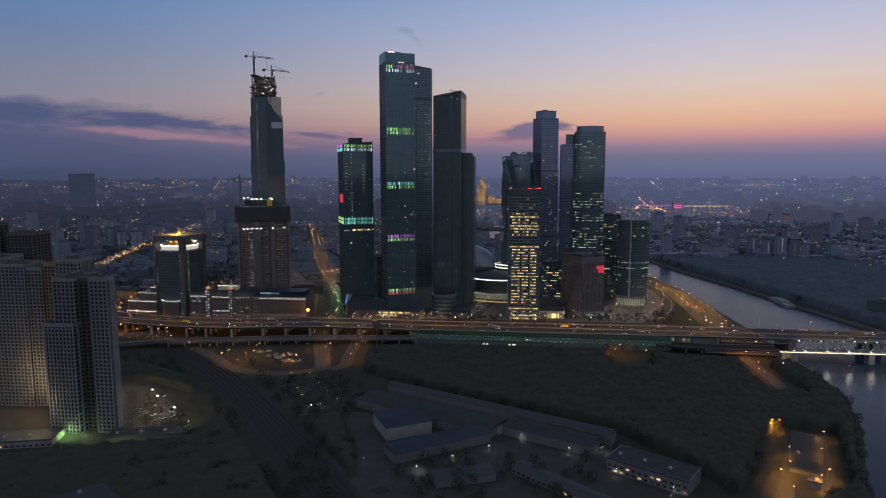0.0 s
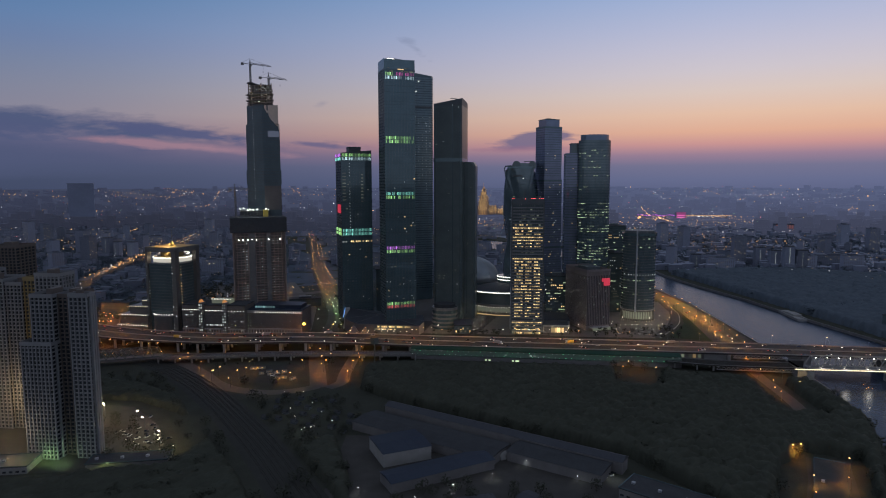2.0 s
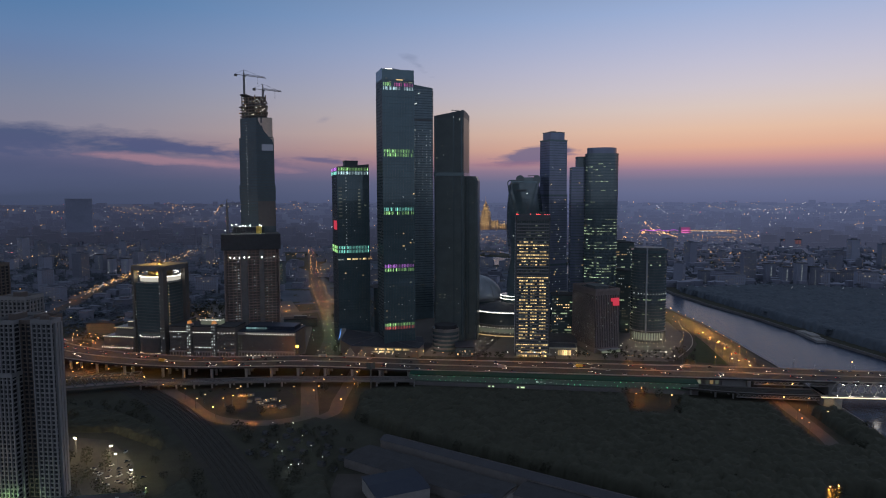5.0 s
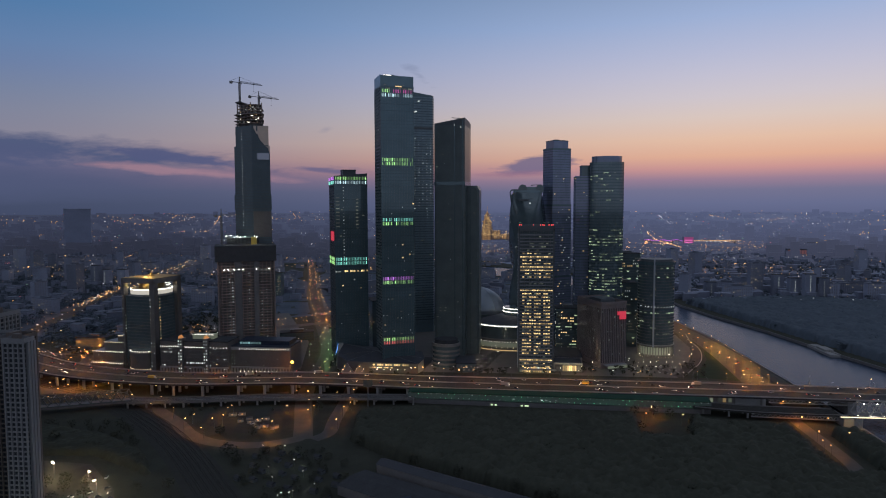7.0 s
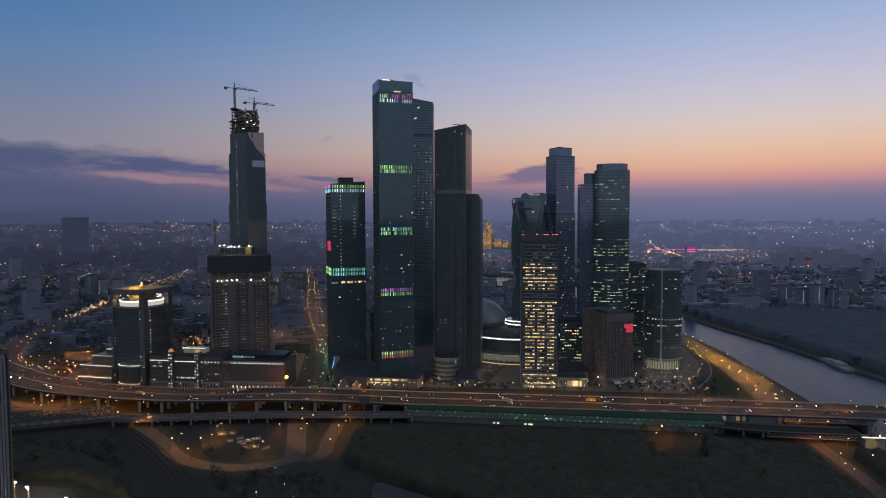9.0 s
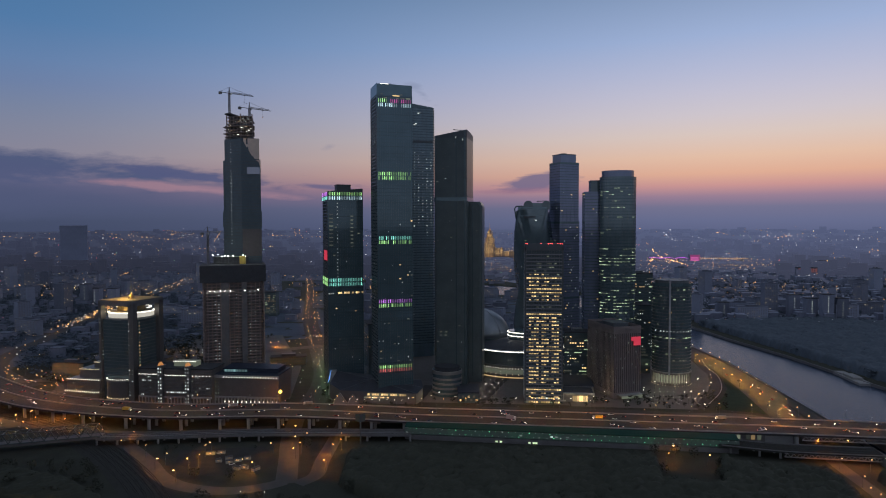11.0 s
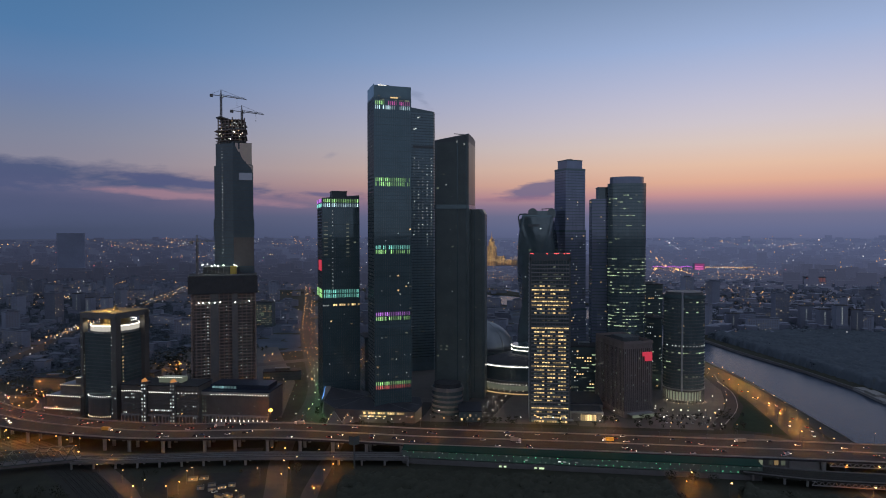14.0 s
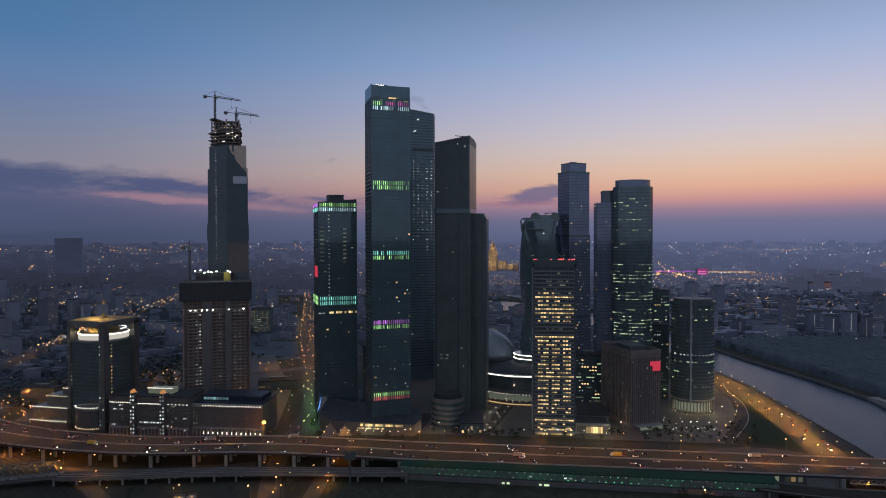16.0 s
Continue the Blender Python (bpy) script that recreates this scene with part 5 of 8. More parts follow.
def ring_building():
    """K: the square tower with an open lit rotunda under a flat roof."""
    t = thing("bank_tower", -434, 816, 0, -10.7, "dark square tower with a floodlit rotunda under its flat roof", "office tower")
    S = 48.6  # local x runs to the corner at 0, so the body lies from -S to 0
    part("glass_wall", Form().box(-S + 5, -5, 1.5, S - 5, 0, 92), GLASS_DARK, t)
    for i in range(23):
        part("floor_band", Form().box(-S + 4.8, -4.8, 1.3, S - 4.8, 4 + i * 4, 4.8 + i * 4), METAL_DARK, t)
    for x, y, w_ in ((-S, 0, 3.5), (-7, 0, 7), (-S, S - 7, 7), (-7, S - 7, 7)):
        part("corner_pier", Form().box(x, x + w_, y, y + 7, 0, 112), STONE_DARK, t)
    part("roof_slab", Form().box(-S, 0, 0, S, 108.5, 114.5), CONCRETE_DARK, t)
    # Part of the roof's golden lamplight is put into its ochre colour.
    part("roof", Form().box(-S + 0.6, -0.6, 0.6, S - 0.6, 114.5, 114.9), OCHRE_PANEL, t)
    cx, cy = -S / 2, S / 2
    part("rotunda_wall", Form().prism(ellipse(cx, cy, 24.0, 24.0, 48), 92, 101.0), WALL_PALE, t)
    part("rotunda_drum", Form().prism(ellipse(cx, cy, 15, 15, 32), 101.0, 108.5), OCHRE_PANEL, t, "golden lit inner drum")
    part("light_ring", ring_form(ellipse(cx, cy, 24.0, 24.0, 48), 0.6, 99.9, 100.9), STRIP_WHITE, t, "bright white ring of light")
    # The strip's wash down the wall, put into a faintly glowing band.
    part("wash_ring", ring_form(ellipse(cx, cy, 24.05, 24.05, 48), 0.3, 94.6, 99.8), WALL_WASH, t, "rotunda foot with the lamp wash as its own glow")
    for a in range(4, 180, 7):
        part("rotunda_lamp", Form().prism(ellipse(cx + 21.5 * math.cos(radians(a)), cy + 21.5 * math.sin(radians(a)), 0.5, 0.5, 6), 104.0, 104.9), STRIP_WHITE, t)
    part("finial", Form().prism(ellipse(cx, cy, 4, 4, 12), 114.9, 118, top=ellipse(cx, cy, 2, 2, 12)).prism(ellipse(cx, cy, 2, 2, 12), 118, 121, top=ellipse(cx, cy, 0.3, 0.3, 12)).box(cx - 0.15, cx + 0.15, cy - 0.15, cy + 0.15, 120, 137), OCHRE_PANEL, t, "golden finial with a mast")
    r = random.Random(131)
    for x in (-S + 1.5, -S + 5.5, -6, -2):
        for i in range(22):
            if r.random() < 0.5:
                part("window_pane", pane_mesh(1.0, 1.2, r.choice((LIT_DIM, LIT_WHITE, LIT_DIM))), None, t, at=pose(x, -0.1, 6 + i * 4.1))
    for i in range(20):
        if r.random() < 0.8:
            part("window_pane", pane_mesh(1.8, 1.4, r.choice((LIT_DIM, LIT_WARM))), None, t, at=pose(0.05, 9.5, 20 + i * 3.8, 0, 0, 90))
    part("porch", Form().prism(ellipse(-24, 2, 15, 7, 24), 0, 23), STONE_DARK, t)
    for a in range(186, 355, 10):
        part("facade_lamp", SPOT, None, t, at=pose(-24 + 15.3 * math.cos(radians(a)), 2 + 7.3 * math.sin(radians(a)), 24.2))
        part("facade_lamp", SPOT_WARM, None, t, at=pose(-24 + 15.3 * math.cos(radians(a)), 2 + 7.3 * math.sin(radians(a)), 2.2))
    part("cornice", ring_form(ellipse(-24, 2, 15, 7, 24), 0.6, 22.2, 23.4), WALL_PALE, t)


def terraces():
    t = thing("terraced_office", -526, 826, 0, -6, "stepped office wing with strings of facade lamps", "office building")
    for z0, z1, i in ((0, 9, 0), (9, 22, 1.0), (22, 33, 7), (33, 40, 14)):
        part("storey", Form().prism([(2 * i, i), (46, i), (46, 40), (2 * i, 40)], z0, z1), FACADE_DARK, t)
        part("cornice", Form().box(2 * i - 0.5, 46.3, i - 0.5, i + 0.6, z1 - 1.2, z1), WALL_PALE, t)
    dots(t, (0.5, -0.6), (45, -0.6), 18, 7.4, SPOT)
    dots(t, (2.5, 0.4), (45, 0.4), 18, 21.6, SPOT)
    dots(t, (15, 6.2), (45, 6.2), 12, 32.2, SPOT_WARM)
    part("light_strip", Form().box(29, 46, 13.1, 13.5, 39.4, 40.0), STRIP_WARM, t, "warm cornice light")
    dots(t, (0.5, 1.0), (0.5, 38), 14, 7.4, SPOT)
    lit_windows(t, ((0, 0), (46, 0)), 1, 20, 3.6, 18, 0.12, [pane_mesh(1.6, 1.5, LIT_DIM)], 141, 2)


def office_row():
    t = thing("office_row", -424, 806, 0, 0, "row of dark glass offices with lit stair towers", "office building")
    part("body", Form().box(0, 86, 3, 34, 0, 40), FACADE_DARK, t)
    part("roof", Form().box(-0.4, 86.4, 2.4, 34.4, 40, 40.8), ROOF_DARK, t)
    for x in (24, 56):
        part("stair_tower", Form().box(x, x + 6, 0, 8, 0, 44), STONE_DARK, t)
        for i in range(11):
            for k in (1.2, 4.0):
                if (i * 7 + int(k)) % 5:
                    part("window_pane", pane_mesh(1.3, 1.6, LIT_WHITE), None, t, at=pose(x + k, -0.1, 3 + i * 3.7))
        part("roof_sign", Form().add([(x + 1, -0.4, 44), (x + 8, -0.4, 45.4), (x + 5, -0.4, 49), (x + 1.5, -0.4, 47), (x + 1, 0.4, 44), (x + 8, 0.4, 45.4), (x + 5, 0.4, 49), (x + 1.5, 0.4, 47)], [(0, 1, 2, 3), (7, 6, 5, 4), (0, 4, 5, 1), (1, 5, 6, 2), (2, 6, 7, 3), (3, 7, 4, 0)]), glow("orange_roof_light", (1.0, 0.4, 0.1), 0.5), t, "orange floodlit roof wedge")
    dots(t, (1, 2.7), (22, 2.7), 10, 33.4, SPOT)
    dots(t, (32, 2.7), (54, 2.7), 12, 32.6, SPOT)
    dots(t, (64, 2.7), (84, 2.7), 6, 32.4, SPOT)
    for i in range(9):
        part("window_pane", pane_mesh(1.7, 1.5, LIT_WHITE), None, t, at=pose(34 + i * 2.4, 2.6, 13.2))
    part("arcade", Form().box(-0.2, 86.2, 1.8, 3.0, 7.6, 9.4), WALL_PALE, t)
    for i in range(23):
        if not (23 < i * 3.8 < 31 or 55 < i * 3.8 < 63):
            part("arcade_pier", Form().box(i * 3.8, i * 3.8 + 1.0, 1.8, 2.9, 0, 7.6), WALL_PALE, t)
    for i in range(9):
        part("floor_band", Form().box(-0.1, 86.1, 2.7, 3.1, 3.5 + i * 4, 4.2 + i * 4), FACADE_DARK, t)
    lit_windows(t, ((0, 3), (86, 3)), 1, 36, 4, 40, 0.06, [pane_mesh(1.6, 1.4, LIT_DIM), pane_mesh(1.4, 1.2, LIT_WHITE)], 151, 2)
    part("roof_hall", Form().box(36, 62, 14, 26, 40.8, 46), LIT_DIM, t, "glowing glass roof hall")
    dots(t, (36, 13.6), (62, 13.6), 14, 46.2, SPOT)
    s = thing("office_row", -338, 815, 0, 0, "dark glass office wing under a long lamp-lit cornice", "office building")
    part("body", Form().box(0, 74, 2, 42, 0, 33), FACADE_DARK, s)
    part("roof", Form().box(0, 74, 2, 42, 33, 34).box(6, 70, 10, 36, 34, 39), ROOF_BLUE, s)
    part("cornice", Form().box(-0.5, 74.5, 0.8, 3, 29.5, 33), WALL_PALE, s)
    dots(s, (11, 0.6), (72, 0.6), 21, 30.4, SPOT)
    dots(s, (12, 0.4), (72, 0.4), 13, 2.0, pane_mesh(0.7, 2.2, STRIP_WHITE))
    for i in range(8):
        part("skylight", Form().box(8 + i * 3.4, 10.6 + i * 3.4, 9.4, 9.8, 35, 37.4), LIT_TEAL, s, "bluish glowing skylight")
    part("arcade", Form().box(-0.2, 74.2, 0.6, 2.2, 7, 9), WALL_PALE, s)
    for i in range(20):
        part("arcade_pier", Form().box(i * 3.8, i * 3.8 + 0.9, 0.6, 2, 0, 7), WALL_PALE, s)
    for x in (1, 4):
        for i in range(7):
            part("window_pane", pane_mesh(1.2, 1.6, LIT_DIM), None, s, at=pose(x, 1.9, 4 + i * 3.7))
    lit_windows(s, ((0, 2), (74, 2)), 9, 28, 4, 30, 0.05, [pane_mesh(1.4, 1.2, LIT_DIM)], 152, 1)


def expo_hall():
    """The round expo building with light rings and a dome."""
    t = thing("expo_hall", 2, 1004, 0, 0, "round glass expo hall ringed with white light bands", "hall")
    part("base", Form().prism(ellipse(0, 0, 56, 40, 48), 0, 16), STONE_DARK, t)
    part("drum", Form().prism(ellipse(0, 0, 52, 36, 48), 16, 36), GLASS_DARK, t)
    part("rim", ring_form(ellipse(0, 0, 54, 38, 48), 2.4, 33.5, 36.5), METAL_LIGHT, t)
    part("light_ring", ring_form(ellipse(0, 0, 55.5, 39.5, 48), 1.6, 34.6, 35.5), STRIP_WHITE, t, "white light ring")
    part("roof", Form().prism(ellipse(0, 0, 52, 36, 48), 36.5, 46, top=ellipse(10, 0, 26, 20, 48)), ROOF_GREY, t)
    part("upper_drum", Form().prism(ellipse(14, 0, 26, 18, 40), 44, 57), GLASS_DARK, t)
    for z in (50.5, 55.2):
        part("light_ring", ring_form(ellipse(14, 0, 26, 18, 40), 0.9, z, z + 0.8), STRIP_WHITE, t, "white light ring")
    for a in range(184, 357, 4):
        part("base_lamp", SPOT, None, t, at=pose(56.4 * math.cos(radians(a)), 40.4 * math.sin(radians(a)), 12.5))
        if a % 8 == 0:
            part("base_lamp", SPOT_WARM, None, t, at=pose(56.4 * math.cos(radians(a)), 40.4 * math.sin(radians(a)), 4.5))
    part("lit_gallery", ring_form(ellipse(0, 0, 56, 40, 48), 0.35, 5.5, 11.5), LIT_DIM, t, "dim lit gallery windows round the base")
    part("light_ring", ring_form(ellipse(0, 0, 56, 40, 48), 0.5, 0.6, 1.6), LIT_WARM, t, "warm light at the foot")
    d = thing("dome", -52, 1052, 0, 0, "large pale glass dome behind the expo hall", "dome")
    rings = []
    for k in range(9):
        a = radians(90 * k / 9)
        rings.append([(x, y, 42 + 38 * math.sin(a)) for x, y in ellipse(0, 0, 44 * math.cos(a), 36 * math.cos(a), 32)])
    part("drum", Form().prism(ellipse(0, 0, 44, 36, 32), 0, 42), GLASS_DARK, d)
    shell = part("shell", Form().tube(rings), DOME_GLASS, d)
    shell.data.polygons.foreach_set("use_smooth", [True] * len(shell.data.polygons))
    for k in range(0, 32, 4):
        f = Form()
        for a, b in zip(rings, rings[1:]):
            f.beam(a[k], b[k], 0.35)
        part("rib", f, METAL_LIGHT, d)


def low_podium():
    """The faceted low mall at the foot of the tallest tower and the striped drum beside it."""
    t = thing("mall_podium", -206, 858, 0, 0, "low faceted dark glass mall with a lit ribbon window", "mall")
    o = [(-10, -6), (8, -24), (94, -22), (99, -6), (94, 12), (-8, 18)]
    top = [17, 14, 12, 15, 19, 26]
    n = len(o)
    part("wall", Form().add([(x, y, 0) for x, y in o] + [(x, y, z) for (x, y), z in zip(o, top)], [(i, (i + 1) % n, n + (i + 1) % n, n + i) for i in range(n)]), STONE_DARK, t)
    mid = (40, -4, 23)
    part("roof", Form().add([(x * 1.01, y * 1.01, z + 0.1) for (x, y), z in zip(o, top)] + [mid], [(i, (i + 1) % n, n) for i in range(n)]), ROOF_GREY, t)
    for i in range(n):
        part("roof_rib", Form().beam((*o[i], top[i] + 0.2), mid, 0.22), METAL_DARK, t)
    for c in range(17):
        part("window_pane", pane_mesh(2.3, 2.2, (LIT_YELLOW, LIT_DIM, LIT_YELLOW, LIT_WARM)[c % 4]), None, t, at=pose(40 + c * 2.6, -23.3, 9.2, 0, 0, 1.3))
        if c < 11:
            part("window_pane", pane_mesh(2.3, 1.3, (LIT_DIM, LIT_YELLOW, LIT_WARM)[c % 3]), None, t, at=pose(36 + c * 2.6, -23.5, 6.3, 0, 0, 1.3))
    dots(t, (10, -24.4), (78, -23), 9, 4.2, SPOT)
    for x, y, w_, z_ in ((2, -34, 16, 12), (18, -31, 13, 10)):
        p = thing("glass_pyramid", -206 + x, 858 + y, 0, 18, "small dark glass pyramid at the mall entrance", "pyramid", "mall pyramids")
        part("face", Form().prism(rect(w_, 8), 0, z_, top=[(w_ * 0.45, 5), (w_ * 0.5, 5), (w_ * 0.5, 6), (w_ * 0.45, 6)]), STONE_DARK, p)
        for c in ((0, 0), (w_, 0)):
            part("edge_bar", Form().beam((*c, 0), (w_ * 0.47, 5.2, z_), 0.2), METAL_DARK, p)
        part("lamp", SPOT_WARM, None, p, at=pose(w_ * 0.7, -0.3, 3))
    q = thing("low_glass_block", -66, 846, 0, 6, "low glass block with a lit corner by the side street", "building")
    part("wall", Form().box(0, 24, 0, 36, 0, 11), GLASS_DARK, q)
    part("roof", Form().box(-0.4, 24.4, -0.4, 36.4, 11, 12), ROOF_GREY, q)
    for c in range(7):
        part("window_pane", pane_mesh(2.0, 2.4, (LIT_WARM, LIT_DIM, LIT_DIM)[c % 3]), None, q, at=pose(3 + c * 3, -0.05, 2 + (c % 2) * 4))
    s = thing("striped_drum", -82, 882, 0, 0, "rounded building with pale and dark floor stripes", "office building")
    e = ellipse(0, 0, 17, 15, 32)
    part("body", Form().prism(e, 0, 30), GLASS_DARK, s)
    for i, z in enumerate((3, 8.5, 14, 19.5, 26)):
        part("floor_stripe", ring_form(e, 0.7, z, z + (2.2 if i < 4 else 4)), CONCRETE_DARK, s)
    part("roof", Form().prism(ellipse(0, 0, 15, 13, 28), 30, 34), ROOF_DARK, s)
    lit_windows(s, (e[22], e[26]), 4, 26, 5.5, 6, 0.2, [pane_mesh(1.5, 1.2, LIT_DIM)], 161, 1)


def mid_office(x, y, w_, d_, z_, turn_, seed, share, label):
    t = thing("office_building", x, y, 0, turn_, label, "office building", "quarter offices")
    o = rect(w_, d_)
    part("wall", Form().prism(o, 0, z_), GLASS_DARK, t)
    part("roof", Form().prism(grown(o, 0.4), z_, z_ + 0.9), ROOF_DARK, t)
    part("plant_room", Form().box(w_ * 0.3, w_ * 0.7, d_ * 0.3, d_ * 0.7, z_ + 0.9, z_ + 4), METAL_DARK, t)
    floors(t, o, 4, z_ - 1, 4, METAL_BAND, joined=True)
    lit_windows(t, (o[0], o[1]), 3, z_ - 2, 4, max(4, int(w_ / 3)), share, [W_GREEN, W_DIM, W_WARM, W_DOT], seed, 3, joined=True)
    return t


ring_building()
terraces()
office_row()
expo_hall()
low_podium()
wedge = thing("glass_wedge", -221, 862, 0, 12, "sharp glass wedge building with a blue lit edge", "building")
part("wall", Form().prism([(0, 0), (9, 2), (9, 40), (4, 40)], 0, 26, top=[(3, 8), (9, 8), (9, 40), (4, 40)]), WALL_PALE, wedge)
part("light_panel", Form().add([(-0.6, 4, 14), (2.6, 38, 17), (3.2, 38, 30), (2.0, 14, 25), (-0.2, 4, 14), (3.0, 38, 17), (3.6, 38, 30), (2.4, 14, 25)], [(0, 1, 2, 3), (7, 6, 5, 4), (0, 4, 5, 1), (1, 5, 6, 2), (2, 6, 7, 3), (3, 7, 4, 0)]), glow("blue_edge_light", (0.15, 0.4, 1.0), 0.8), wedge, "glowing blue slanted panel")
mid_office(62, 960, 34, 30, 62, 0, 201, 0.35, "mid-rise office block with many lit floors")
mid_office(150, 1010, 30, 26, 92, 0, 202, 0.18, "dark mid-rise office block by the quay")
mid_office(-345, 1000, 50, 20, 12, 18, 206, 0.08, "low office block beside the avenue")
mid_office(-520, 930, 60, 18, 24, 0, 209, 0.04, "low dark block behind the bank tower")
mid_office(-600, 900, 44, 16, 22, 0, 210, 0.05, "low dark block beside the viaduct")
mid_office(166, 1090, 36, 30, 128, 10, 203, 0.14, "grey glass tower block behind the quay tower")
mid_office(-192, 950, 40, 40, 70, 24, 204, 0.05, "dark mid-rise block between the towers")
mid_office(520, 880, 46, 30, 24, 35, 208, 0.75, "low building with bright lit floors across the river")
mid_office(-560, 1480, 40, 20, 52, 0, 211, 0.55, "warm lit mid-rise block beyond the avenue")
mid_office(76, 1000, 62, 16, 30, 14, 212, 0.4, "low office wing with lines of lit windows")
mid_office(96, 930, 26, 20, 34, 20, 207, 0.3, "low block with lit windows between the towers")

# ---- the near apartment towers ----
def apartment(x, y, w_, d_, z_, cols, side_cols, panel, label, near=True, fh=3.05, ribs=False):
    """A tower with a pale grid of piers and spandrels over recessed dark windows, on its front and right side."""
    t = thing("apartment_tower", x, y, 0, 0, label, "apartment tower", "apartment towers")
    part("core", Form().box(0.7, w_ - 0.7, 0.7, d_, 0, z_), WINDOW_DARK, t)
    part("back_wall", Form().box(0, w_, d_, d_ + 0.5, 0, z_), panel, t)
    part("left_wall", Form().box(0, 0.7, 0.7, d_, 0, z_), panel, t)
    n = int(z_ / fh)
    if near:
        both = Form().box(0, w_, 0.02, 0.75, 0, 0.85).box(w_ - 0.75, w_ - (0.5 if ribs else 0.02), 0.75, d_, 0, 0.85 if not ribs else 0.4).mesh("spandrel", panel)
        for i in range(n + 1):
            part("spandrel", both, None, t, at=pose(0, 0, i * fh))
    else:
        f = Form()
        for i in range(n + 1):
            f.box(0, w_, 0.02, 0.75, i * fh, i * fh + 0.85).box(w_ - 0.75, w_ - 0.02, 0.75, d_, i * fh, i * fh + 0.85)
        part("spandrel_grid", f, panel, t, kind="stuff")
    pier = Form().box(-0.4, 0.4, -0.3, 0.72, 0, z_).mesh("pier", panel)
    for i in range(cols + 1):
        part("pier", pier, None, t, at=pose(0.55 + (w_ - 1.1) * i / cols, 0, 0))
    spier = Form().box(-0.72, 1.1 if ribs else 0.4, -0.9 if ribs else -0.45, 0.9 if ribs else 0.45, 0, z_).mesh("pier", panel)
    for i in range(1, side_cols + 1):
        part("pier", spier, None, t, at=pose(w_, 0.7 + (d_ - 1.4) * i / side_cols, 0))
    part("parapet", ring_form(rect(w_, d_), 0.25, z_ - 0.5, z_ + 2.4), panel, t)
    part("roof", Form().box(0.3, w_ - 0.3, 0.3, d_ - 0.3, z_, z_ + 0.4), ROOF_DARK, t)
    part("lift_house", Form().box(w_ * 0.3, w_ * 0.6, d_ * 0.35, d_ * 0.7, z_ + 0.4, z_ + 4.5), BROWN_PANEL, t)
    return t


apartment(-346, 436.5, 24, 26, 85, 8, 5, WHITE_PANEL, "pale gridded apartment wing lit from below")
apartment(-340, 441, 17.5, 30, 119, 5, 6, WHITE_PANEL, "tall pale apartment tower with dark windows")
apartment(-322.5, 446, 12, 24, 118.5, 3, 4, BROWN_PANEL, "dark recessed bay between the apartment towers")
apartment(-310.5, 441, 14.5, 8.5, 120, 4, 3, WHITE_PANEL, "tall pale corner apartment tower with ribbed side", ribs=True)
apartment(-432, 488, 32, 24, 122, 9, 5, WHITE_PANEL, "pale gridded apartment tower", False)
apartment(-400, 490, 14, 24, 119, 4, 5, WHITE_PANEL, "slim pale apartment tower with dark windows", False)
apartment(-386, 492, 14, 24, 123, 4, 6, OCHRE_PANEL, "ochre striped apartment tower", False)
apartment(-372, 487, 21, 18, 127, 6, 5, WHITE_PANEL, "wide pale apartment tower with a plain parapet", False)
apartment(-505, 545, 34, 30, 119, 10, 5, WHITE_PANEL, "pale gridded apartment tower further back", False)
apartment(-560, 580, 46, 30, 147, 12, 5, BROWN_PANEL, "tall dark unfinished apartment tower", False)
apartment(-500, 590, 28, 26, 138, 7, 5, BROWN_PANEL, "dark apartment tower with bare top storeys", False)


def low_building(name, x, y, w_, d_, z_, turn_, wall, roof, label, category, pitched=0.0, lit=0.0, seed=1, strip=False):
    t = thing(name, x, y, 0, turn_, label, category, "depot sheds")
    part("wall", Form().box(0, w_, 0, d_, 0, z_), wall, t)
    if pitched:
        vs = [(-0.6, -0.6, z_), (w_ + 0.6, -0.6, z_), (w_ + 0.6, d_ + 0.6, z_), (-0.6, d_ + 0.6, z_), (-0.6, d_ / 2, z_ + pitched), (w_ + 0.6, d_ / 2, z_ + pitched)]
        part("roof", Form().add(vs, [(0, 1, 5, 4), (2, 3, 4, 5), (0, 4, 3), (1, 2, 5), (3, 2, 1, 0)]), roof, t)
        seam = Form()
        for i in range(int(w_ / 6)):
            seam.beam((i * 6 + 3, -0.6, z_ + 0.03), (i * 6 + 3, d_ / 2, z_ + pitched + 0.03), 0.05)
        part("roof_seam", seam, roof, t, kind="stuff")
    else:
        part("roof", Form().box(-0.3, w_ + 0.3, -0.3, d_ + 0.3, z_, z_ + 0.5), roof, t)
        part("roof_edge", ring_form(rect(w_, d_), 0.4, z_ + 0.5, z_ + 1.0), METAL_BAND, t)
        for i in range(max(1, int(w_ / 18))):
            part("roof_vent", Form().box(4 + i * 17, 6 + i * 17, d_ * 0.4, d_ * 0.4 + 2, z_ + 0.5, z_ + 1.8), METAL_LIGHT, t)
    r = random.Random(seed)
    n = int(w_ / 4)
    dark, warm = pane_mesh(2.2, 1.3, WINDOW_DARK), pane_mesh(2.4, 1.3, LIT_WARM)
    for i in range(n if lit or name == "service_block" else 0):
        for z in ([1.2, 4.6] if z_ > 7 else [1.2]):
            part("window_pane", warm if r.random() < lit else dark, None, t, at=pose((i + 0.5) * w_ / n, 0, z))
    return t


low_building("long_shed", -102, 545, 206, 12, 9, -27.3, CONCRETE_DARK, ROOF_GREY, "very long shed with a grey metal roof", "shed", 2.5, seed=5)
low_building("workshop", -123, 512, 128, 30, 7, -27.3, CONCRETE_DARK, ROOF_DARK, "long dark workshop roof beside the shed", "workshop", 1.5, seed=6)
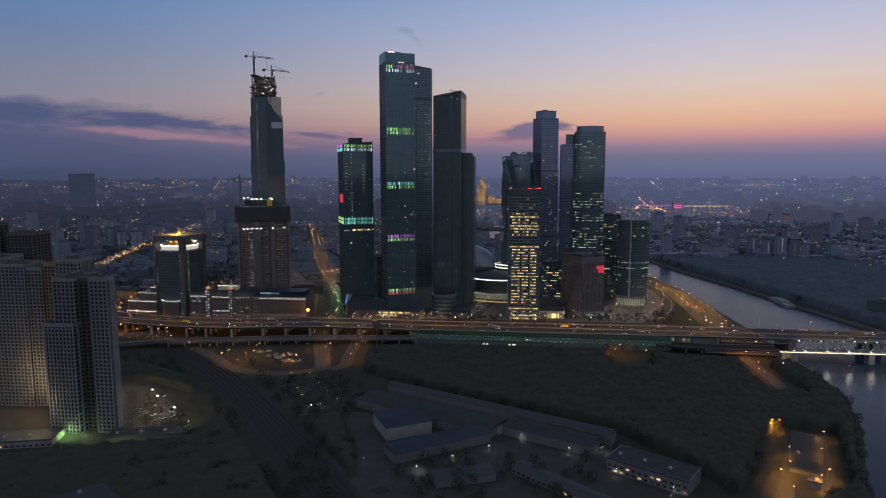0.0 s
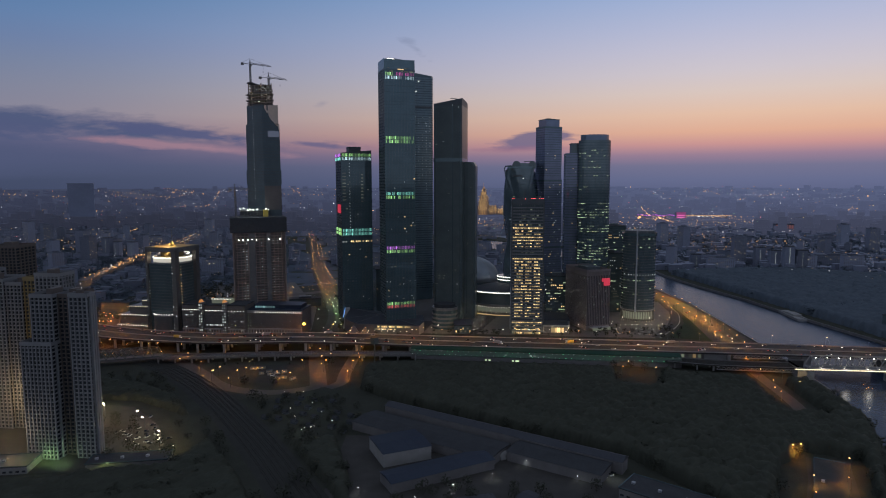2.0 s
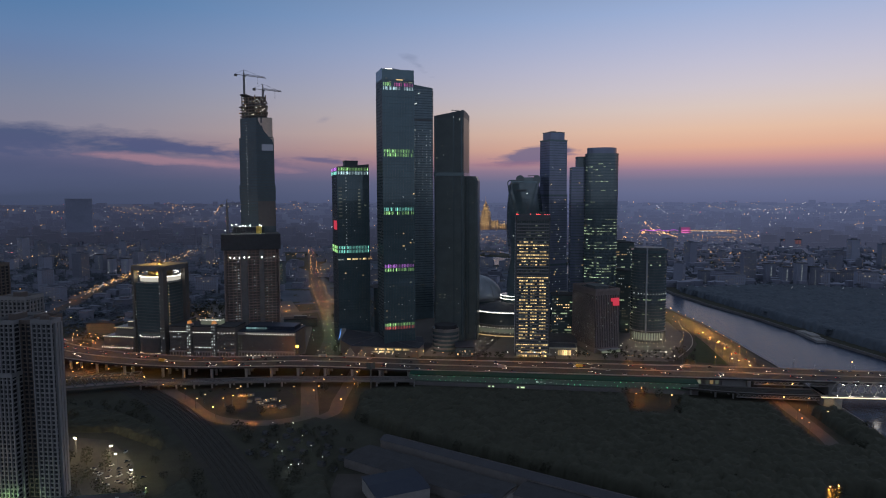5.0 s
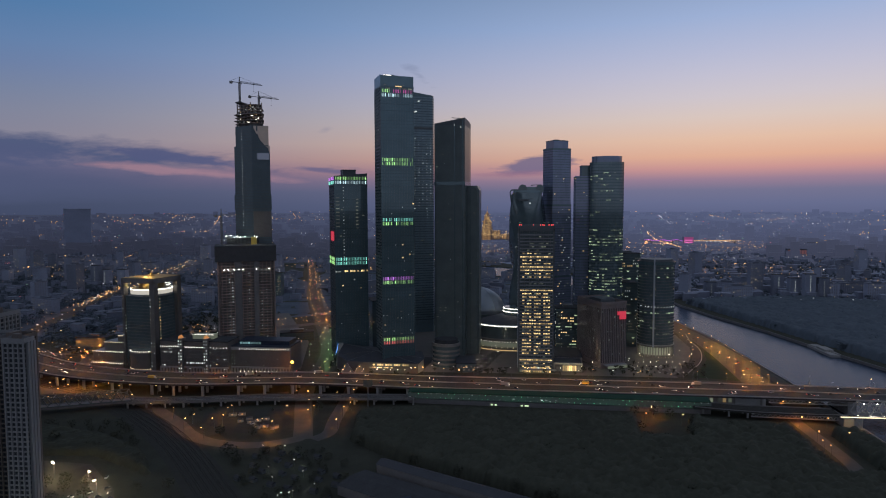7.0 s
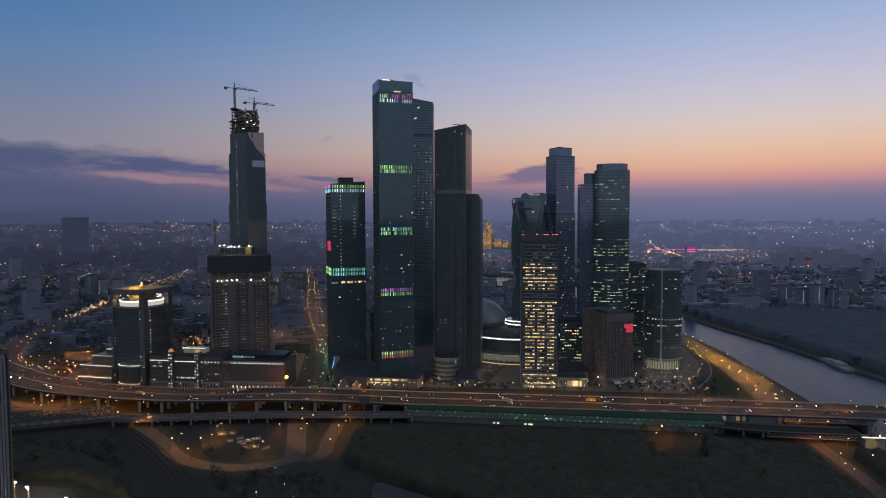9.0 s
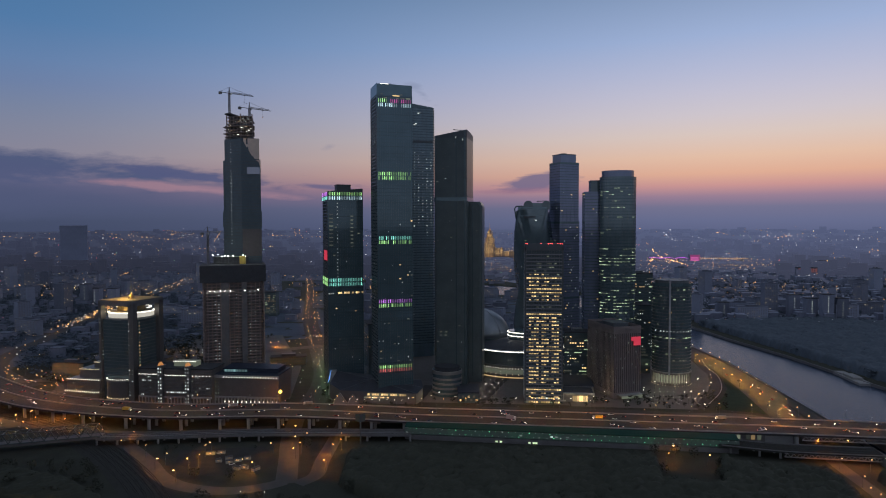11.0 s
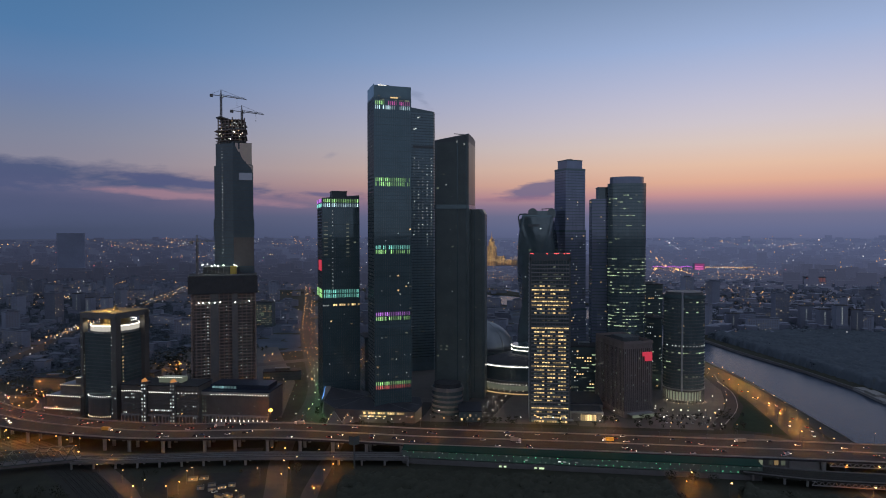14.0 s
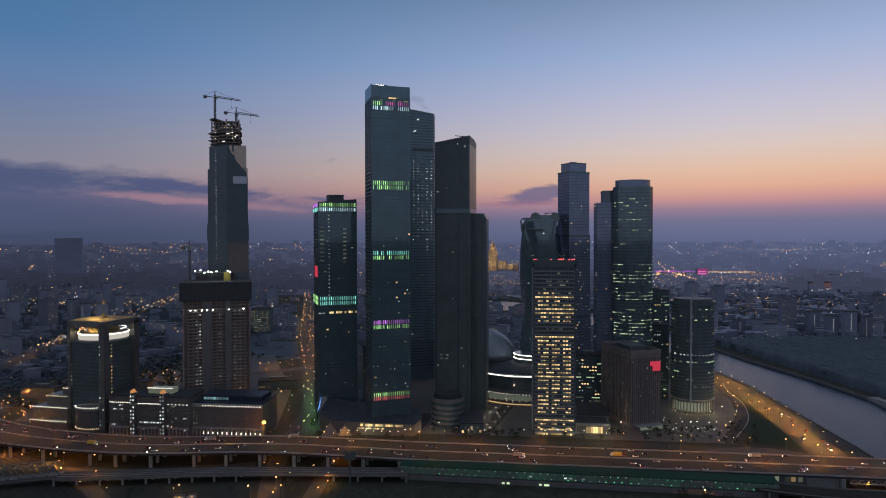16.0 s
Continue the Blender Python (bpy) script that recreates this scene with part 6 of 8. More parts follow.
low_building("workshop", 2, 466, 70, 26, 7, -27.3, CONCRETE_DARK, ROOF_DARK, "dark roofed workshop with wall lamps", "workshop", 1.5, seed=7)
low_building("warehouse", -84.5, 446, 36.5, 34, 10, 29, WALL_PALE, ROOF_BLUE, "square pale warehouse with a blue roof", "warehouse", 1.2, seed=8)
low_building("office_shed", 72, 413, 54, 24, 9, -34, CONCRETE_DARK, ROOF_DARK, "flat-roofed depot office with a few lit windows", "office shed", 0, 0.22, seed=9)
low_building("blue_shed", -72, 409, 78, 20, 7, 33, CONCRETE_DARK, ROOF_BLUE, "blue metal roofed depot shed", "shed", 1.6, seed=10)
low_building("low_shed", 8, 404, 70, 12, 5, -41, CONCRETE_DARK, ROOF_GREY, "narrow grey depot shed", "shed", 1.0, 0.12, seed=11)
low_building("low_shed", -40, 378, 40, 16, 5, 20, CONCRETE_DARK, ROOF_GREY, "small dark depot shed", "shed", 1.0, 0, seed=12)
low_building("service_block", -262, 330, 30, 26, 9, -40, WALL_PALE, ROOF_GREY, "flat-roofed service block in the dark", "service block", 0, 0, seed=13)
low_building("car_park", -290, 420, 54, 16, 5, 15, CONCRETE_DARK, ROOF_DARK, "long dark car park roof beside the towers", "car park", 0, 0, seed=14)
low_building("service_block", -385, 400, 58, 22, 5, 14, WALL_PALE, ROOF_GREY, "low pale service building beside the apartments", "service block", 0, 0.1, seed=15)
low_building("kiosk", 196, 402, 8, 7, 4, -28, WALL_PALE, ROOF_GREY, "small pale building on the lit lot", "kiosk", 0, 0, seed=16)
low_building("car_wash", 194, 423, 19, 68, 2.6, -24.6, CONCRETE_DARK, ASPHALT_OLD, "flat concrete roofed building on the lit lot", "workshop", 0, 0, seed=17)

# translucent tunnel between the workshops
gate = thing("canopy_tunnel", -4, 468, 0, 33, "pale glowing arched canopy between workshops", "canopy")
arch = [[(x, 3.5 * math.cos(radians(a)), 5 * math.sin(radians(a))) for a in range(0, 181, 18)] for x in (0, 8, 16, 24, 30)]
part("vault", Form().tube(arch, closed=False), WALL_PALE, gate)
for i in range(4):
    part("tunnel_lamp", Form().box(4 + i * 7, 5 + i * 7, -0.3, 0.3, 4.0, 4.3), STRIP_WHITE, gate)


# ---- station, bridges ----
def station():
    t = thing("rail_station", -106, 722, 0, -1.6, "long green-tinted covered rail station lit by small lamps", "station")
    L = 298
    part("platform", Form().box(0, L, 0, 12, 0, 4.5), CONCRETE_DARK, t)
    for i in range(38):
        x = i * L / 37
        part("frame_rib", Form().box(x - 0.2, x + 0.2, -0.3, 0.1, 4.5, 11.2).box(x - 0.2, x + 0.2, -0.3, 12, 11.2, 11.7), METAL_DARK, t)
    for i in range(37):
        x = i * L / 37
        part("canopy_panel", Form().box(x + 0.25, x + L / 37 - 0.25, -0.05, 0.1, 5.2, 11.0), GREEN_PANEL, t)
    part("roof", Form().add([(0, -0.6, 11.7), (L, -0.6, 11.7), (L, 12, 13.2), (0, 12, 13.2), (0, -0.6, 12.0), (L, -0.6, 12.0), (L, 12, 13.5), (0, 12, 13.5)], [(3, 2, 1, 0), (4, 5, 6, 7), (0, 1, 5, 4), (1, 2, 6, 5), (2, 3, 7, 6), (3, 0, 4, 7)]), GREEN_SHEET, t)
    r = random.Random(171)
    green, white = pane_mesh(0.6, 0.4, glow("green_station_lamp", (0.22, 1.0, 0.5), 1.9, 0.8)), pane_mesh(0.7, 0.5, LIT_WHITE)
    for i in range(96):
        part("station_lamp", green if r.random() < 0.55 else white, None, t, at=pose(2 + i * 3.08 + r.uniform(-0.6, 0.6), -0.3, (10.4 if i % 2 else 6.4) + r.uniform(-0.2, 0.2)))
    for x in (108, 136, 140, 150):
        part("display", pane_mesh(2.4, 1.0, LIT_WHITE), None, t, at=pose(x * 1.0, -0.4, 7.5))
    for i in range(30):
        part("column", Form().box(6 + i * 9.8, 6.9 + i * 9.8, 0.4, 1.3, 0, 4.5), CONCRETE, t)
    for x in (86, 90, 116, 120, 122):
        part("window_pane", pane_mesh(2.2, 1.5, LIT_GREENISH), None, t, at=pose(x, -0.2, 0.8))


def truss(x, y, z, length, tall, bays, turn_, label, lit):
    t = thing("rail_bridge", x, y, z, turn_, label, "bridge", "rail bridges")
    mat_ = WALL_PALE if lit else METAL_DARK
    part("deck", Form().box(0, length, 0, 11, -2.2, 0), CONCRETE_DARK, t)
    for yy in (0, 11):
        part("top_chord", Form().beam((length / bays / 2, yy, tall), (length - length / bays / 2, yy, tall), 0.35), mat_, t)
        part("bottom_chord", Form().beam((0, yy, 0.2), (length, yy, 0.2), 0.4), mat_, t)
        for i in range(bays):
            a, m, b = i * length / bays, (i + 0.5) * length / bays, (i + 1) * length / bays
            part("diagonal", Form().beam((a, yy, 0.3), (m, yy, tall), 0.34), mat_, t)
            part("diagonal", Form().beam((m, yy, tall), (b, yy, 0.3), 0.34), mat_, t)
    for i in range(bays):
        m = (i + 0.5) * length / bays
        part("cross_beam", Form().beam((m, 0, tall), (m, 11, tall), 0.25), mat_, t)
        if lit:
            part("bridge_lamp", Form().box(m - 0.35, m + 0.35, -0.5, 0.2, tall + 0.4, tall + 0.9), LAMP_WHITE, t)
            part("bridge_lamp", Form().box(m - 5.3, m - 4.9, -0.9, -0.5, 0.6, 0.9), LAMP_WHITE, t)
    if lit:
        part("deck_light", Form().box(-14, length, -0.5, -0.2, -1.5, -0.7), STRIP_WARM, t, "continuous warm deck light")
        for xx in (0, 78, 156):
            part("pier", Form().box(xx, xx + 6, 1, 10, -16, -2.2), CONCRETE, t)
    return t


station()
truss(312, 689, 10.2, 190, 11, 17, 0, "white steel rail truss bridge lit from below", True)
truss(-486, 640, 6.5, 112, 9, 12, 23, "dark steel rail truss bridge in the shade", False)
east_line = smooth([(176, 720, 8.0), (200, 714, 8.0), (228, 709, 8.0), (262, 707, 8.0), (302, 705, 8.4)])
east = tagged(new("rail_viaduct_east", ribbon(east_line, 20, thick=1.2).mesh("rail_viaduct_east", GRAVEL)), "dark rail deck between the station and the river bridge", "viaduct", kind="structure")
for off in (-6.2, -4.7, -0.8, 0.7, 4.6, 6.1):
    part("rail", ribbon([(x, y + off, z + 0.25) for x, y, z in east_line], 0.18, thick=0.2), RUST, east)
for off in (-9.8, 9.8):
    part("parapet", ribbon([(x, y + off, z + 0.9) for x, y, z in east_line], 0.3, thick=1.0), CONCRETE_DARK, east)
for x, y in ((184, 718), (206, 712.5), (222, 709.5)):
    for off in (-6.5, 6.5):
        part("column", post, CONCRETE, east, at=pose(x, y + off, 1.4))


def under_truss(parent, pts, z0, z1, bays, mat_):
    """A lattice girder hanging under a deck along two points."""
    (ax, ay), (bx, by) = pts
    at = lambda s_, z: (ax + (bx - ax) * s_, ay + (by - ay) * s_, z)
    part("bottom_chord", Form().beam(at(0, z0), at(1, z0), 0.35), mat_, parent)
    part("top_chord", Form().beam(at(0, z1), at(1, z1), 0.35), mat_, parent)
    for i in range(bays):
        part("diagonal", Form().beam(at(i / bays, z0), at((i + 0.5) / bays, z1), 0.26), mat_, parent)
        part("diagonal", Form().beam(at((i + 0.5) / bays, z1), at((i + 1) / bays, z0), 0.26), mat_, parent)


under_truss(east, ((224, 699.6), (300, 695.6)), 3.6, 6.9, 16, CONCRETE)
under_truss(east, ((224, 719.0), (300, 714.6)), 3.6, 6.9, 16, CONCRETE)
under_truss(deck, ((252, deck_y(252) + 1), (334, deck_y(334) + 1)), 7.9, 11.2, 14, CONCRETE)
# lit passage in the ring road's fill beside the station
part("passage_wall", Form().box(222, 246, 735.4, 735.9, 0, 10.8), CONCRETE, deck)
for x, w_, m_ in ((199, 3.0, LIT_DIM), (207, 3.4, LIT_DIM), (211.5, 3.4, LIT_WARM), (217, 3.4, LIT_DIM)):
    part("passage_window", pane_mesh(w_, 4.0, m_), None, deck, at=pose(x, 735.8, 5.6))
part("passage_column", Form().prism(ellipse(248, 733.5, 2.0, 2.0, 12), 0, 11.2), WALL_PALE, deck)
ab = thing("bridge_abutment", 300, 687, 0, 0, "floodlit concrete abutment of the rail bridge", "abutment")
part("block", Form().box(0, 9, 0, 13, 0, 8.0), CONCRETE_DARK, ab)
part("wing_wall", Form().add([(9, 0, 0), (14, -5, 0), (14, -5, 1.5), (9, 0, 7.0), (9, 1, 0), (14, -4, 0), (14, -4, 1.5), (9, 1, 7.0)], [(0, 1, 2, 3), (7, 6, 5, 4), (0, 4, 5, 1), (1, 5, 6, 2), (2, 6, 7, 3), (3, 7, 4, 0)]), CONCRETE, ab)
sign = thing("billboard", -144.5, 706, 0, 10, "tall dark roadside billboard on a mast", "billboard")
part("mast", Form().prism(ellipse(0, 0, 0.7, 0.7, 10), 0, 22), METAL_DARK, sign)
part("panel", Form().prism([(-4.5, -0.4), (0, -3.4), (0.3, -3), (-4.2, 0)], 21, 28).prism([(0, -3.4), (4.5, -0.4), (4.2, 0), (-0.3, -3)], 21, 28), METAL_BAND, sign)
pier_ = thing("mooring_pier", 436, 1010, -3, 0, "low pale mooring pontoon by the far bank", "pier")
part("pontoon", Form().box(-6, 10, -30, 40, 0, 3.2), CONCRETE, pier_)
part("cabin", Form().box(-4, 8, -10, 14, 3.2, 6), WALL_PALE, pier_)
# stone quay walls
for nm, line, off in (("quay_wall_west", [p for p in RIVER_W if 640 <= p[1] <= 1480], 1), ("quay_wall_east", [p for p in RIVER_E if 660 <= p[1] <= 1560], -1)):
    tagged(new(nm, ribbon([(x - 1.5 * off, y, 0.9) for x, y in line], 1.4, thick=5.0).mesh(nm, CONCRETE_DARK)), "stone quay wall along the river", "quay", kind="structure")
# cabins and tents of the works yard
for i, (x, y, a, w_) in enumerate(((-272, 664, 10, 7), (-263, 667, 12, 6), (-236, 636, -20, 7), (-229, 638, -15, 6), (-216, 632, 60, 7), (-240, 650, 30, 6), (-246, 646, 20, 6), (-250, 654, 25, 6), (-256, 648, 15, 5), (-234, 656, 10, 5))):
    t = thing("site_cabin", x, y, 0, a, "small pale site cabin under orange lamps", "cabin", "site cabins")
    part("wall", Form().box(0, w_, 0, 2.6, 0, 2.6), WALL_PALE, t)
    part("roof", Form().box(-0.2, w_ + 0.2, -0.2, 2.8, 2.6, 2.85), ROOF_GREY, t)
    part("window_pane", pane_mesh(1.4, 0.9, LIT_WARM), None, t, at=pose(w_ / 2, 0, 1.2))

# ---- street lamps and the light they give ----
def lamp_kind(tall, arm, head_mat, label, head=0.3):
    t = thing("street_lamp", 0, 0, 0, 0, label, "street lamp", "street lamps")
    part("pole", Form().prism(ellipse(0, 0, 0.16, 0.16, 6), 0, tall, top=ellipse(0, 0, 0.09, 0.09, 6)).beam((0, 0, tall), (arm, 0, tall + 0.4), 0.07), STEEL, t)
    part("lamp_head", Form().box(arm - head, arm + head, -min(head, 0.3), min(head, 0.3), tall + 0.2, tall + 0.5), head_mat, t)
    return t


SODIUM = lamp_kind(9.5, 1.8, LAMP_SODIUM, "steel street lamp with an orange sodium head", 0.42)
WHITE = lamp_kind(8.0, 1.2, LAMP_WHITE, "steel street lamp with a white head")
FLOOD = lamp_kind(12.0, 1.2, LAMP_YARD, "tall yard floodlight with a glaring white head", 0.8)
PATH = lamp_kind(4.5, 0.5, LAMP_WHITE, "small path lamp with a white head", 0.16)
PATH.matrix_basis = pose(-228, 415, 0)
FLOOD.matrix_basis = pose(-304, 505, 0)
SODIUM.matrix_basis, WHITE.matrix_basis = pose(-232, 845, 0), pose(-70, 842, 0)
HOODED = lamp_kind(10.5, 2.2, METAL_DARK, "tall steel road lamp with a hooded orange head", 0.6)
part("glow_pane", Form().box(1.7, 2.7, -0.24, 0.24, 10.66, 10.7), LAMP_SODIUM, HOODED, "downward orange light")
HOODED.matrix_basis = pose(*deck_at(-660, DECK_W / 2), DECK_Z + 0.9, 0, 0, 90)
light_data = {}


def light(x, y, z, power, colour, size=0.5, cone=0):
    """A bare lamp, or one with a hood that throws its light down within a cone."""
    key = (power, colour, size, cone)
    if key not in light_data:
        d = bpy.data.lights.new("street_light", "SPOT" if cone else "POINT")
        d.energy, d.color, d.shadow_soft_size = power, colour, size
        if cone:
            d.spot_size, d.spot_blend = radians(cone), 0.8
        light_data[key] = d
    ob = new("street_light", light_data[key])
    ob.location = (x, y, z)


ORANGE, WARM, COOL = (1.0, 0.305, 0.042), (1.0, 0.76, 0.48), (0.85, 0.95, 1.0)


def lamp(x, y, z=0.0, kind=None, turn_=0.0, power=0.0, colour=None, reach=0.6, cone=146):
    kind = kind or SODIUM
    copy_thing(kind, pose(x, y, z, 0, 0, turn_))
    if power:
        a = radians(turn_)
        tall = 9.0 if kind is SODIUM else 10.2 if kind is HOODED else 7.6
        arm = 1.8 if kind is SODIUM else 2.2 if kind is HOODED else 1.2
        light(x + arm * math.cos(a), y + arm * math.sin(a), z + tall - reach, power, colour or (ORANGE if kind is SODIUM else COOL), cone=cone)


GARDEN_LAMPS = [(-206, 584), (-188, 585), (-170, 557), (-185, 542), (-175, 525), (-156, 538), (-141, 518), (-160, 502), (-153, 505), (-92, 519), (-110, 536)]
# ring road: hooded lamps added on the median to light the deck, and far-edge lamps
for i, x in enumerate(range(-640, 520, 40)):
    lamp(*deck_at(x, DECK_W / 2), DECK_Z + 0.9, kind=HOODED, turn_=90 if i % 2 else -90, power=11000, colour=ORANGE, reach=0.2, cone=164)
for i, x in enumerate(range(-620, 520, 58)):
    lamp(*deck_at(x, DECK_W - 1.5), DECK_Z + 1.1, kind=SODIUM if i % 4 == 1 else HOODED, turn_=-90, power=7000, colour=ORANGE, reach=0.2, cone=165)
# embankment road
AMBER = (1.0, 0.41, 0.06)


def bank_x(y, off):
    return 287 + off - max(0.0, y - 1030) * 0.12 - max(0.0, 900 - y) * 0.07


for i in range(14):
    y = 788 + i * 31
    lamp(bank_x(y, -15), y, 0, turn_=0)
    lamp(bank_x(y, 11), y + 12, 0, turn_=180)
    light(bank_x(y, -6), y, 11, 58000, AMBER, 0.5, 116)
    light(bank_x(y, 7), y + 14, 11, 58000, AMBER, 0.5, 116)
for i, (x, y) in enumerate(SERVICE[2:34:3]):
    lamp(x - 7, y, 0, kind=SODIUM if i % 2 else WHITE, turn_=0, power=6500 if i % 2 else 500)
lamp(214, 834, 0, turn_=90, power=6500)
lamp(246, 832, 0, turn_=90, power=9000)
lamp(182, 822, 0, turn_=90, power=7000)
# cross street and the lot beside the avenue
for i in range(8):
    x, y = -530 + i * 29, 1052 + i * 14 + max(0, i - 3) * 8
    lamp(x, y, 0, turn_=120, power=60000, cone=150)
for x, y in ((-292, 905), (-300, 940), (-310, 985), (-284, 1000), (-305, 870)):
    lamp(x, y, 0, kind=WHITE, turn_=rng.uniform(0, 360), power=500)
# avenue between the towers


def stations(line, gap):
    """Evenly spaced places along a line."""
    res, left_ = [], 0.0
    for (ax, ay), (bx, by) in zip(line, line[1:]):
        L = math.hypot(bx - ax, by - ay)
        while left_ < L:
            s_ = left_ / L
            res.append((ax + (bx - ax) * s_, ay + (by - ay) * s_))
            left_ += gap
        left_ -= L
    return res


for i, (x, y) in enumerate(stations(street, 46)):
    if 970 < y < 2100:
        lamp(x - 12, y, 0, turn_=0, power=14000 if i % 2 else 0, cone=150)
        lamp(x + 12, y + 20, 0, turn_=180, power=0 if i % 2 else 14000, cone=150)
for x, y in ((-300, 1087), (-299, 1070), (-285, 1041), (-278, 1006), (-272, 1007), (-269, 979), (-263, 979), (-260, 956), (-249, 918), (-235, 888), (-224, 852), (-236, 866)):
    lamp(x + 4, y, 0, kind=WHITE, turn_=180, power=6000, colour=(0.30, 1.0, 0.36), cone=160)
# traffic and lamps on the side road by the offices
for x, y, p in ((-620, 862, 6000), (-600, 878, 0), (-574, 884, 6000), (-640, 850, 0), (-560, 868, 0), (-545, 836, 5000), (-610, 840, 5000)):
    lamp(x, y, 0, turn_=rng.uniform(0, 360), power=p, cone=0)
for i, (x, y) in enumerate(stations(LEFT, 38)):
    if y < 1700:
        light(x + (8 if i % 2 else -8), y, 9, 11000, ORANGE, 0.5, 150)
for x, y, p in ((-612, 885, 16000), (-632, 880, 0), (-651, 916, 0), (-604, 916, 16000), (-594, 902, 0), (-671, 907, 0), (-757, 1030, 0), (-871, 1141, 20000), (-833, 1152, 0), (-804, 1020, 20000), (-700, 1000, 0)):
    lamp(x, y, 0, turn_=45, power=p, cone=150)
for x, y in ((-560, 940), (-500, 900), (-585, 1010), (-520, 1000), (-470, 960), (-420, 1010), (-320, 1030), (-300, 960), (-292, 900), (-345, 900), (-360, 970)):
    lamp(x, y, 0, turn_=x * 7 % 360, power=14000, cone=0)
# side street towards the hall
for i in range(7):
    lamp(-54 + i * 5.4, 838 + i * 21, 0, kind=WHITE, turn_=0, power=260 if i % 2 else 0)
    lamp(-34 + i * 4.6, 846 + i * 20, 0, kind=WHITE, turn_=180)
for x, y, p in ((-590, 890, 9000), (-640, 878, 7000), (-556, 848, 5000), (-446, 717, 3000), (-402, 706, 3000), (-480, 704, 7000), (-530, 718, 8000), (-580, 730, 8000), (-500, 740, 6000)):
    lamp(x, y, 0, turn_=90, power=p)
for x, y in ((-182, 828), (-114, 829), (-56, 833), (-198, 812), (20, 838), (96, 838), (150, 836)):
    lamp(x, y, 0, turn_=-90, power=6000)
for x, y in ((-196, 838), (-160, 828), (-128, 838), (-96, 842), (-88, 858), (-40, 856), (-28, 900), (0, 842), (58, 846), (84, 856), (100, 880), (150, 900), (168, 930), (205, 930), (226, 950)):
    lamp(x, y, 0, kind=WHITE, turn_=rng.uniform(0, 360), power=2600, colour=WARM, cone=0)
# frontage road and forecourts
for i, x in enumerate(range(-560, 230, 40)):
    lamp(x, 828 + (i % 3) * 2 + (10 if x < -240 or x > -60 else 0), 0, kind=WHITE if i % 3 else SODIUM, turn_=-90, power=3500 if i % 2 == 0 else 0, colour=WARM if i % 3 else ORANGE)
for i, x in enumerate(range(-600, -240, 45)):
    lamp(x, 822, 0, turn_=90, power=16000, cone=0)
# loop road, ramps and the works yard under the viaduct
for i in range(9):  # under the viaduct
    light(*deck_at(-600 + i * 62, 22), 9.5, 1300, ORANGE)
for x, y, p in ((-355, 690, 900), (-297, 626, 500), (-268, 606, 400), (-210, 722, 800), (-200, 690, 800), (-191, 663, 700), (-167, 731, 800), (-164, 704, 1500), (-162, 673, 700), (-158, 640, 600), (-420, 722, 1600), (-480, 738, 1600), (-560, 742, 1600)):
    lamp(x, y, 0, turn_=rng.uniform(0, 360), power=9.0 * p, cone=155)
for x, y in ((-269, 668), (-271, 660), (-226, 635)):
    lamp(x, y, 0, turn_=rng.uniform(0, 360), power=14000, colour=(1.0, 0.38, 0.06))
for x, y in ((-271, 632), (-266, 638), (-215, 673), (-213, 628), (-231, 632)):
    lamp(x, y, 0, turn_=rng.uniform(0, 360), power=6500, colour=(1.0, 0.36, 0.055))
for line, gap, power in ((LOOP, 26, 7500), (WEST, 30, 10000), ([(-214, 714), (-197, 662), (-184, 625)], 22, 6000), ([(-171, 712), (-167, 662), (-164, 632)], 22, 6000), ([(-540, 704), (-500, 726), (-470, 752)], 26, 4500)):
    for x, y in stations(line, gap):
        light(x + 1, y, 9.5, power, ORANGE, 0.3, 112)
for x, y in ((-590, 752), (-550, 728), (-515, 738), (-480, 735), (-445, 726), (-405, 718), (-365, 708)):
    light(x, y, 9.0, 9000, ORANGE, 0.4, 160)
for x, y in ((-352, 668), (-323, 655), (-296, 640), (-195, 700), (-190, 675), (-158, 690), (-181, 719), (-222, 722), (-390, 692), (-498, 740), (-505, 728), (-478, 722), (-440, 732), (-412, 726), (-381, 727)):
    lamp(x, y, 0, turn_=rng.uniform(0, 360))
# yard of the apartment towers: floodlights
light(-303, 505, 10.5, 6000, (1.0, 0.80, 0.5))
for x, y, p in ((-341, 519, 5000), (-289, 492, 6000), (-261, 466, 6500), (-340, 517, 5000), (-357, 525, 2500)):
    lamp(x, y, 0, kind=FLOOD, turn_=rng.uniform(0, 360), power=1.3 * p, colour=(1.0, 0.78, 0.46), reach=-2.0, cone=0)
for x, y, p in ((-315, 393, 1800), (-296, 393, 1200), (-360, 410, 1500), (-280, 462, 900)):
    lamp(x, y, 0, kind=PATH, turn_=rng.uniform(0, 360), power=1.2 * p, colour=(1.0, 0.85, 0.6), reach=3.4)
for x, y in ((-266, 392), (-264, 387), (-262, 382), (-260, 374), (-236, 407), (-230, 392), (-225, 374)):
    lamp(x, y, 0, kind=PATH, turn_=rng.uniform(0, 360), power=60, reach=3.6)
lamp(-243, 450, 0, kind=WHITE, turn_=0, power=900, colour=(0.6, 1.0, 0.35))
# Bare lights without posts, added for the green and warm wash on facades and shrubs.
light(-329, 432, 3.5, 2200, (0.55, 1.0, 0.36))
light(-316, 433, 2.5, 2000, (0.6, 0.9, 0.5))
light(-352, 425, 24, 7000, (1.0, 0.78, 0.5))
light(-300, 452, 12, 4500, (0.85, 0.9, 1.0))
light(-385, 468, 28, 26000, (1.0, 0.70, 0.34))
for x, y in ((-276, 416), (-252, 422)):
    light(x, y, 3.0, 1200, (0.75, 1.0, 0.30))
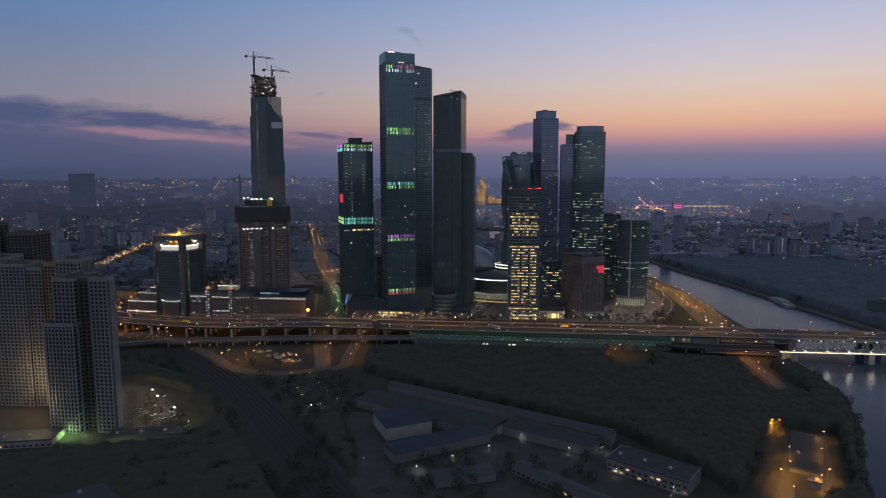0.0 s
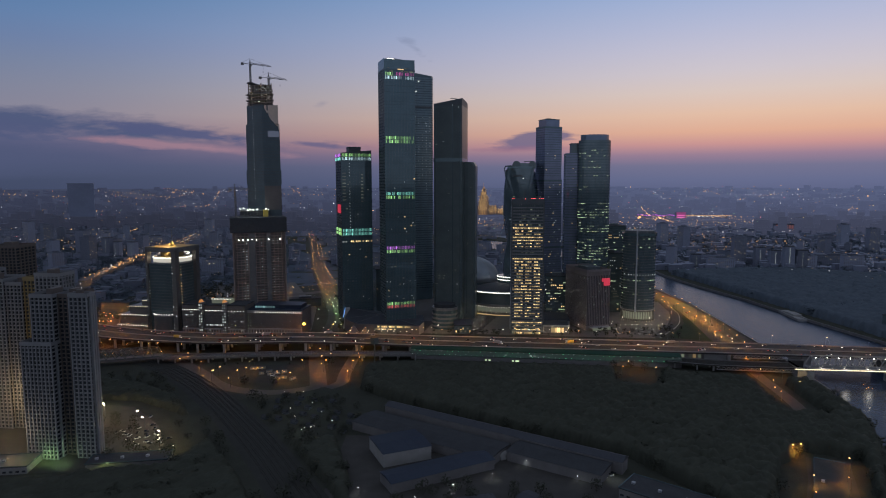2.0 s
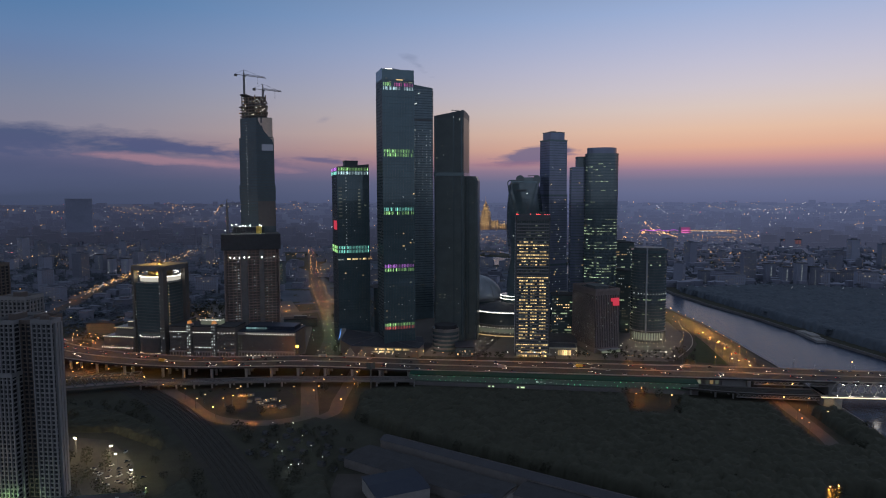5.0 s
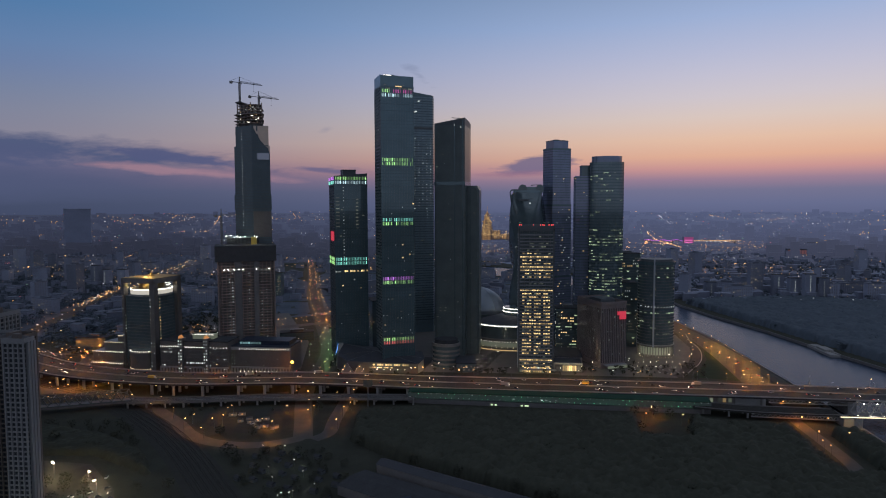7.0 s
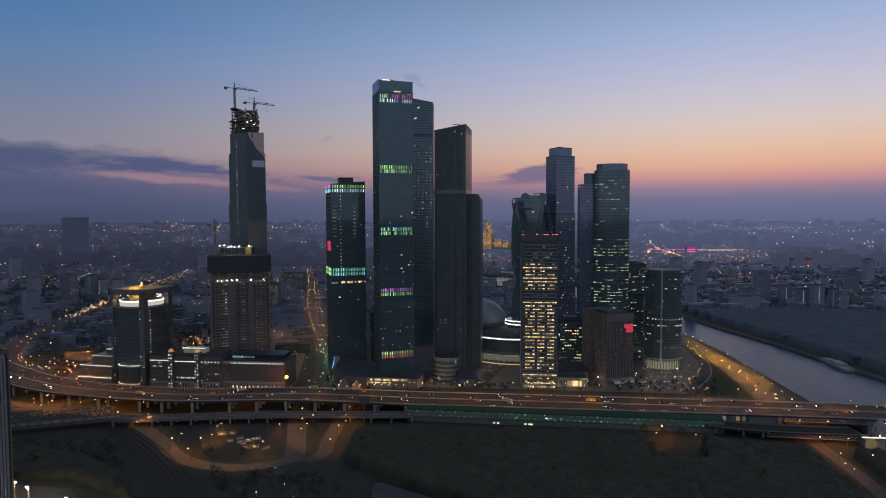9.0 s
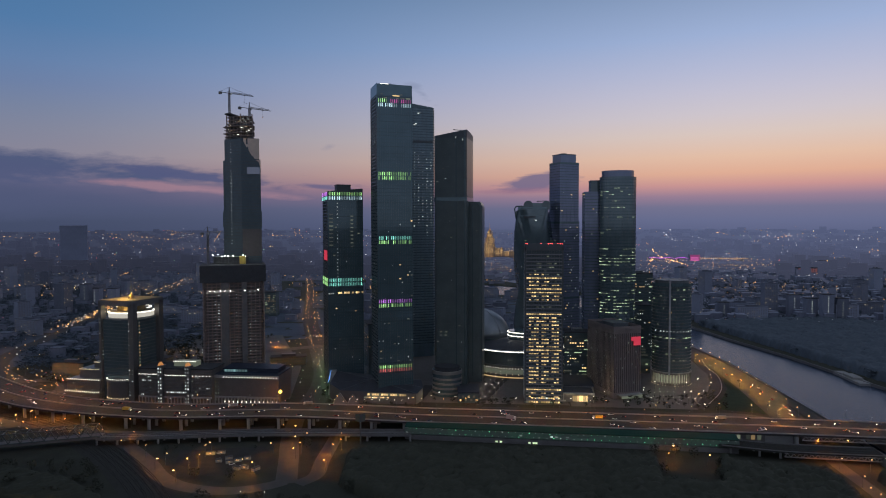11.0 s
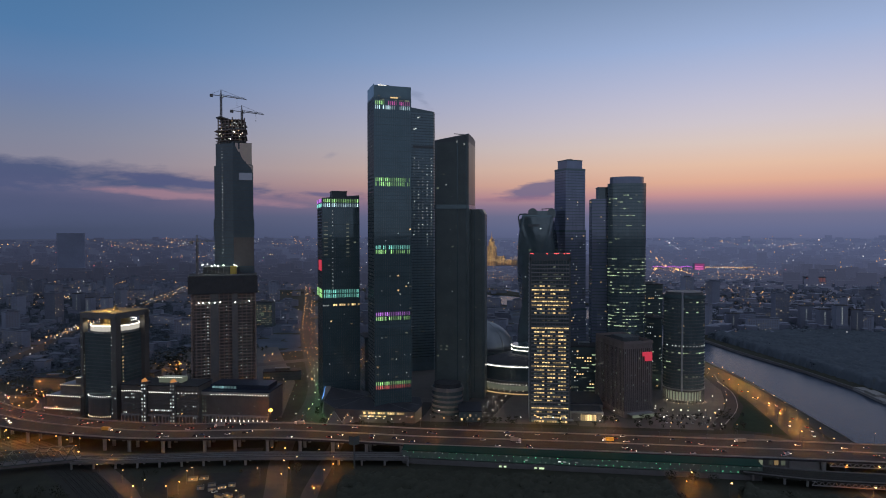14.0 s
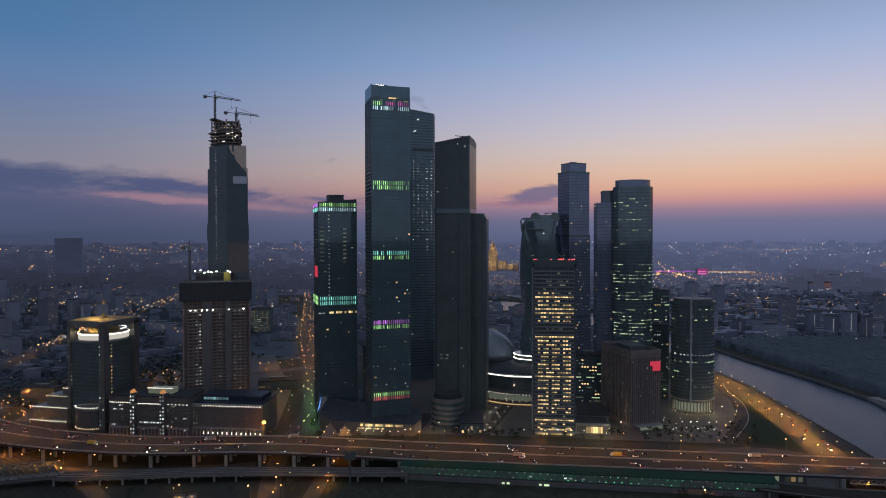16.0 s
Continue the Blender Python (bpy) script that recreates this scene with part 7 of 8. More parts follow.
light(-466, 530, 12, 7000, (1.0, 0.85, 0.6))
# garden plots between sidings and depot: small huts under white and greenish lamps
for i, (x, y) in enumerate(GARDEN_LAMPS):
    lamp(x, y, 0, kind=PATH, turn_=i * 40, power=420 if i % 2 else 700, colour=(0.7, 1.0, 0.7) if i % 3 else (0.85, 0.95, 1.0), reach=2.2)
for i in range(22):
    x, y = -206 + (i % 6) * 15 + rng.uniform(-3, 3), 530 + (i // 6) * 18 - (i % 6) * 5 + rng.uniform(-3, 3)
    t = thing("garden_hut", x, y, 0, -24 + rng.uniform(-8, 8), "small dark garden hut with a pitched roof", "hut", "garden huts")
    part("wall", Form().box(0, 5, 0, 4, 0, 2.4), METAL_DARK, t)
    part("roof", Form().add([(-0.3, -0.3, 2.4), (5.3, -0.3, 2.4), (5.3, 4.3, 2.4), (-0.3, 4.3, 2.4), (-0.3, 2, 3.7), (5.3, 2, 3.7)], [(0, 1, 5, 4), (2, 3, 4, 5), (0, 4, 3), (1, 2, 5), (3, 2, 1, 0)]), ROOF_DARK, t)
# depot yard: small white lamps
for x, y, p in ((-93, 407, 250), (-56, 398, 500), (-33, 416, 600), (-26, 480, 350), (16, 456, 350), (49, 437, 350), (-8, 434, 250), (-95, 515, 350), (-112, 530, 400), (-160, 497, 500), (-155, 502, 0), (8, 478, 900), (73, 440, 500), (78, 407, 300), (108, 385, 300)):
    lamp(x, y, 0, kind=PATH, turn_=rng.uniform(0, 360), power=1.6 * p, colour=(0.8, 0.95, 1.0), reach=2.6)
# lot by the river under orange lamps
for x, y, p in ((209, 492, 1800), (217, 494, 900), (239, 469, 1200), (224, 439, 1200), (201, 440, 1200), (192, 420, 1600), (183, 406, 2600), (212, 410, 2000), (204, 398, 2200), (179, 381, 3000)):
    lamp(x, y, 0, turn_=rng.uniform(0, 360), power=6.5 * p, colour=(1.0, 0.42, 0.07))
for x, y, p in ((264, 731, 9000), (287, 728, 9000), (282, 646, 5000), (259, 648, 9000), (261, 685, 9000), (284, 684, 6000), (253, 612, 9000), (254, 625, 0), (134, 699, 16000), (122, 681, 4000), (155, 680, 2000)):
    lamp(x, y, 0, turn_=rng.uniform(0, 360), power=p, cone=160)
for x, y in ((266, 755), (288, 752), (268, 784), (248, 690), (262, 690), (278, 689)):
    light(x, y, 8.0, 3200, ORANGE, 0.4, 165)
# floodlights on the bank tower's rotunda, the oval tower's base, bridge abutment
for dx_, dy_ in ((-17, -6), (0, -17), (13, -13), (17, 3)):
    light(-458.5 + dx_, 840 + dy_, 103.5, 3200, (1.0, 0.70, 0.28), 0.6)
for a in (200, 235, 270, 305, 340):
    light(196 + 27 * math.cos(radians(a)), 965 + 25 * math.sin(radians(a)), 2.0, 600, (1.0, 0.80, 0.50))
light(-456, 837, 122, 20000, (1.0, 0.64, 0.2), 1.0)
light(304, 682, 4.0, 900, (1.0, 0.66, 0.30))
for x in range(326, 500, 22):
    light(x, 687, 11.2, 1300, (1.0, 0.95, 0.85), 2.5)
# lamps of the unfinished tower's work deck
for x, y, z in ((-375, 912, 165), (-350, 914, 165), (-370, 958, 352)):
    light(x, y, z, 3000, (0.9, 1.0, 0.85))
big = thing("traffic_mast_light", -258, 806, 0, 0, "bright orange mast floodlight at the avenue's mouth", "floodlight")
part("pole", Form().prism(ellipse(0, 0, 0.3, 0.3, 8), 0, 17), STEEL, big)
part("lamp_head", Form().prism(ellipse(0, 0, 0.8, 0.8, 10), 17, 18.2, top=ellipse(0, 0, 2.1, 2.1, 10)).prism(ellipse(0, 0, 2.1, 2.1, 10), 18.2, 20.0, top=ellipse(0, 0, 0.7, 0.7, 10)), LAMP_MAST, big, "glaring orange lamp head")
light(-258, 803, 16, 6000, ORANGE, 1.0)


# ---- vehicles ----
def car_kind(paint, lit=True):
    t = thing("car", 0, 0, 0, 0, ("small %s car with its lights on" if lit else "small %s car parked with lights off") % paint.name.split("_")[-1].split(".")[0], "car", "cars in traffic" if lit else "parked cars")
    f = Form()
    f.prism([(-2.2, -0.85), (2.2, -0.8), (2.2, 0.8), (-2.2, 0.85)], 0.35, 0.85)
    f.add([(-2.2, -0.85, 0.85), (2.2, -0.8, 0.85), (2.2, 0.8, 0.85), (-2.2, 0.85, 0.85), (-2.1, -0.75, 1.0), (2.1, -0.7, 0.92), (2.1, 0.7, 0.92), (-2.1, 0.75, 1.0)], [(0, 1, 5, 4), (1, 2, 6, 5), (2, 3, 7, 6), (3, 0, 4, 7), (4, 5, 6, 7)])
    shell = part("body", f, paint, t)
    part("cabin", Form().prism([(-1.7, -0.72), (1.0, -0.72), (1.0, 0.72), (-1.7, 0.72)], 0.97, 1.48, top=[(-1.2, -0.6), (0.35, -0.6), (0.35, 0.6), (-1.2, 0.6)]), CAR_GLASS, t)
    f = Form().box(-1.9, 1.9, -0.6, 0.6, 0.22, 0.36)
    for x in (-1.35, 1.35):
        for y0 in (-0.92, 0.72):
            f.tube([[(x + 0.33 * math.cos(radians(a)), y, 0.33 + 0.33 * math.sin(radians(a))) for a in range(0, 360, 45)] for y in (y0, y0 + 0.2)])
    part("chassis", f, TYRE, t, "dark underbody on four tyres")
    for y in (-0.55, 0.55) if lit else ():
        part("headlight", Form().box(2.15, 2.3, y - 0.24, y + 0.24, 0.55, 0.85), HEADLIGHT, shell)
        part("tail_light", Form().box(-2.3, -2.18, y - 0.22, y + 0.22, 0.6, 0.88), TAILLIGHT, shell)
    return t


def truck_kind(mat_, label):
    t = thing("truck", 0, 0, 0, 0, label, "truck", "trucks in traffic")
    part("cargo_box", Form().box(-5, 2.2, -1.2, 1.2, 0.9, 3.6), mat_, t)
    part("cab", Form().prism([(2.4, -1.15), (4.4, -1.1), (4.4, 1.1), (2.4, 1.15)], 0.6, 2.8), CAR_PAINTS[0], t)
    part("windscreen", Form().box(4.38, 4.45, -1, 1, 1.7, 2.5), CAR_GLASS, t)
    part("chassis", Form().box(-4.9, 4, -0.6, 0.6, 0.6, 0.9), METAL_DARK, t)
    wheel = Form().tube([[(0.5 * math.cos(radians(a)), y, 0.5 * math.sin(radians(a))) for a in range(0, 360, 45)] for y in (-0.15, 0.15)]).mesh("wheel", TYRE)
    for x in (-3.6, -2.4, 3.3):
        for y in (-1.05, 1.05):
            part("wheel", wheel, None, t, at=pose(x, y, 0.5))
    for y in (-0.8, 0.8):
        part("headlight", Form().box(4.4, 4.52, y - 0.2, y + 0.2, 0.7, 1.0), HEADLIGHT, t)
        part("tail_light", Form().box(-5.1, -4.98, y - 0.2, y + 0.2, 1.0, 1.3), TAILLIGHT, t)
    return t


CARS = [car_kind(p) for p in CAR_PAINTS]
PARKED = [car_kind(p, False) for p in CAR_PAINTS[:3]]
TRUCKS = [truck_kind(WALL_PALE, "box truck with a pale cargo box"), truck_kind(YELLOW_SHEET, "box truck with a yellow cargo box")]
first = {id(o): True for o in CARS + TRUCKS + PARKED}


def place(kind, m):
    """The first of a kind is used itself, later ones are copies."""
    if first.pop(id(kind), None):
        kind.matrix_basis = m
        return kind
    return copy_thing(kind, m)


rc = random.Random(301)
for lane in (3.6, 7.2, 10.8, 14.4, 18.0, 28.0, 31.6, 35.2, 38.8, 42.4):
    x = -620 + rc.uniform(0, 60)
    while x < 500:
        k = rc.choice(TRUCKS) if rc.random() < 0.05 else rc.choice(CARS)
        place(k, pose(*deck_at(x, lane), DECK_Z + 0.02, 0, 0, deck_turn(x) + (0 if lane < 23 else 180)))
        x += rc.choice((20, 50, 95, 140)) * rc.uniform(0.8, 1.5)
for i in range(12):
    y = rc.uniform(825, 1130)
    k = rc.choice(CARS)
    place(k, pose(bank_x(y, rc.choice((-8, -4, 4, 8))), y, 0.2, 0, 0, 90 if i % 3 else -90))
for i in range(9):
    k, s = rc.choice(CARS), rc.randrange(3, len(street) - 3)
    (ax, ay), (bx, by) = street[s], street[s + 1]
    u_ = rc.random()
    place(k, pose(ax + (bx - ax) * u_ + rc.choice((-7, -3, 4, 8)), ay + (by - ay) * u_, 0.14, 0, 0, math.degrees(math.atan2(by - ay, bx - ax)) + rc.choice((0, 180))))
for i in range(24):  # parked in the quay forecourt
    place(rc.choice(PARKED), pose(152 + (i % 8) * 7.0 + rc.uniform(-1, 1), 866 + (i // 8) * 14 + rc.uniform(-1, 1), 0.12, 0, 0, 90 + rc.uniform(-8, 8)))
for i in range(10):
    place(rc.choice(CARS), pose(-540 + i * 34 + rc.uniform(-6, 6), 836 + rc.choice((-3, 3)), 0.14, 0, 0, rc.choice((0, 180))))
for x, y in ((68, 446), (72, 449), (75, 452), (-290, 505), (-284, 498), (-302, 522), (-276, 486), (-288, 492), (-281, 481), (-296, 482), (-272, 470), (-290, 470), (-305, 496), (-310, 486), (-298, 497), (-293, 488), (-301, 484), (-307, 490), (-284, 486), (-279, 491), (-287, 478), (-293, 474), (-270, 478), (-276, 472), (-266, 472), (-281, 466), (-262, 480), (-255, 655), (-240, 645), (-232, 640), (-262, 668)):
    place(rc.choice(PARKED), pose(x, y, 0.14, 0, 0, rc.uniform(0, 360)))
for i in range(14):  # low white lamps of the quay forecourt
    lamp(146 + (i % 7) * 9 + rc.uniform(-3, 3), 864 + (i // 7) * 22 + rc.uniform(-4, 4), 0, kind=WHITE, turn_=rc.uniform(0, 360), power=500 if i % 3 == 0 else 0)

# ---- trees ----
PHI = (1 + 5 ** 0.5) / 2
ICO_V = np.array([(-1, PHI, 0), (1, PHI, 0), (-1, -PHI, 0), (1, -PHI, 0), (0, -1, PHI), (0, 1, PHI), (0, -1, -PHI), (0, 1, -PHI), (PHI, 0, -1), (PHI, 0, 1), (-PHI, 0, -1), (-PHI, 0, 1)]) / 1.9
ICO_F = np.array([(0, 11, 5), (0, 5, 1), (0, 1, 7), (0, 7, 10), (0, 10, 11), (1, 5, 9), (5, 11, 4), (11, 10, 2), (10, 7, 6), (7, 1, 8), (3, 9, 4), (3, 4, 2), (3, 2, 6), (3, 6, 8), (3, 8, 9), (4, 9, 5), (2, 4, 11), (6, 2, 10), (8, 6, 7), (9, 8, 1)])


def crown_arrays(r, clumps, leaves):
    """Vertices and triangles of a ragged crown, 1 high and about 0.8 wide, from 0.25 up."""
    vs, fs, k = [], [], 0
    small = 0.05 if clumps > 12 else 0.075
    for _ in range(clumps):
        a, z = r.uniform(0, 2 * np.pi), r.uniform(0.3, 0.95)
        rad = 0.36 * np.sqrt(max(0.05, 1 - ((z - 0.55) / 0.48) ** 2)) * np.sqrt(r.uniform(0.1, 1))
        c = np.array([rad * np.cos(a), rad * np.sin(a), z])
        s = r.uniform(1.0, 1.9) * small
        vs.append(ICO_V * s * r.uniform(0.75, 1.25, (12, 1)) * np.array([1, 1, 0.8]) + c)
        fs.append(ICO_F + k)
        k += 12
    for _ in range(leaves):
        a, z = r.uniform(0, 2 * np.pi), r.uniform(0.25, 1.03)
        rad = 0.44 * np.sqrt(max(0.03, 1 - ((z - 0.6) / 0.5) ** 2))
        c = np.array([rad * np.cos(a), rad * np.sin(a), z])
        vs.append(c + r.normal(0, 0.045, (3, 3)))
        fs.append(np.array([[0, 1, 2]]) + k)
        k += 3
    return np.vstack(vs), np.vstack(fs)


def mesh_from(name, V, Fc, mat):
    me = bpy.data.meshes.new(name)
    me.vertices.add(len(V))
    me.vertices.foreach_set("co", V.astype(np.float32).ravel())
    me.loops.add(len(Fc) * 3)
    me.loops.foreach_set("vertex_index", Fc.astype(np.int32).ravel())
    me.polygons.add(len(Fc))
    me.polygons.foreach_set("loop_start", np.arange(0, len(Fc) * 3, 3, dtype=np.int32))
    me.polygons.foreach_set("use_smooth", np.zeros(len(Fc), dtype=bool))
    me.materials.append(mat)
    me.update(calc_edges=True)
    return me


nr = np.random.default_rng(5)
CROWNS = [crown_arrays(nr, 22, 130) for _ in range(6)]
SPARSE = [crown_arrays(nr, 12, 36) for _ in range(5)]
TRUNK_V = np.array([(0.03 * math.cos(a * 1.2566), 0.03 * math.sin(a * 1.2566), z) for z in (0, 0.5) for a in range(5)])
TRUNK_F = np.array([f_ for a in range(5) for f_ in ((a, (a + 1) % 5, 5 + (a + 1) % 5), (a, 5 + (a + 1) % 5, 5 + a))])


def wood(name, spots, low_, high_, protos, label, wide=(1.0, 1.4), leaf=None):
    """Many trees as one stretch of woodland."""
    vs, fs, k = [], [], 0
    for x, y in spots:
        h_ = nr.uniform(low_, high_)
        a = nr.uniform(0, 6.28)
        rot = np.array([[math.cos(a), -math.sin(a), 0], [math.sin(a), math.cos(a), 0], [0, 0, 1]])
        V, Fc = protos[nr.integers(len(protos))]
        s = np.array([h_ * nr.uniform(*wide), h_ * nr.uniform(*wide), h_])
        for v_, f_ in ((V, Fc), (TRUNK_V, TRUNK_F)):
            vs.append((v_ * s) @ rot.T + np.array([x, y, 0]))
            fs.append(f_ + k)
            k += len(v_)
    ob = new(name, mesh_from(name, np.vstack(vs), np.vstack(fs), leaf or LEAF))
    return tagged(ob, label, "woodland", kind="stuff")


def inside(poly, x, y):
    c = False
    for (ax, ay), (bx, by) in edges_of(poly):
        if (ay > y) != (by > y) and x < (bx - ax) * (y - ay) / (by - ay) + ax:
            c = not c
    return c


def scatter(poly, gap, share=1.0, avoid=()):
    xs, ys = [p[0] for p in poly], [p[1] for p in poly]
    res = []
    y = min(ys)
    while y < max(ys):
        x = min(xs)
        while x < max(xs):
            px_, py_ = x + nr.uniform(-0.5, 0.5) * gap, y + nr.uniform(-0.5, 0.5) * gap
            if nr.random() < share and inside(poly, px_, py_) and not any(inside(q, px_, py_) for q in avoid) and bank_depth(px_, py_) < -4:
                res.append((px_, py_))
            x += gap
        y += gap
    return res


def track_gap(x, y):
    """Whether a place lies on the sidings or the loop road."""
    return any((x - a) ** 2 + (y - b) ** 2 < 22 ** 2 for a, b in tracks_line) or any((x - a) ** 2 + (y - b) ** 2 < 16 ** 2 for a, b in LOOP + WEST)


LOT = [(132, 330), (222, 400), (256, 488), (222, 500), (195, 470), (165, 405), (120, 350)]
LANE = [(246, 570), (276, 570), (276, 720), (246, 720)]
CLEAR = [(112, 636), (150, 630), (170, 715), (122, 715)]
PARK = [(-92, 572), (90, 478), (130, 420), (150, 380), (190, 340), (260, 400), (300, 520), (306, 600), (300, 668), (180, 674), (176, 688), (-90, 688), (-150, 676), (-140, 610)]
BANK = [(500, 690), (1100, 700), (1150, 1250), (620, 1500), (360, 1440), (395, 1300), (430, 1140), (462, 990), (498, 820)]
wood("woodland_park", scatter(PARK, 11.5, 0.5, (LOT, LANE, CLEAR)), 6.5, 10, CROWNS, "dense dark park trees between depot and station")
wood("woodland_left", [p for p in scatter([(-560, 600), (-330, 640), (-180, 595), (-150, 560), (-140, 470), (-90, 330), (-280, 330), (-235, 440), (-290, 540), (-340, 570), (-560, 580)], 13, 0.5) if not track_gap(*p) and not (-212 < p[0] < -118 and 498 < p[1] < 592)], 5, 10, CROWNS, "rough bushes and trees along the sidings")
wood("woodland_depot", scatter([(-150, 560), (-105, 552), (-125, 505), (-100, 430), (-90, 330), (-140, 330), (-160, 440)], 14, 0.5), 6, 9, CROWNS, "dark trees along the depot fence")
wood("woodland_depot_yard", scatter([(-30, 440), (60, 405), (70, 350), (-20, 340), (-90, 385)], 12, 0.6), 5, 9, CROWNS, "small trees in the depot yard")
wood("woodland_home", scatter([(-420, 380), (-240, 420), (-225, 330), (-420, 300)], 15, 0.4), 5, 8, CROWNS, "dark trees below the apartment towers")
wood("woodland_site", [p for p in scatter([(-330, 680), (-230, 690), (-222, 660), (-300, 640)], 11, 0.3) if not track_gap(*p) and not (-292 < p[0] < -205 and 622 < p[1] < 680)], 3, 5, CROWNS, "bushes round the works yard")
wood("woodland_bank", scatter(BANK, 30, 0.5), 10, 13, SPARSE, "dark wooded bank across the river", (1.4, 1.9), LEAF_HAZY)
wood("woodland_quay", scatter([(205, 846), (225, 840), (246, 940), (240, 950)], 9, 0.25), 4, 6, SPARSE, "small trees on the grass wedge by the quay")
wood("woodland_city_left", [p for p in scatter([(-700, 870), (-560, 900), (-480, 1300), (-640, 1800), (-1500, 2000), (-1100, 1000)], 15, 0.6) if not any((p[0] - a) ** 2 + (p[1] - b) ** 2 < 20 ** 2 for a, b in LEFT)], 8, 12, SPARSE, "street trees among the city blocks", (1.4, 1.9), LEAF_HAZY)
wood("woodland_city_right", scatter([(350, 1500), (1200, 1300), (1800, 2300), (300, 2500), (100, 1900)], 26, 0.6), 9, 14, SPARSE, "street trees across the river", (1.4, 1.9), LEAF_HAZY)
wood("woodland_quarter", [p for p in scatter([(-200, 842), (225, 842), (245, 900), (150, 910), (60, 846), (-60, 860), (-200, 852)], 9, 0.3)], 4, 8, SPARSE, "small trees along the frontage road")
wood("woodland_towers", scatter([(-620, 880), (-430, 870), (-400, 960), (-430, 1240), (-640, 1190)], 12, 0.5), 6, 11, SPARSE, "dark trees and shrubs behind the offices")
wood("woodland_avenue", [(x + nr.uniform(7, 13), y + nr.uniform(-6, 6)) for x, y in stations(street, 9) if 850 < y < 1100], 5, 8, SPARSE, "row of small trees lit green along the avenue", leaf=LEAF)
wood("woodland_front", scatter([(-230, 826), (-110, 826), (-110, 833), (-230, 833)], 7, 0.6) + scatter([(-60, 838), (45, 838), (45, 848), (-60, 848)], 8, 0.45), 4, 7, SPARSE, "small trees before the mall and offices")


def canopy(name, poly, step, z, crown, label, avoid=(), leaf=None):
    """The closed canopy of a wood: one sheet that billows over the crowns and falls to the ground at its edges."""
    xs = np.arange(min(p[0] for p in poly), max(p[0] for p in poly) + step, step)
    ys = np.arange(min(p[1] for p in poly), max(p[1] for p in poly) + step, step)
    n, m = len(xs), len(ys)
    gx, gy = np.meshgrid(xs + 0.0, ys + 0.0)
    gx, gy = gx + nr.uniform(-0.35, 0.35, gx.shape) * step, gy + nr.uniform(-0.35, 0.35, gy.shape) * step
    ok = np.array([[inside(poly, x, y) and not any(inside(q, x, y) for q in avoid) and bank_depth(x, y) < -6 for x in xs] for y in ys])
    height = np.full(gx.shape, 0.7 * z)
    k = int(crown / step) + 1
    for _ in range(int(1.5 * n * m * step * step / crown ** 2)):
        i, j = int(nr.integers(n)), int(nr.integers(m))
        r, top = crown * nr.uniform(0.55, 1.0), z * nr.uniform(0.8, 1.12)
        a, b, c, d = max(0, j - k), min(m, j + k + 1), max(0, i - k), min(n, i + k + 1)
        q = ((gx[a:b, c:d] - xs[i]) ** 2 + (gy[a:b, c:d] - ys[j]) ** 2) / r ** 2
        height[a:b, c:d] = np.maximum(height[a:b, c:d], np.where(q < 1, top - 0.32 * z * q, 0))
    height += nr.uniform(-0.04, 0.04, height.shape) * z
    k = max(2, round(5.0 / step))
    pad = np.pad(ok.astype(float), k)
    cover = sum(pad[k + b:m + k + b, k + a:n + k + a] for a in range(-k, k + 1) for b in range(-k, k + 1)) / (2 * k + 1) ** 2
    height *= np.sqrt(np.clip((cover - 0.56) / 0.42, 0, 1))
    quad = ok[:-1, :-1] & ok[1:, :-1] & ok[:-1, 1:] & ok[1:, 1:]
    q = np.pad(quad, 1)
    height = np.where(q[:-1, :-1] & q[1:, :-1] & q[:-1, 1:] & q[1:, 1:], height, -0.6)
    V = np.stack([gx, gy, height], axis=2).reshape(-1, 3)
    jj, ii = np.nonzero(quad)
    q0 = jj * n + ii
    F = np.concatenate([np.stack([q0, q0 + 1, q0 + n + 1], 1), np.stack([q0, q0 + n + 1, q0 + n], 1)])
    me = mesh_from(name, V, F, leaf or LEAF)
    me.polygons.foreach_set("use_smooth", np.ones(len(F), dtype=bool))
    tagged(new(name, me), label, "woodland", kind="stuff")


canopy("canopy_park", PARK, 1.9, 11.0, 5.0, "dense dark canopy of the park trees", (LOT, LANE, CLEAR))
canopy("canopy_bank", BANK, 3.6, 13.0, 7.5, "dense canopy of the wooded bank", leaf=LEAF_HAZY)
canopy("canopy_home", [(-240, 496), (-172, 412), (-118, 332), (-88, 270), (-230, 270), (-300, 300), (-420, 300), (-420, 375), (-335, 396), (-288, 415), (-236, 431), (-232, 470)], 2.2, 7.5, 4.2, "dark scrub below the apartment towers")
wood("woodland_gardens", scatter([(-212, 590), (-150, 590), (-118, 540), (-118, 500), (-190, 500), (-215, 560)], 9, 0.6), 3, 6, CROWNS, "fruit trees and bushes among the garden huts")
canopy("canopy_fence", [(-168, 482), (-130, 492), (-104, 430), (-92, 380), (-60, 330), (-40, 290), (-62, 322), (-112, 405)], 2.2, 6.5, 4.2, "dark scrub along the depot fence")
canopy("canopy_sidings", [(-560, 560), (-420, 620), (-350, 600), (-300, 570), (-262, 520), (-300, 540), (-340, 560), (-560, 540)], 2.2, 5.5, 4.0, "low scrub beside the sidings")
# single trees by the lit yards
oak = thing("tree", -248, 447, 0, 0, "leafy tree lit from a yard lamp", "tree", "yard trees")
V, Fc = CROWNS[0]
part("crown", mesh_from("crown", V * 9.0, Fc, LEAF), LEAF, oak)
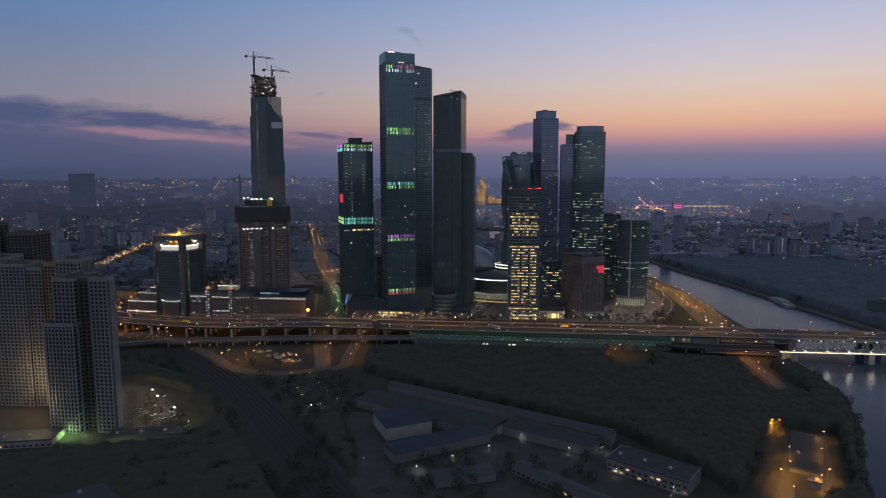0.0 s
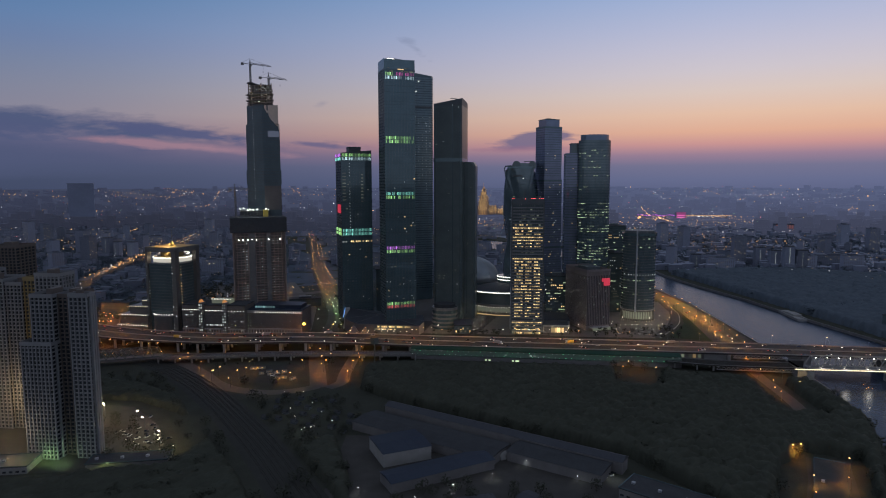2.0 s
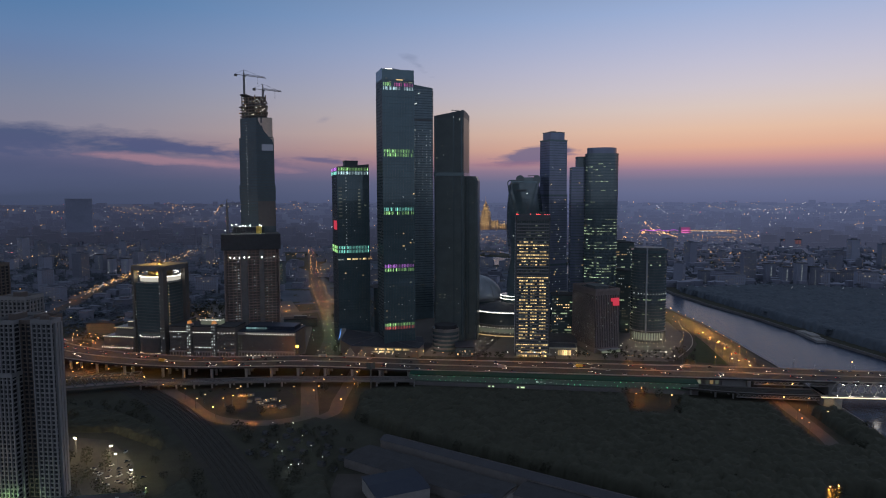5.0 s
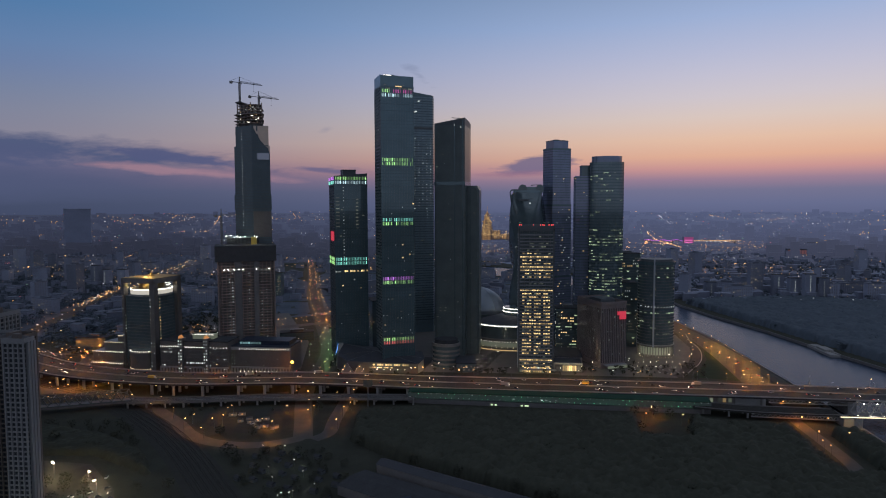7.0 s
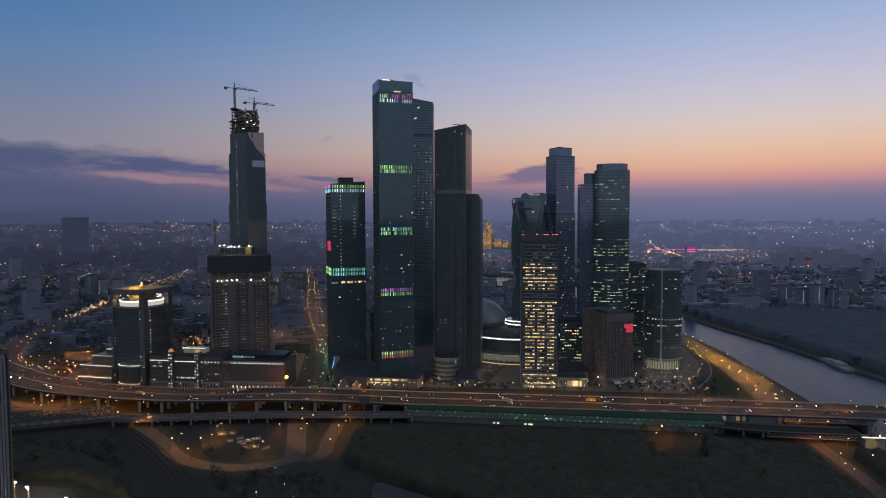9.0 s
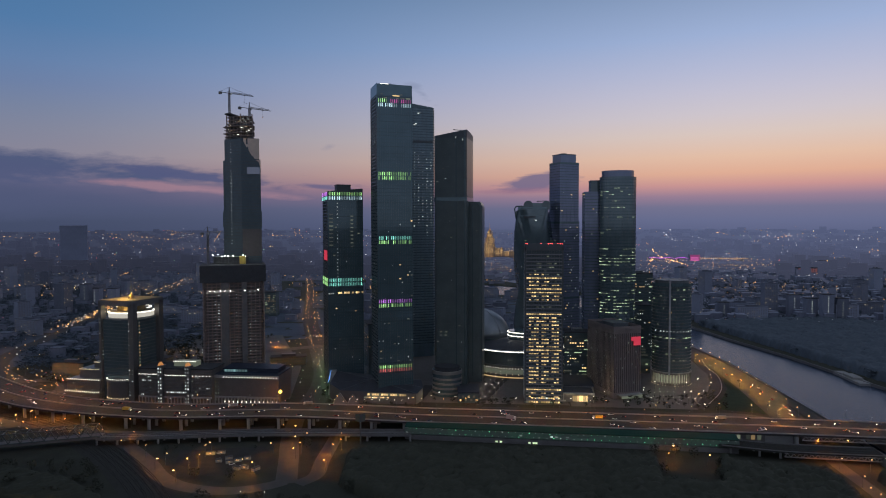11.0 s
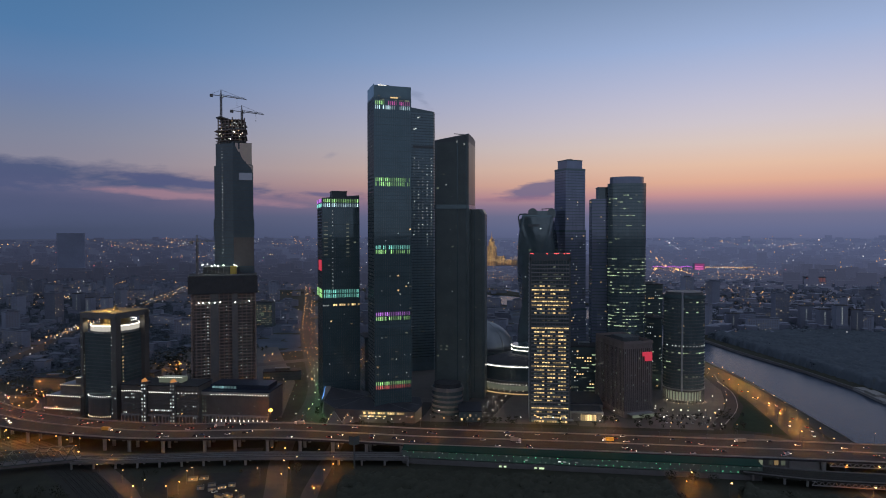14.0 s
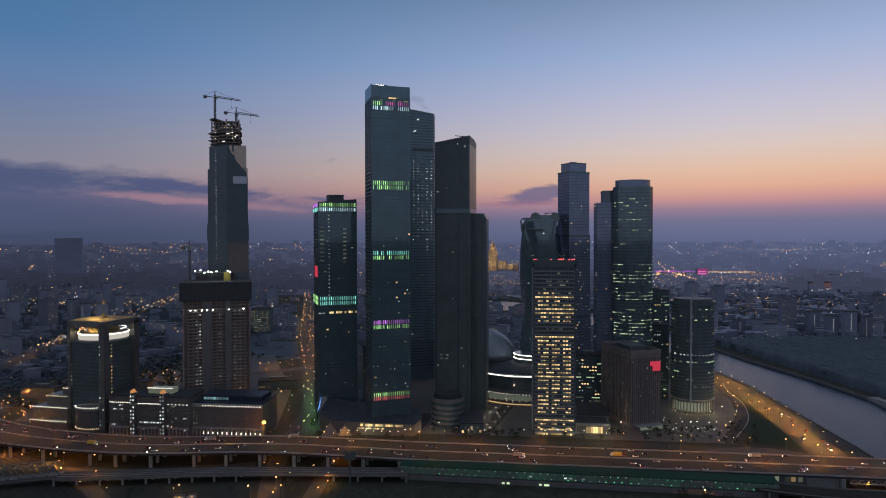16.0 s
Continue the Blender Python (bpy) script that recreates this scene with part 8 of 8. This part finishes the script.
part("trunk", Form().prism(ellipse(0, 0, 0.3, 0.3, 7), 0, 4.6, top=ellipse(0.1, 0.05, 0.16, 0.16, 7)).beam((0, 0, 3), (1.4, 0.6, 5.2), 0.09).beam((0, 0, 3.4), (-1.1, 0.9, 5.6), 0.09), BARK, oak)
for i, (x, y) in enumerate(((-238, 438), (-296, 488), (-306, 505), (-262, 466), (-300, 474), (-318, 498), (-326, 510), (-334, 502), (-312, 478), (-322, 470), (-282, 458), (-274, 452), (-262, 446), (-330, 486), (-300, 462), (-286, 440), (-246, 452), (-345, 508), (205, 512), (218, 512), (246, 455), (236, 430), (118, 705), (136, 706), (150, 700), (-258, 616), (-228, 616), (-190, 690), (60, 425), (-20, 405))):
    copy_thing(oak, pose(x, y, 0, 0, 0, i * 67))

# ---- the city beyond ----
rf = random.Random(77)
SIGN_ROSE = glow("rose_wall_light", (0.9, 0.3, 0.3), 0.12)


def block_kind(w_, d_, z_, wall, share, label, seed):
    t = thing("apartment_block", 0, 0, 0, 0, label, "apartment block", "city blocks")
    part("wall", Form().box(-w_ / 2, w_ / 2, -d_ / 2, d_ / 2, 0, z_), wall, t)
    part("roof", Form().box(-w_ / 2 - 0.4, w_ / 2 + 0.4, -d_ / 2 - 0.4, d_ / 2 + 0.4, z_, z_ + 1).box(-w_ / 5, w_ / 5, -d_ / 4, d_ / 4, z_ + 1, z_ + 4), ROOF_CITY, t)
    f, g = Form(), Form()
    r = random.Random(seed)
    for side_ in (-1, 1):
        for i in range(int(z_ / 3.2)):
            for c in range(int(w_ / 4.5)):
                x, z = -w_ / 2 + 2.2 + c * 4.5, 1.2 + i * 3.2
                q = g if r.random() < share else f
                q.box(x - 1.0, x + 1.0, side_ * d_ / 2 - 0.15, side_ * d_ / 2 + 0.15, z, z + 1.6)
    part("window_grid", f, CITY_PANE, t, kind="stuff")
    if g.v:
        part("lit_window_grid", g, CITY_LIT, t, kind="stuff")
    return t


CITY_LIT = glow("city_window_light", (1.0, 0.78, 0.45), 0.5, 0.8, True)
KINDS = [block_kind(60, 15, 28, WALL_CITY, 0.06, "long mid-rise apartment block with few lit windows", 1), block_kind(24, 20, 52, WALL_CITY, 0.06, "high apartment block in the dusk", 2),
         block_kind(44, 16, 36, HAZE_CITY, 0.06, "pale slab apartment block with dark windows", 3), block_kind(80, 16, 24, WALL_CITY, 0.06, "long low apartment block in the dusk", 4),
         block_kind(28, 24, 70, WALL_CITY, 0.06, "tall point block in the dusk", 5), block_kind(40, 30, 16, WALL_CITY, 0.04, "low commercial block with few lights", 6)]
free = {id(k): True for k in KINDS}
MAIN_LINES = [(street, 45), (LEFT, 42)]


def clear_of(x, y, extra=40):
    if bank_depth(x, y) > -extra:
        return False
    for line, gap in MAIN_LINES:
        if any((x - a) ** 2 + (y - b) ** 2 < gap ** 2 for a, b in line):
            return False
    if x > 300 and y < 1450 and x < 1150:
        return False
    if (-580 < x < 300 and y < 1130) or (-560 < x < -240 and y < 1330) or (120 < x < 330 and y < 1330):
        return False
    return True


n_things = 0
placed = []
while n_things < 108:
    y = 1000 + 1250 * rf.random() ** 0.9
    x = -0.095 * y + rf.uniform(-0.78, 0.80) * y
    if not clear_of(x, y) or any((x - a) ** 2 + (y - b) ** 2 < 62 ** 2 for a, b in placed):
        continue
    placed.append((x, y))
    k = rf.choice(KINDS)
    m = pose(x, y, 0, 0, 0, rf.choice((0, 24, 90, 114, -20, 60)))
    if free.pop(id(k), None):
        k.matrix_basis = m
    else:
        copy_thing(k, m)
    n_things += 1

# low roofs, and everything past the named blocks, as one mass of city
f, f_east, tops, tops_east = Form(), Form(), Form(), Form()
for _ in range(2300):
    y = 1000 + 1800 * rf.random()
    x = -0.095 * y + rf.uniform(-0.8, 0.82) * y
    if clear_of(x, y, 20):
        w_, d_, z_ = rf.uniform(4, 15), rf.uniform(8, 20), rf.uniform(5, 18)
        (f_east if x > 200 else f).box(x - w_, x + w_, y - d_ / 2, y + d_ / 2, 0, z_)
        (tops_east if x > 200 else tops).box(x - w_ - 0.3, x + w_ + 0.3, y - d_ / 2 - 0.3, y + d_ / 2 + 0.3, z_, z_ + 0.7)
tagged(new("city_houses", f.mesh("city_houses", WALL_CITY)), "low city houses in the dusk", "city houses", kind="stuff")
tagged(new("city_roofs", tops.mesh("city_roofs", ROOF_CITY)), "low city roofs in the dusk", "city roofs", kind="stuff")
tagged(new("city_houses", f_east.mesh("city_houses", WALL_CITY)), "low pale city houses across the river", "city houses", kind="stuff")
tagged(new("city_roofs", tops_east.mesh("city_roofs", HAZE_CITY)), "low pale city roofs across the river", "city roofs", kind="stuff")
def rise(x, y):
    """Height of the far land, which climbs slowly towards the horizon."""
    return 150 * max(0.0, (math.hypot(x, y) - 3900) / 950) ** 1.15


f = Form()
for _ in range(3200):
    y = 2500 + 2350 * rf.random()
    x = -0.095 * y + rf.uniform(-0.8, 0.82) * y
    if bank_depth(x, y) < -30 and math.hypot(x, y) < 4900:
        w_, d_ = rf.uniform(10, 35), rf.uniform(8, 20)
        z_ = rf.choice((14, 18, 25, 25, 32, 40, 55)) * rf.uniform(0.8, 1.2) + (rf.random() < 0.015) * rf.uniform(20, 50)
        if (-0.065 < x / y < 0.025 and y < 3900) or (0.17 < x / y < 0.38 and y < 3700):
            z_ = min(z_, 9)
        g_ = rise(x, y)
        f.box(x - w_, x + w_, y - d_ / 2, y + d_ / 2, g_ - 12, g_ + z_ * (1.0 - 0.55 * min(1.0, g_ / 110)))
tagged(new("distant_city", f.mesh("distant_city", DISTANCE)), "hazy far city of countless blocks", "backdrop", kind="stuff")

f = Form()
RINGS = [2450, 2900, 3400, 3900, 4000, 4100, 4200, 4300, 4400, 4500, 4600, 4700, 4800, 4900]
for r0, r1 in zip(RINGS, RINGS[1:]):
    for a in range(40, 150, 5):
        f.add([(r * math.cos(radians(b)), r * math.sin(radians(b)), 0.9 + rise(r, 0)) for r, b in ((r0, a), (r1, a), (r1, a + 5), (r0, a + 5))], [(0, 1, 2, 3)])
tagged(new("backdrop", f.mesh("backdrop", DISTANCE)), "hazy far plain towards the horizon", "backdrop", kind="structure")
slab = thing("highrise_slab", -2010, 2860, 0, 30, "broad dark high-rise slab standing out in the haze", "high-rise")
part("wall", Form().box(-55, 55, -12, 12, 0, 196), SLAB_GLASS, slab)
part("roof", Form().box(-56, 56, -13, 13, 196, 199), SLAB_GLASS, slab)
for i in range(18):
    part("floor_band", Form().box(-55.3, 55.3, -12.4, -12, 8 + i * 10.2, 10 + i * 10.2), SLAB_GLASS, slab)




def spire_hotel():
    """The golden hotel with its stepped tower and spire; floodlight is put into the stone's emission."""
    gold = glow("golden_floodlit_stone", (1.0, 0.52, 0.16), 0.30, 0.7)
    t = thing("spired_hotel", -122, 3850, 0, 0, "golden floodlit stepped hotel tower with a spire", "hotel")
    for w_, z0, z1 in ((62, 0, 86), (50, 86, 122), (34, 122, 146), (20, 146, 164)):
        part("tier", Form().box(-w_ / 2, w_ / 2, -20, 20, z0, z1), STONE_BROWN, t)
        for i in range(int(w_ / 7)):
            part("lit_pier", Form().box(-w_ / 2 + i * 7 + 1, -w_ / 2 + i * 7 + 5.2, -20.8, -20, z0 + 2, z1), gold, t)
        part("lit_cornice", Form().box(-w_ / 2 - 1, w_ / 2 + 1, -21.2, -20.2, z1 - 2.5, z1), gold, t)
    part("spire", Form().prism(ellipse(0, 0, 7, 7, 8), 164, 180, top=ellipse(0, 0, 1.2, 1.2, 8)).prism(ellipse(0, 0, 1.2, 1.2, 8), 180, 208, top=ellipse(0, 0, 0.4, 0.4, 8)), gold, t)
    f = Form()
    for i in range(90):
        x = rf.uniform(-31, 31) * (1 if i % 3 else 0.55)
        z = rf.uniform(30, 120 if i % 3 else 160)
        f.box(x - 1.3, x + 1.3, -23, -21.7, z, z + 2.6)
    for i in range(60):
        x, z = rf.uniform(31, 150), rf.uniform(20, 62)
        f.box(x - 1.3, x + 1.3, -19, -17.7, z, z + 2.6)
    part("flood_lamps", f, LIT_WARM, t, "small warm floodlights", "stuff")
    for x0, x1, z in ((-52, -31, 60), (31, 80, 62), (80, 150, 42)):
        part("wing", Form().box(x0, x1, -16, 16, 0, z), STONE_BROWN, t)
        for i in range(int((x1 - x0) / 9)):
            part("lit_pier", Form().box(x0 + i * 9 + 1, x0 + i * 9 + 5, -17, -16, 14, z + rf.uniform(-8, 5)), gold, t)


spire_hotel()

# far lamps: strung along streets and scattered
groups = {k: Form() for k in ("warm", "white", "pink", "green")}


def far_dot(x, y, z, kind, size=1.0):
    s = 0.00032 * math.hypot(x, y) * size
    z += rise(x, y)
    groups[kind].box(x - s, x + s, y - s, y + s, z, z + 2 * s)


for _ in range(210):
    y = 1150 + 3500 * rf.random() ** 0.8
    x = -0.095 * y + rf.uniform(-0.78, 0.8) * y
    ang, n = rf.choice((0, 0.4, 1.57, 1.97, -0.3, 0.1)) + rf.uniform(-0.1, 0.1), rf.randint(4, 16)
    kind = rf.choice(("warm", "warm", "warm", "white"))
    for i in range(n):
        a, b = x + i * 30 * math.cos(ang), y + i * 30 * math.sin(ang)
        if bank_depth(a, b) < -10 and not (-580 < a < 300 and b < 1130) and math.hypot(a, b) < 4850 and not (300 < a < 1150 and b < 1300):
            far_dot(a, b, 10 + rf.uniform(0, 4), kind, rf.uniform(0.6, 1.2))
for _ in range(1100):
    y = 1050 + 3750 * rf.random() ** 0.75
    x = -0.095 * y + rf.uniform(-0.78, 0.8) * y
    if bank_depth(x, y) < -10 and not (-580 < x < 300 and y < 1130) and math.hypot(x, y) < 4850 and not (300 < x < 1000 and y < 1250 and rf.random() < 0.8):
        far_dot(x, y, rf.uniform(6, 20) + (rf.random() < 0.2) * rf.uniform(10, 60), rf.choices(("warm", "white", "pink", "green"), (5, 5, 0.5, 0.5))[0], rf.choice((0.4, 0.5, 0.7, 1.1)))
for _ in range(1300):
    y = 2600 + 2200 * rf.random() ** 0.7
    x = -0.095 * y + rf.uniform(-0.78, 0.8) * y
    if math.hypot(x, y) < 4850:
        far_dot(x, y, rf.uniform(6, 30), rf.choices(("warm", "white", "pink", "green"), (5, 6, 0.7, 0.5))[0], rf.choice((0.4, 0.5, 0.7, 1.0)))
for ax, ay, bx, by, n, kind, size in ((-836, 1229, -962, 1619, 40, "warm", 1.2), (-830, 1240, -900, 1400, 14, "white", 1.2), (800, 3100, 870, 4300, 40, "warm", 1.5), (700, 3400, 830, 3900, 24, "warm", 1.4), (985, 3640, 1250, 3640, 40, "white", 0.9), (1500, 2500, 1850, 2500, 30, "white", 1.0), (1950, 3300, 2300, 3300, 24, "white", 1.0), (-2500, 2700, -2250, 2700, 10, "white", 1.2), (1100, 2640, 1180, 2640, 8, "warm", 1.2), (560, 1440, 1000, 1420, 14, "white", 0.8), (-2300, 2400, -2050, 2380, 26, "pink", 0.9), (-1900, 2100, -1700, 2100, 16, "pink", 1.0), (-150, 2330, 70, 2170, 16, "warm", 0.9), (-260, 2110, 60, 1900, 14, "white", 0.7)):
    for i in range(n):
        s = i / n
        far_dot(ax + (bx - ax) * s + rf.uniform(-6, 6), ay + (by - ay) * s + rf.uniform(-14, 14), 12, kind, size * rf.uniform(0.7, 1.2))
for i, (x, y) in enumerate(stations(LEFT, 17)):
    far_dot(x + (11 if i % 2 else -11), y + rf.uniform(-4, 4), 9 if i % 3 else 1, "warm" if i % 3 else "white", rf.uniform(0.6, 1.3))
for i, ((ax, ay), (bx, by)) in enumerate(zip(street[4:], street[5:])):  # traffic and lamps along the avenue
    n = int(math.hypot(bx - ax, by - ay) / 18)
    for j in range(n):
        x, y = ax + (bx - ax) * j / n, ay + (by - ay) * j / n
        for off, kind in ((-9, "warm"), (9, "warm"), (-3, "warm"), (4, "pink")):
            if y > 1000 and rf.random() < (0.5 if abs(off) > 8 else 0.22):
                far_dot(x + off, y + rf.uniform(-5, 5), 8 if abs(off) > 10 else 1, kind, rf.uniform(0.45, 1.0))
for i in range(46):  # cross street and the lots beside the avenue
    s = rf.random()
    far_dot(-520 + 220 * s + rf.uniform(-9, 9), 1055 + 190 * s * s + 10 * s + rf.uniform(-9, 9), rf.choice((8, 9, 1)), "warm", rf.uniform(0.5, 1.1))
for i in range(34):
    far_dot(rf.uniform(-335, -268), rf.uniform(880, 1080), rf.uniform(1, 8), rf.choice(("white", "white", "green", "warm")), rf.uniform(0.5, 1.0))
for i in range(24):  # forecourts between the office tower and the quay tower
    far_dot(rf.uniform(60, 240), rf.uniform(905, 1060), rf.uniform(1, 9), rf.choice(("white", "warm", "white", "green")), rf.uniform(0.5, 0.9))
for i in range(80):
    far_dot(rf.uniform(-640, -400), rf.uniform(880, 1100), rf.uniform(2, 12), rf.choice(("warm", "warm", "white")), rf.uniform(0.5, 1.0))
for i in range(44):
    far_dot(rf.uniform(-680, -535), rf.uniform(842, 905), rf.choice((1, 1, 2, 8)), rf.choice(("warm", "pink", "white", "warm")), rf.uniform(0.5, 1.0))
for i in range(26):
    far_dot(rf.uniform(-560, -420), rf.uniform(700, 722), rf.choice((1, 1, 8)), rf.choice(("warm", "white", "warm")), rf.uniform(0.5, 0.9))
for k, m in (("warm", FAR_WARM), ("white", FAR_WHITE), ("pink", FAR_PINK), ("green", FAR_GREEN)):
    tagged(new("city_lamps", groups[k].mesh("city_lamps", m)), "countless far street lamps", "city lamps", kind="stuff")
bridge = thing("violet_bridge", 740, 3640, 0, 0, "far road bridge edged with violet and amber light", "bridge")
part("deck", Form().box(0, 520, -8, 8, 14, 17), CONCRETE_DARK, bridge)
for i in range(22):
    part("violet_lamp", Form().box(4 + i * 9.5, 9 + i * 9.5, -9, -8.2, 17 + 2.5 * math.sin(i * 0.8), 19.5 + 2.5 * math.sin(i * 0.8)), SIGN_VIOLET, bridge)
for i in range(30):
    part("amber_lamp", Form().box(230 + i * 9.5, 234 + i * 9.5, -9, -8.2, 16, 18.5), FAR_WARM, bridge)
for x in (40, 150, 260, 370, 480):
    part("pier", Form().box(x, x + 8, -7, 7, 0, 14), CONCRETE_DARK, bridge)
cube = thing("video_cube", 960, 3560, 0, 0, "far building with a glowing magenta screen front", "building")
part("wall", Form().box(-26, 26, 0, 30, 0, 40), HAZE_CITY, cube)
part("screen", Form().box(-24, 24, -1, -0.3, 3, 38), glow("magenta_screen", (0.75, 0.08, 0.42), 0.28), cube, "glowing magenta screen")
for z in (9, 20):
    part("screen_bar", Form().box(-21, 18, -1.6, -1.1, z, z + 4), glow("pink_screen_bar", (1.0, 0.2, 0.62), 0.9), cube, "brighter pink light bar")
for x, y, w_, z_, mat_, text in ((1110, 2640, 70, 34, SIGN_ROSE, "far hall with a dim rose-lit front"), (1330, 2990, 40, 40, LIT_YELLOW, "far tower with lit top windows"), (1560, 2830, 110, 22, LIT_DIM, "far low hall with a lit front")):
    t = thing("far_hall", x, y, 0, 0, text, "hall", "far halls")
    part("wall", Form().box(-w_ / 2, w_ / 2, 0, 24, 0, z_), WALL_CITY, t)
    part("roof", Form().box(-w_ / 2 - 1, w_ / 2 + 1, -1, 25, z_, z_ + 1.5), ROOF_DARK, t)
    for i in range(int(w_ / 10)):
        part("lit_front", Form().box(-w_ / 2 + i * 10 + 1, -w_ / 2 + i * 10 + 8, -1, -0.2, z_ * 0.5, z_ - 2), mat_, t)
for x, y, k in ((-1046, 1584, 52), (-1030, 1600, 40), (-985, 1600, 40), (600, 1560, 44), (622, 1530, 40), (640, 1500, 52), (668, 1500, 44), (455, 1560, 26)):
    t = thing("stair_lit_block", x, y, 0, 0, "dim apartment block with one lit stair line", "apartment block", "stair-lit blocks")
    part("wall", Form().box(-11, 11, 0, 16, 0, k + 4), WALL_CITY, t)
    part("roof", Form().box(-11.4, 11.4, -0.4, 16.4, k + 4, k + 5), ROOF_DARK, t)
    f = Form()
    for i in range(int(k / 3.4)):
        f.box(-0.6, 0.6, -0.3, 0.05, 3 + i * 3.4, 4.6 + i * 3.4)
    part("stair_light", f, LIT_WHITE, t, "one line of lit stair windows")
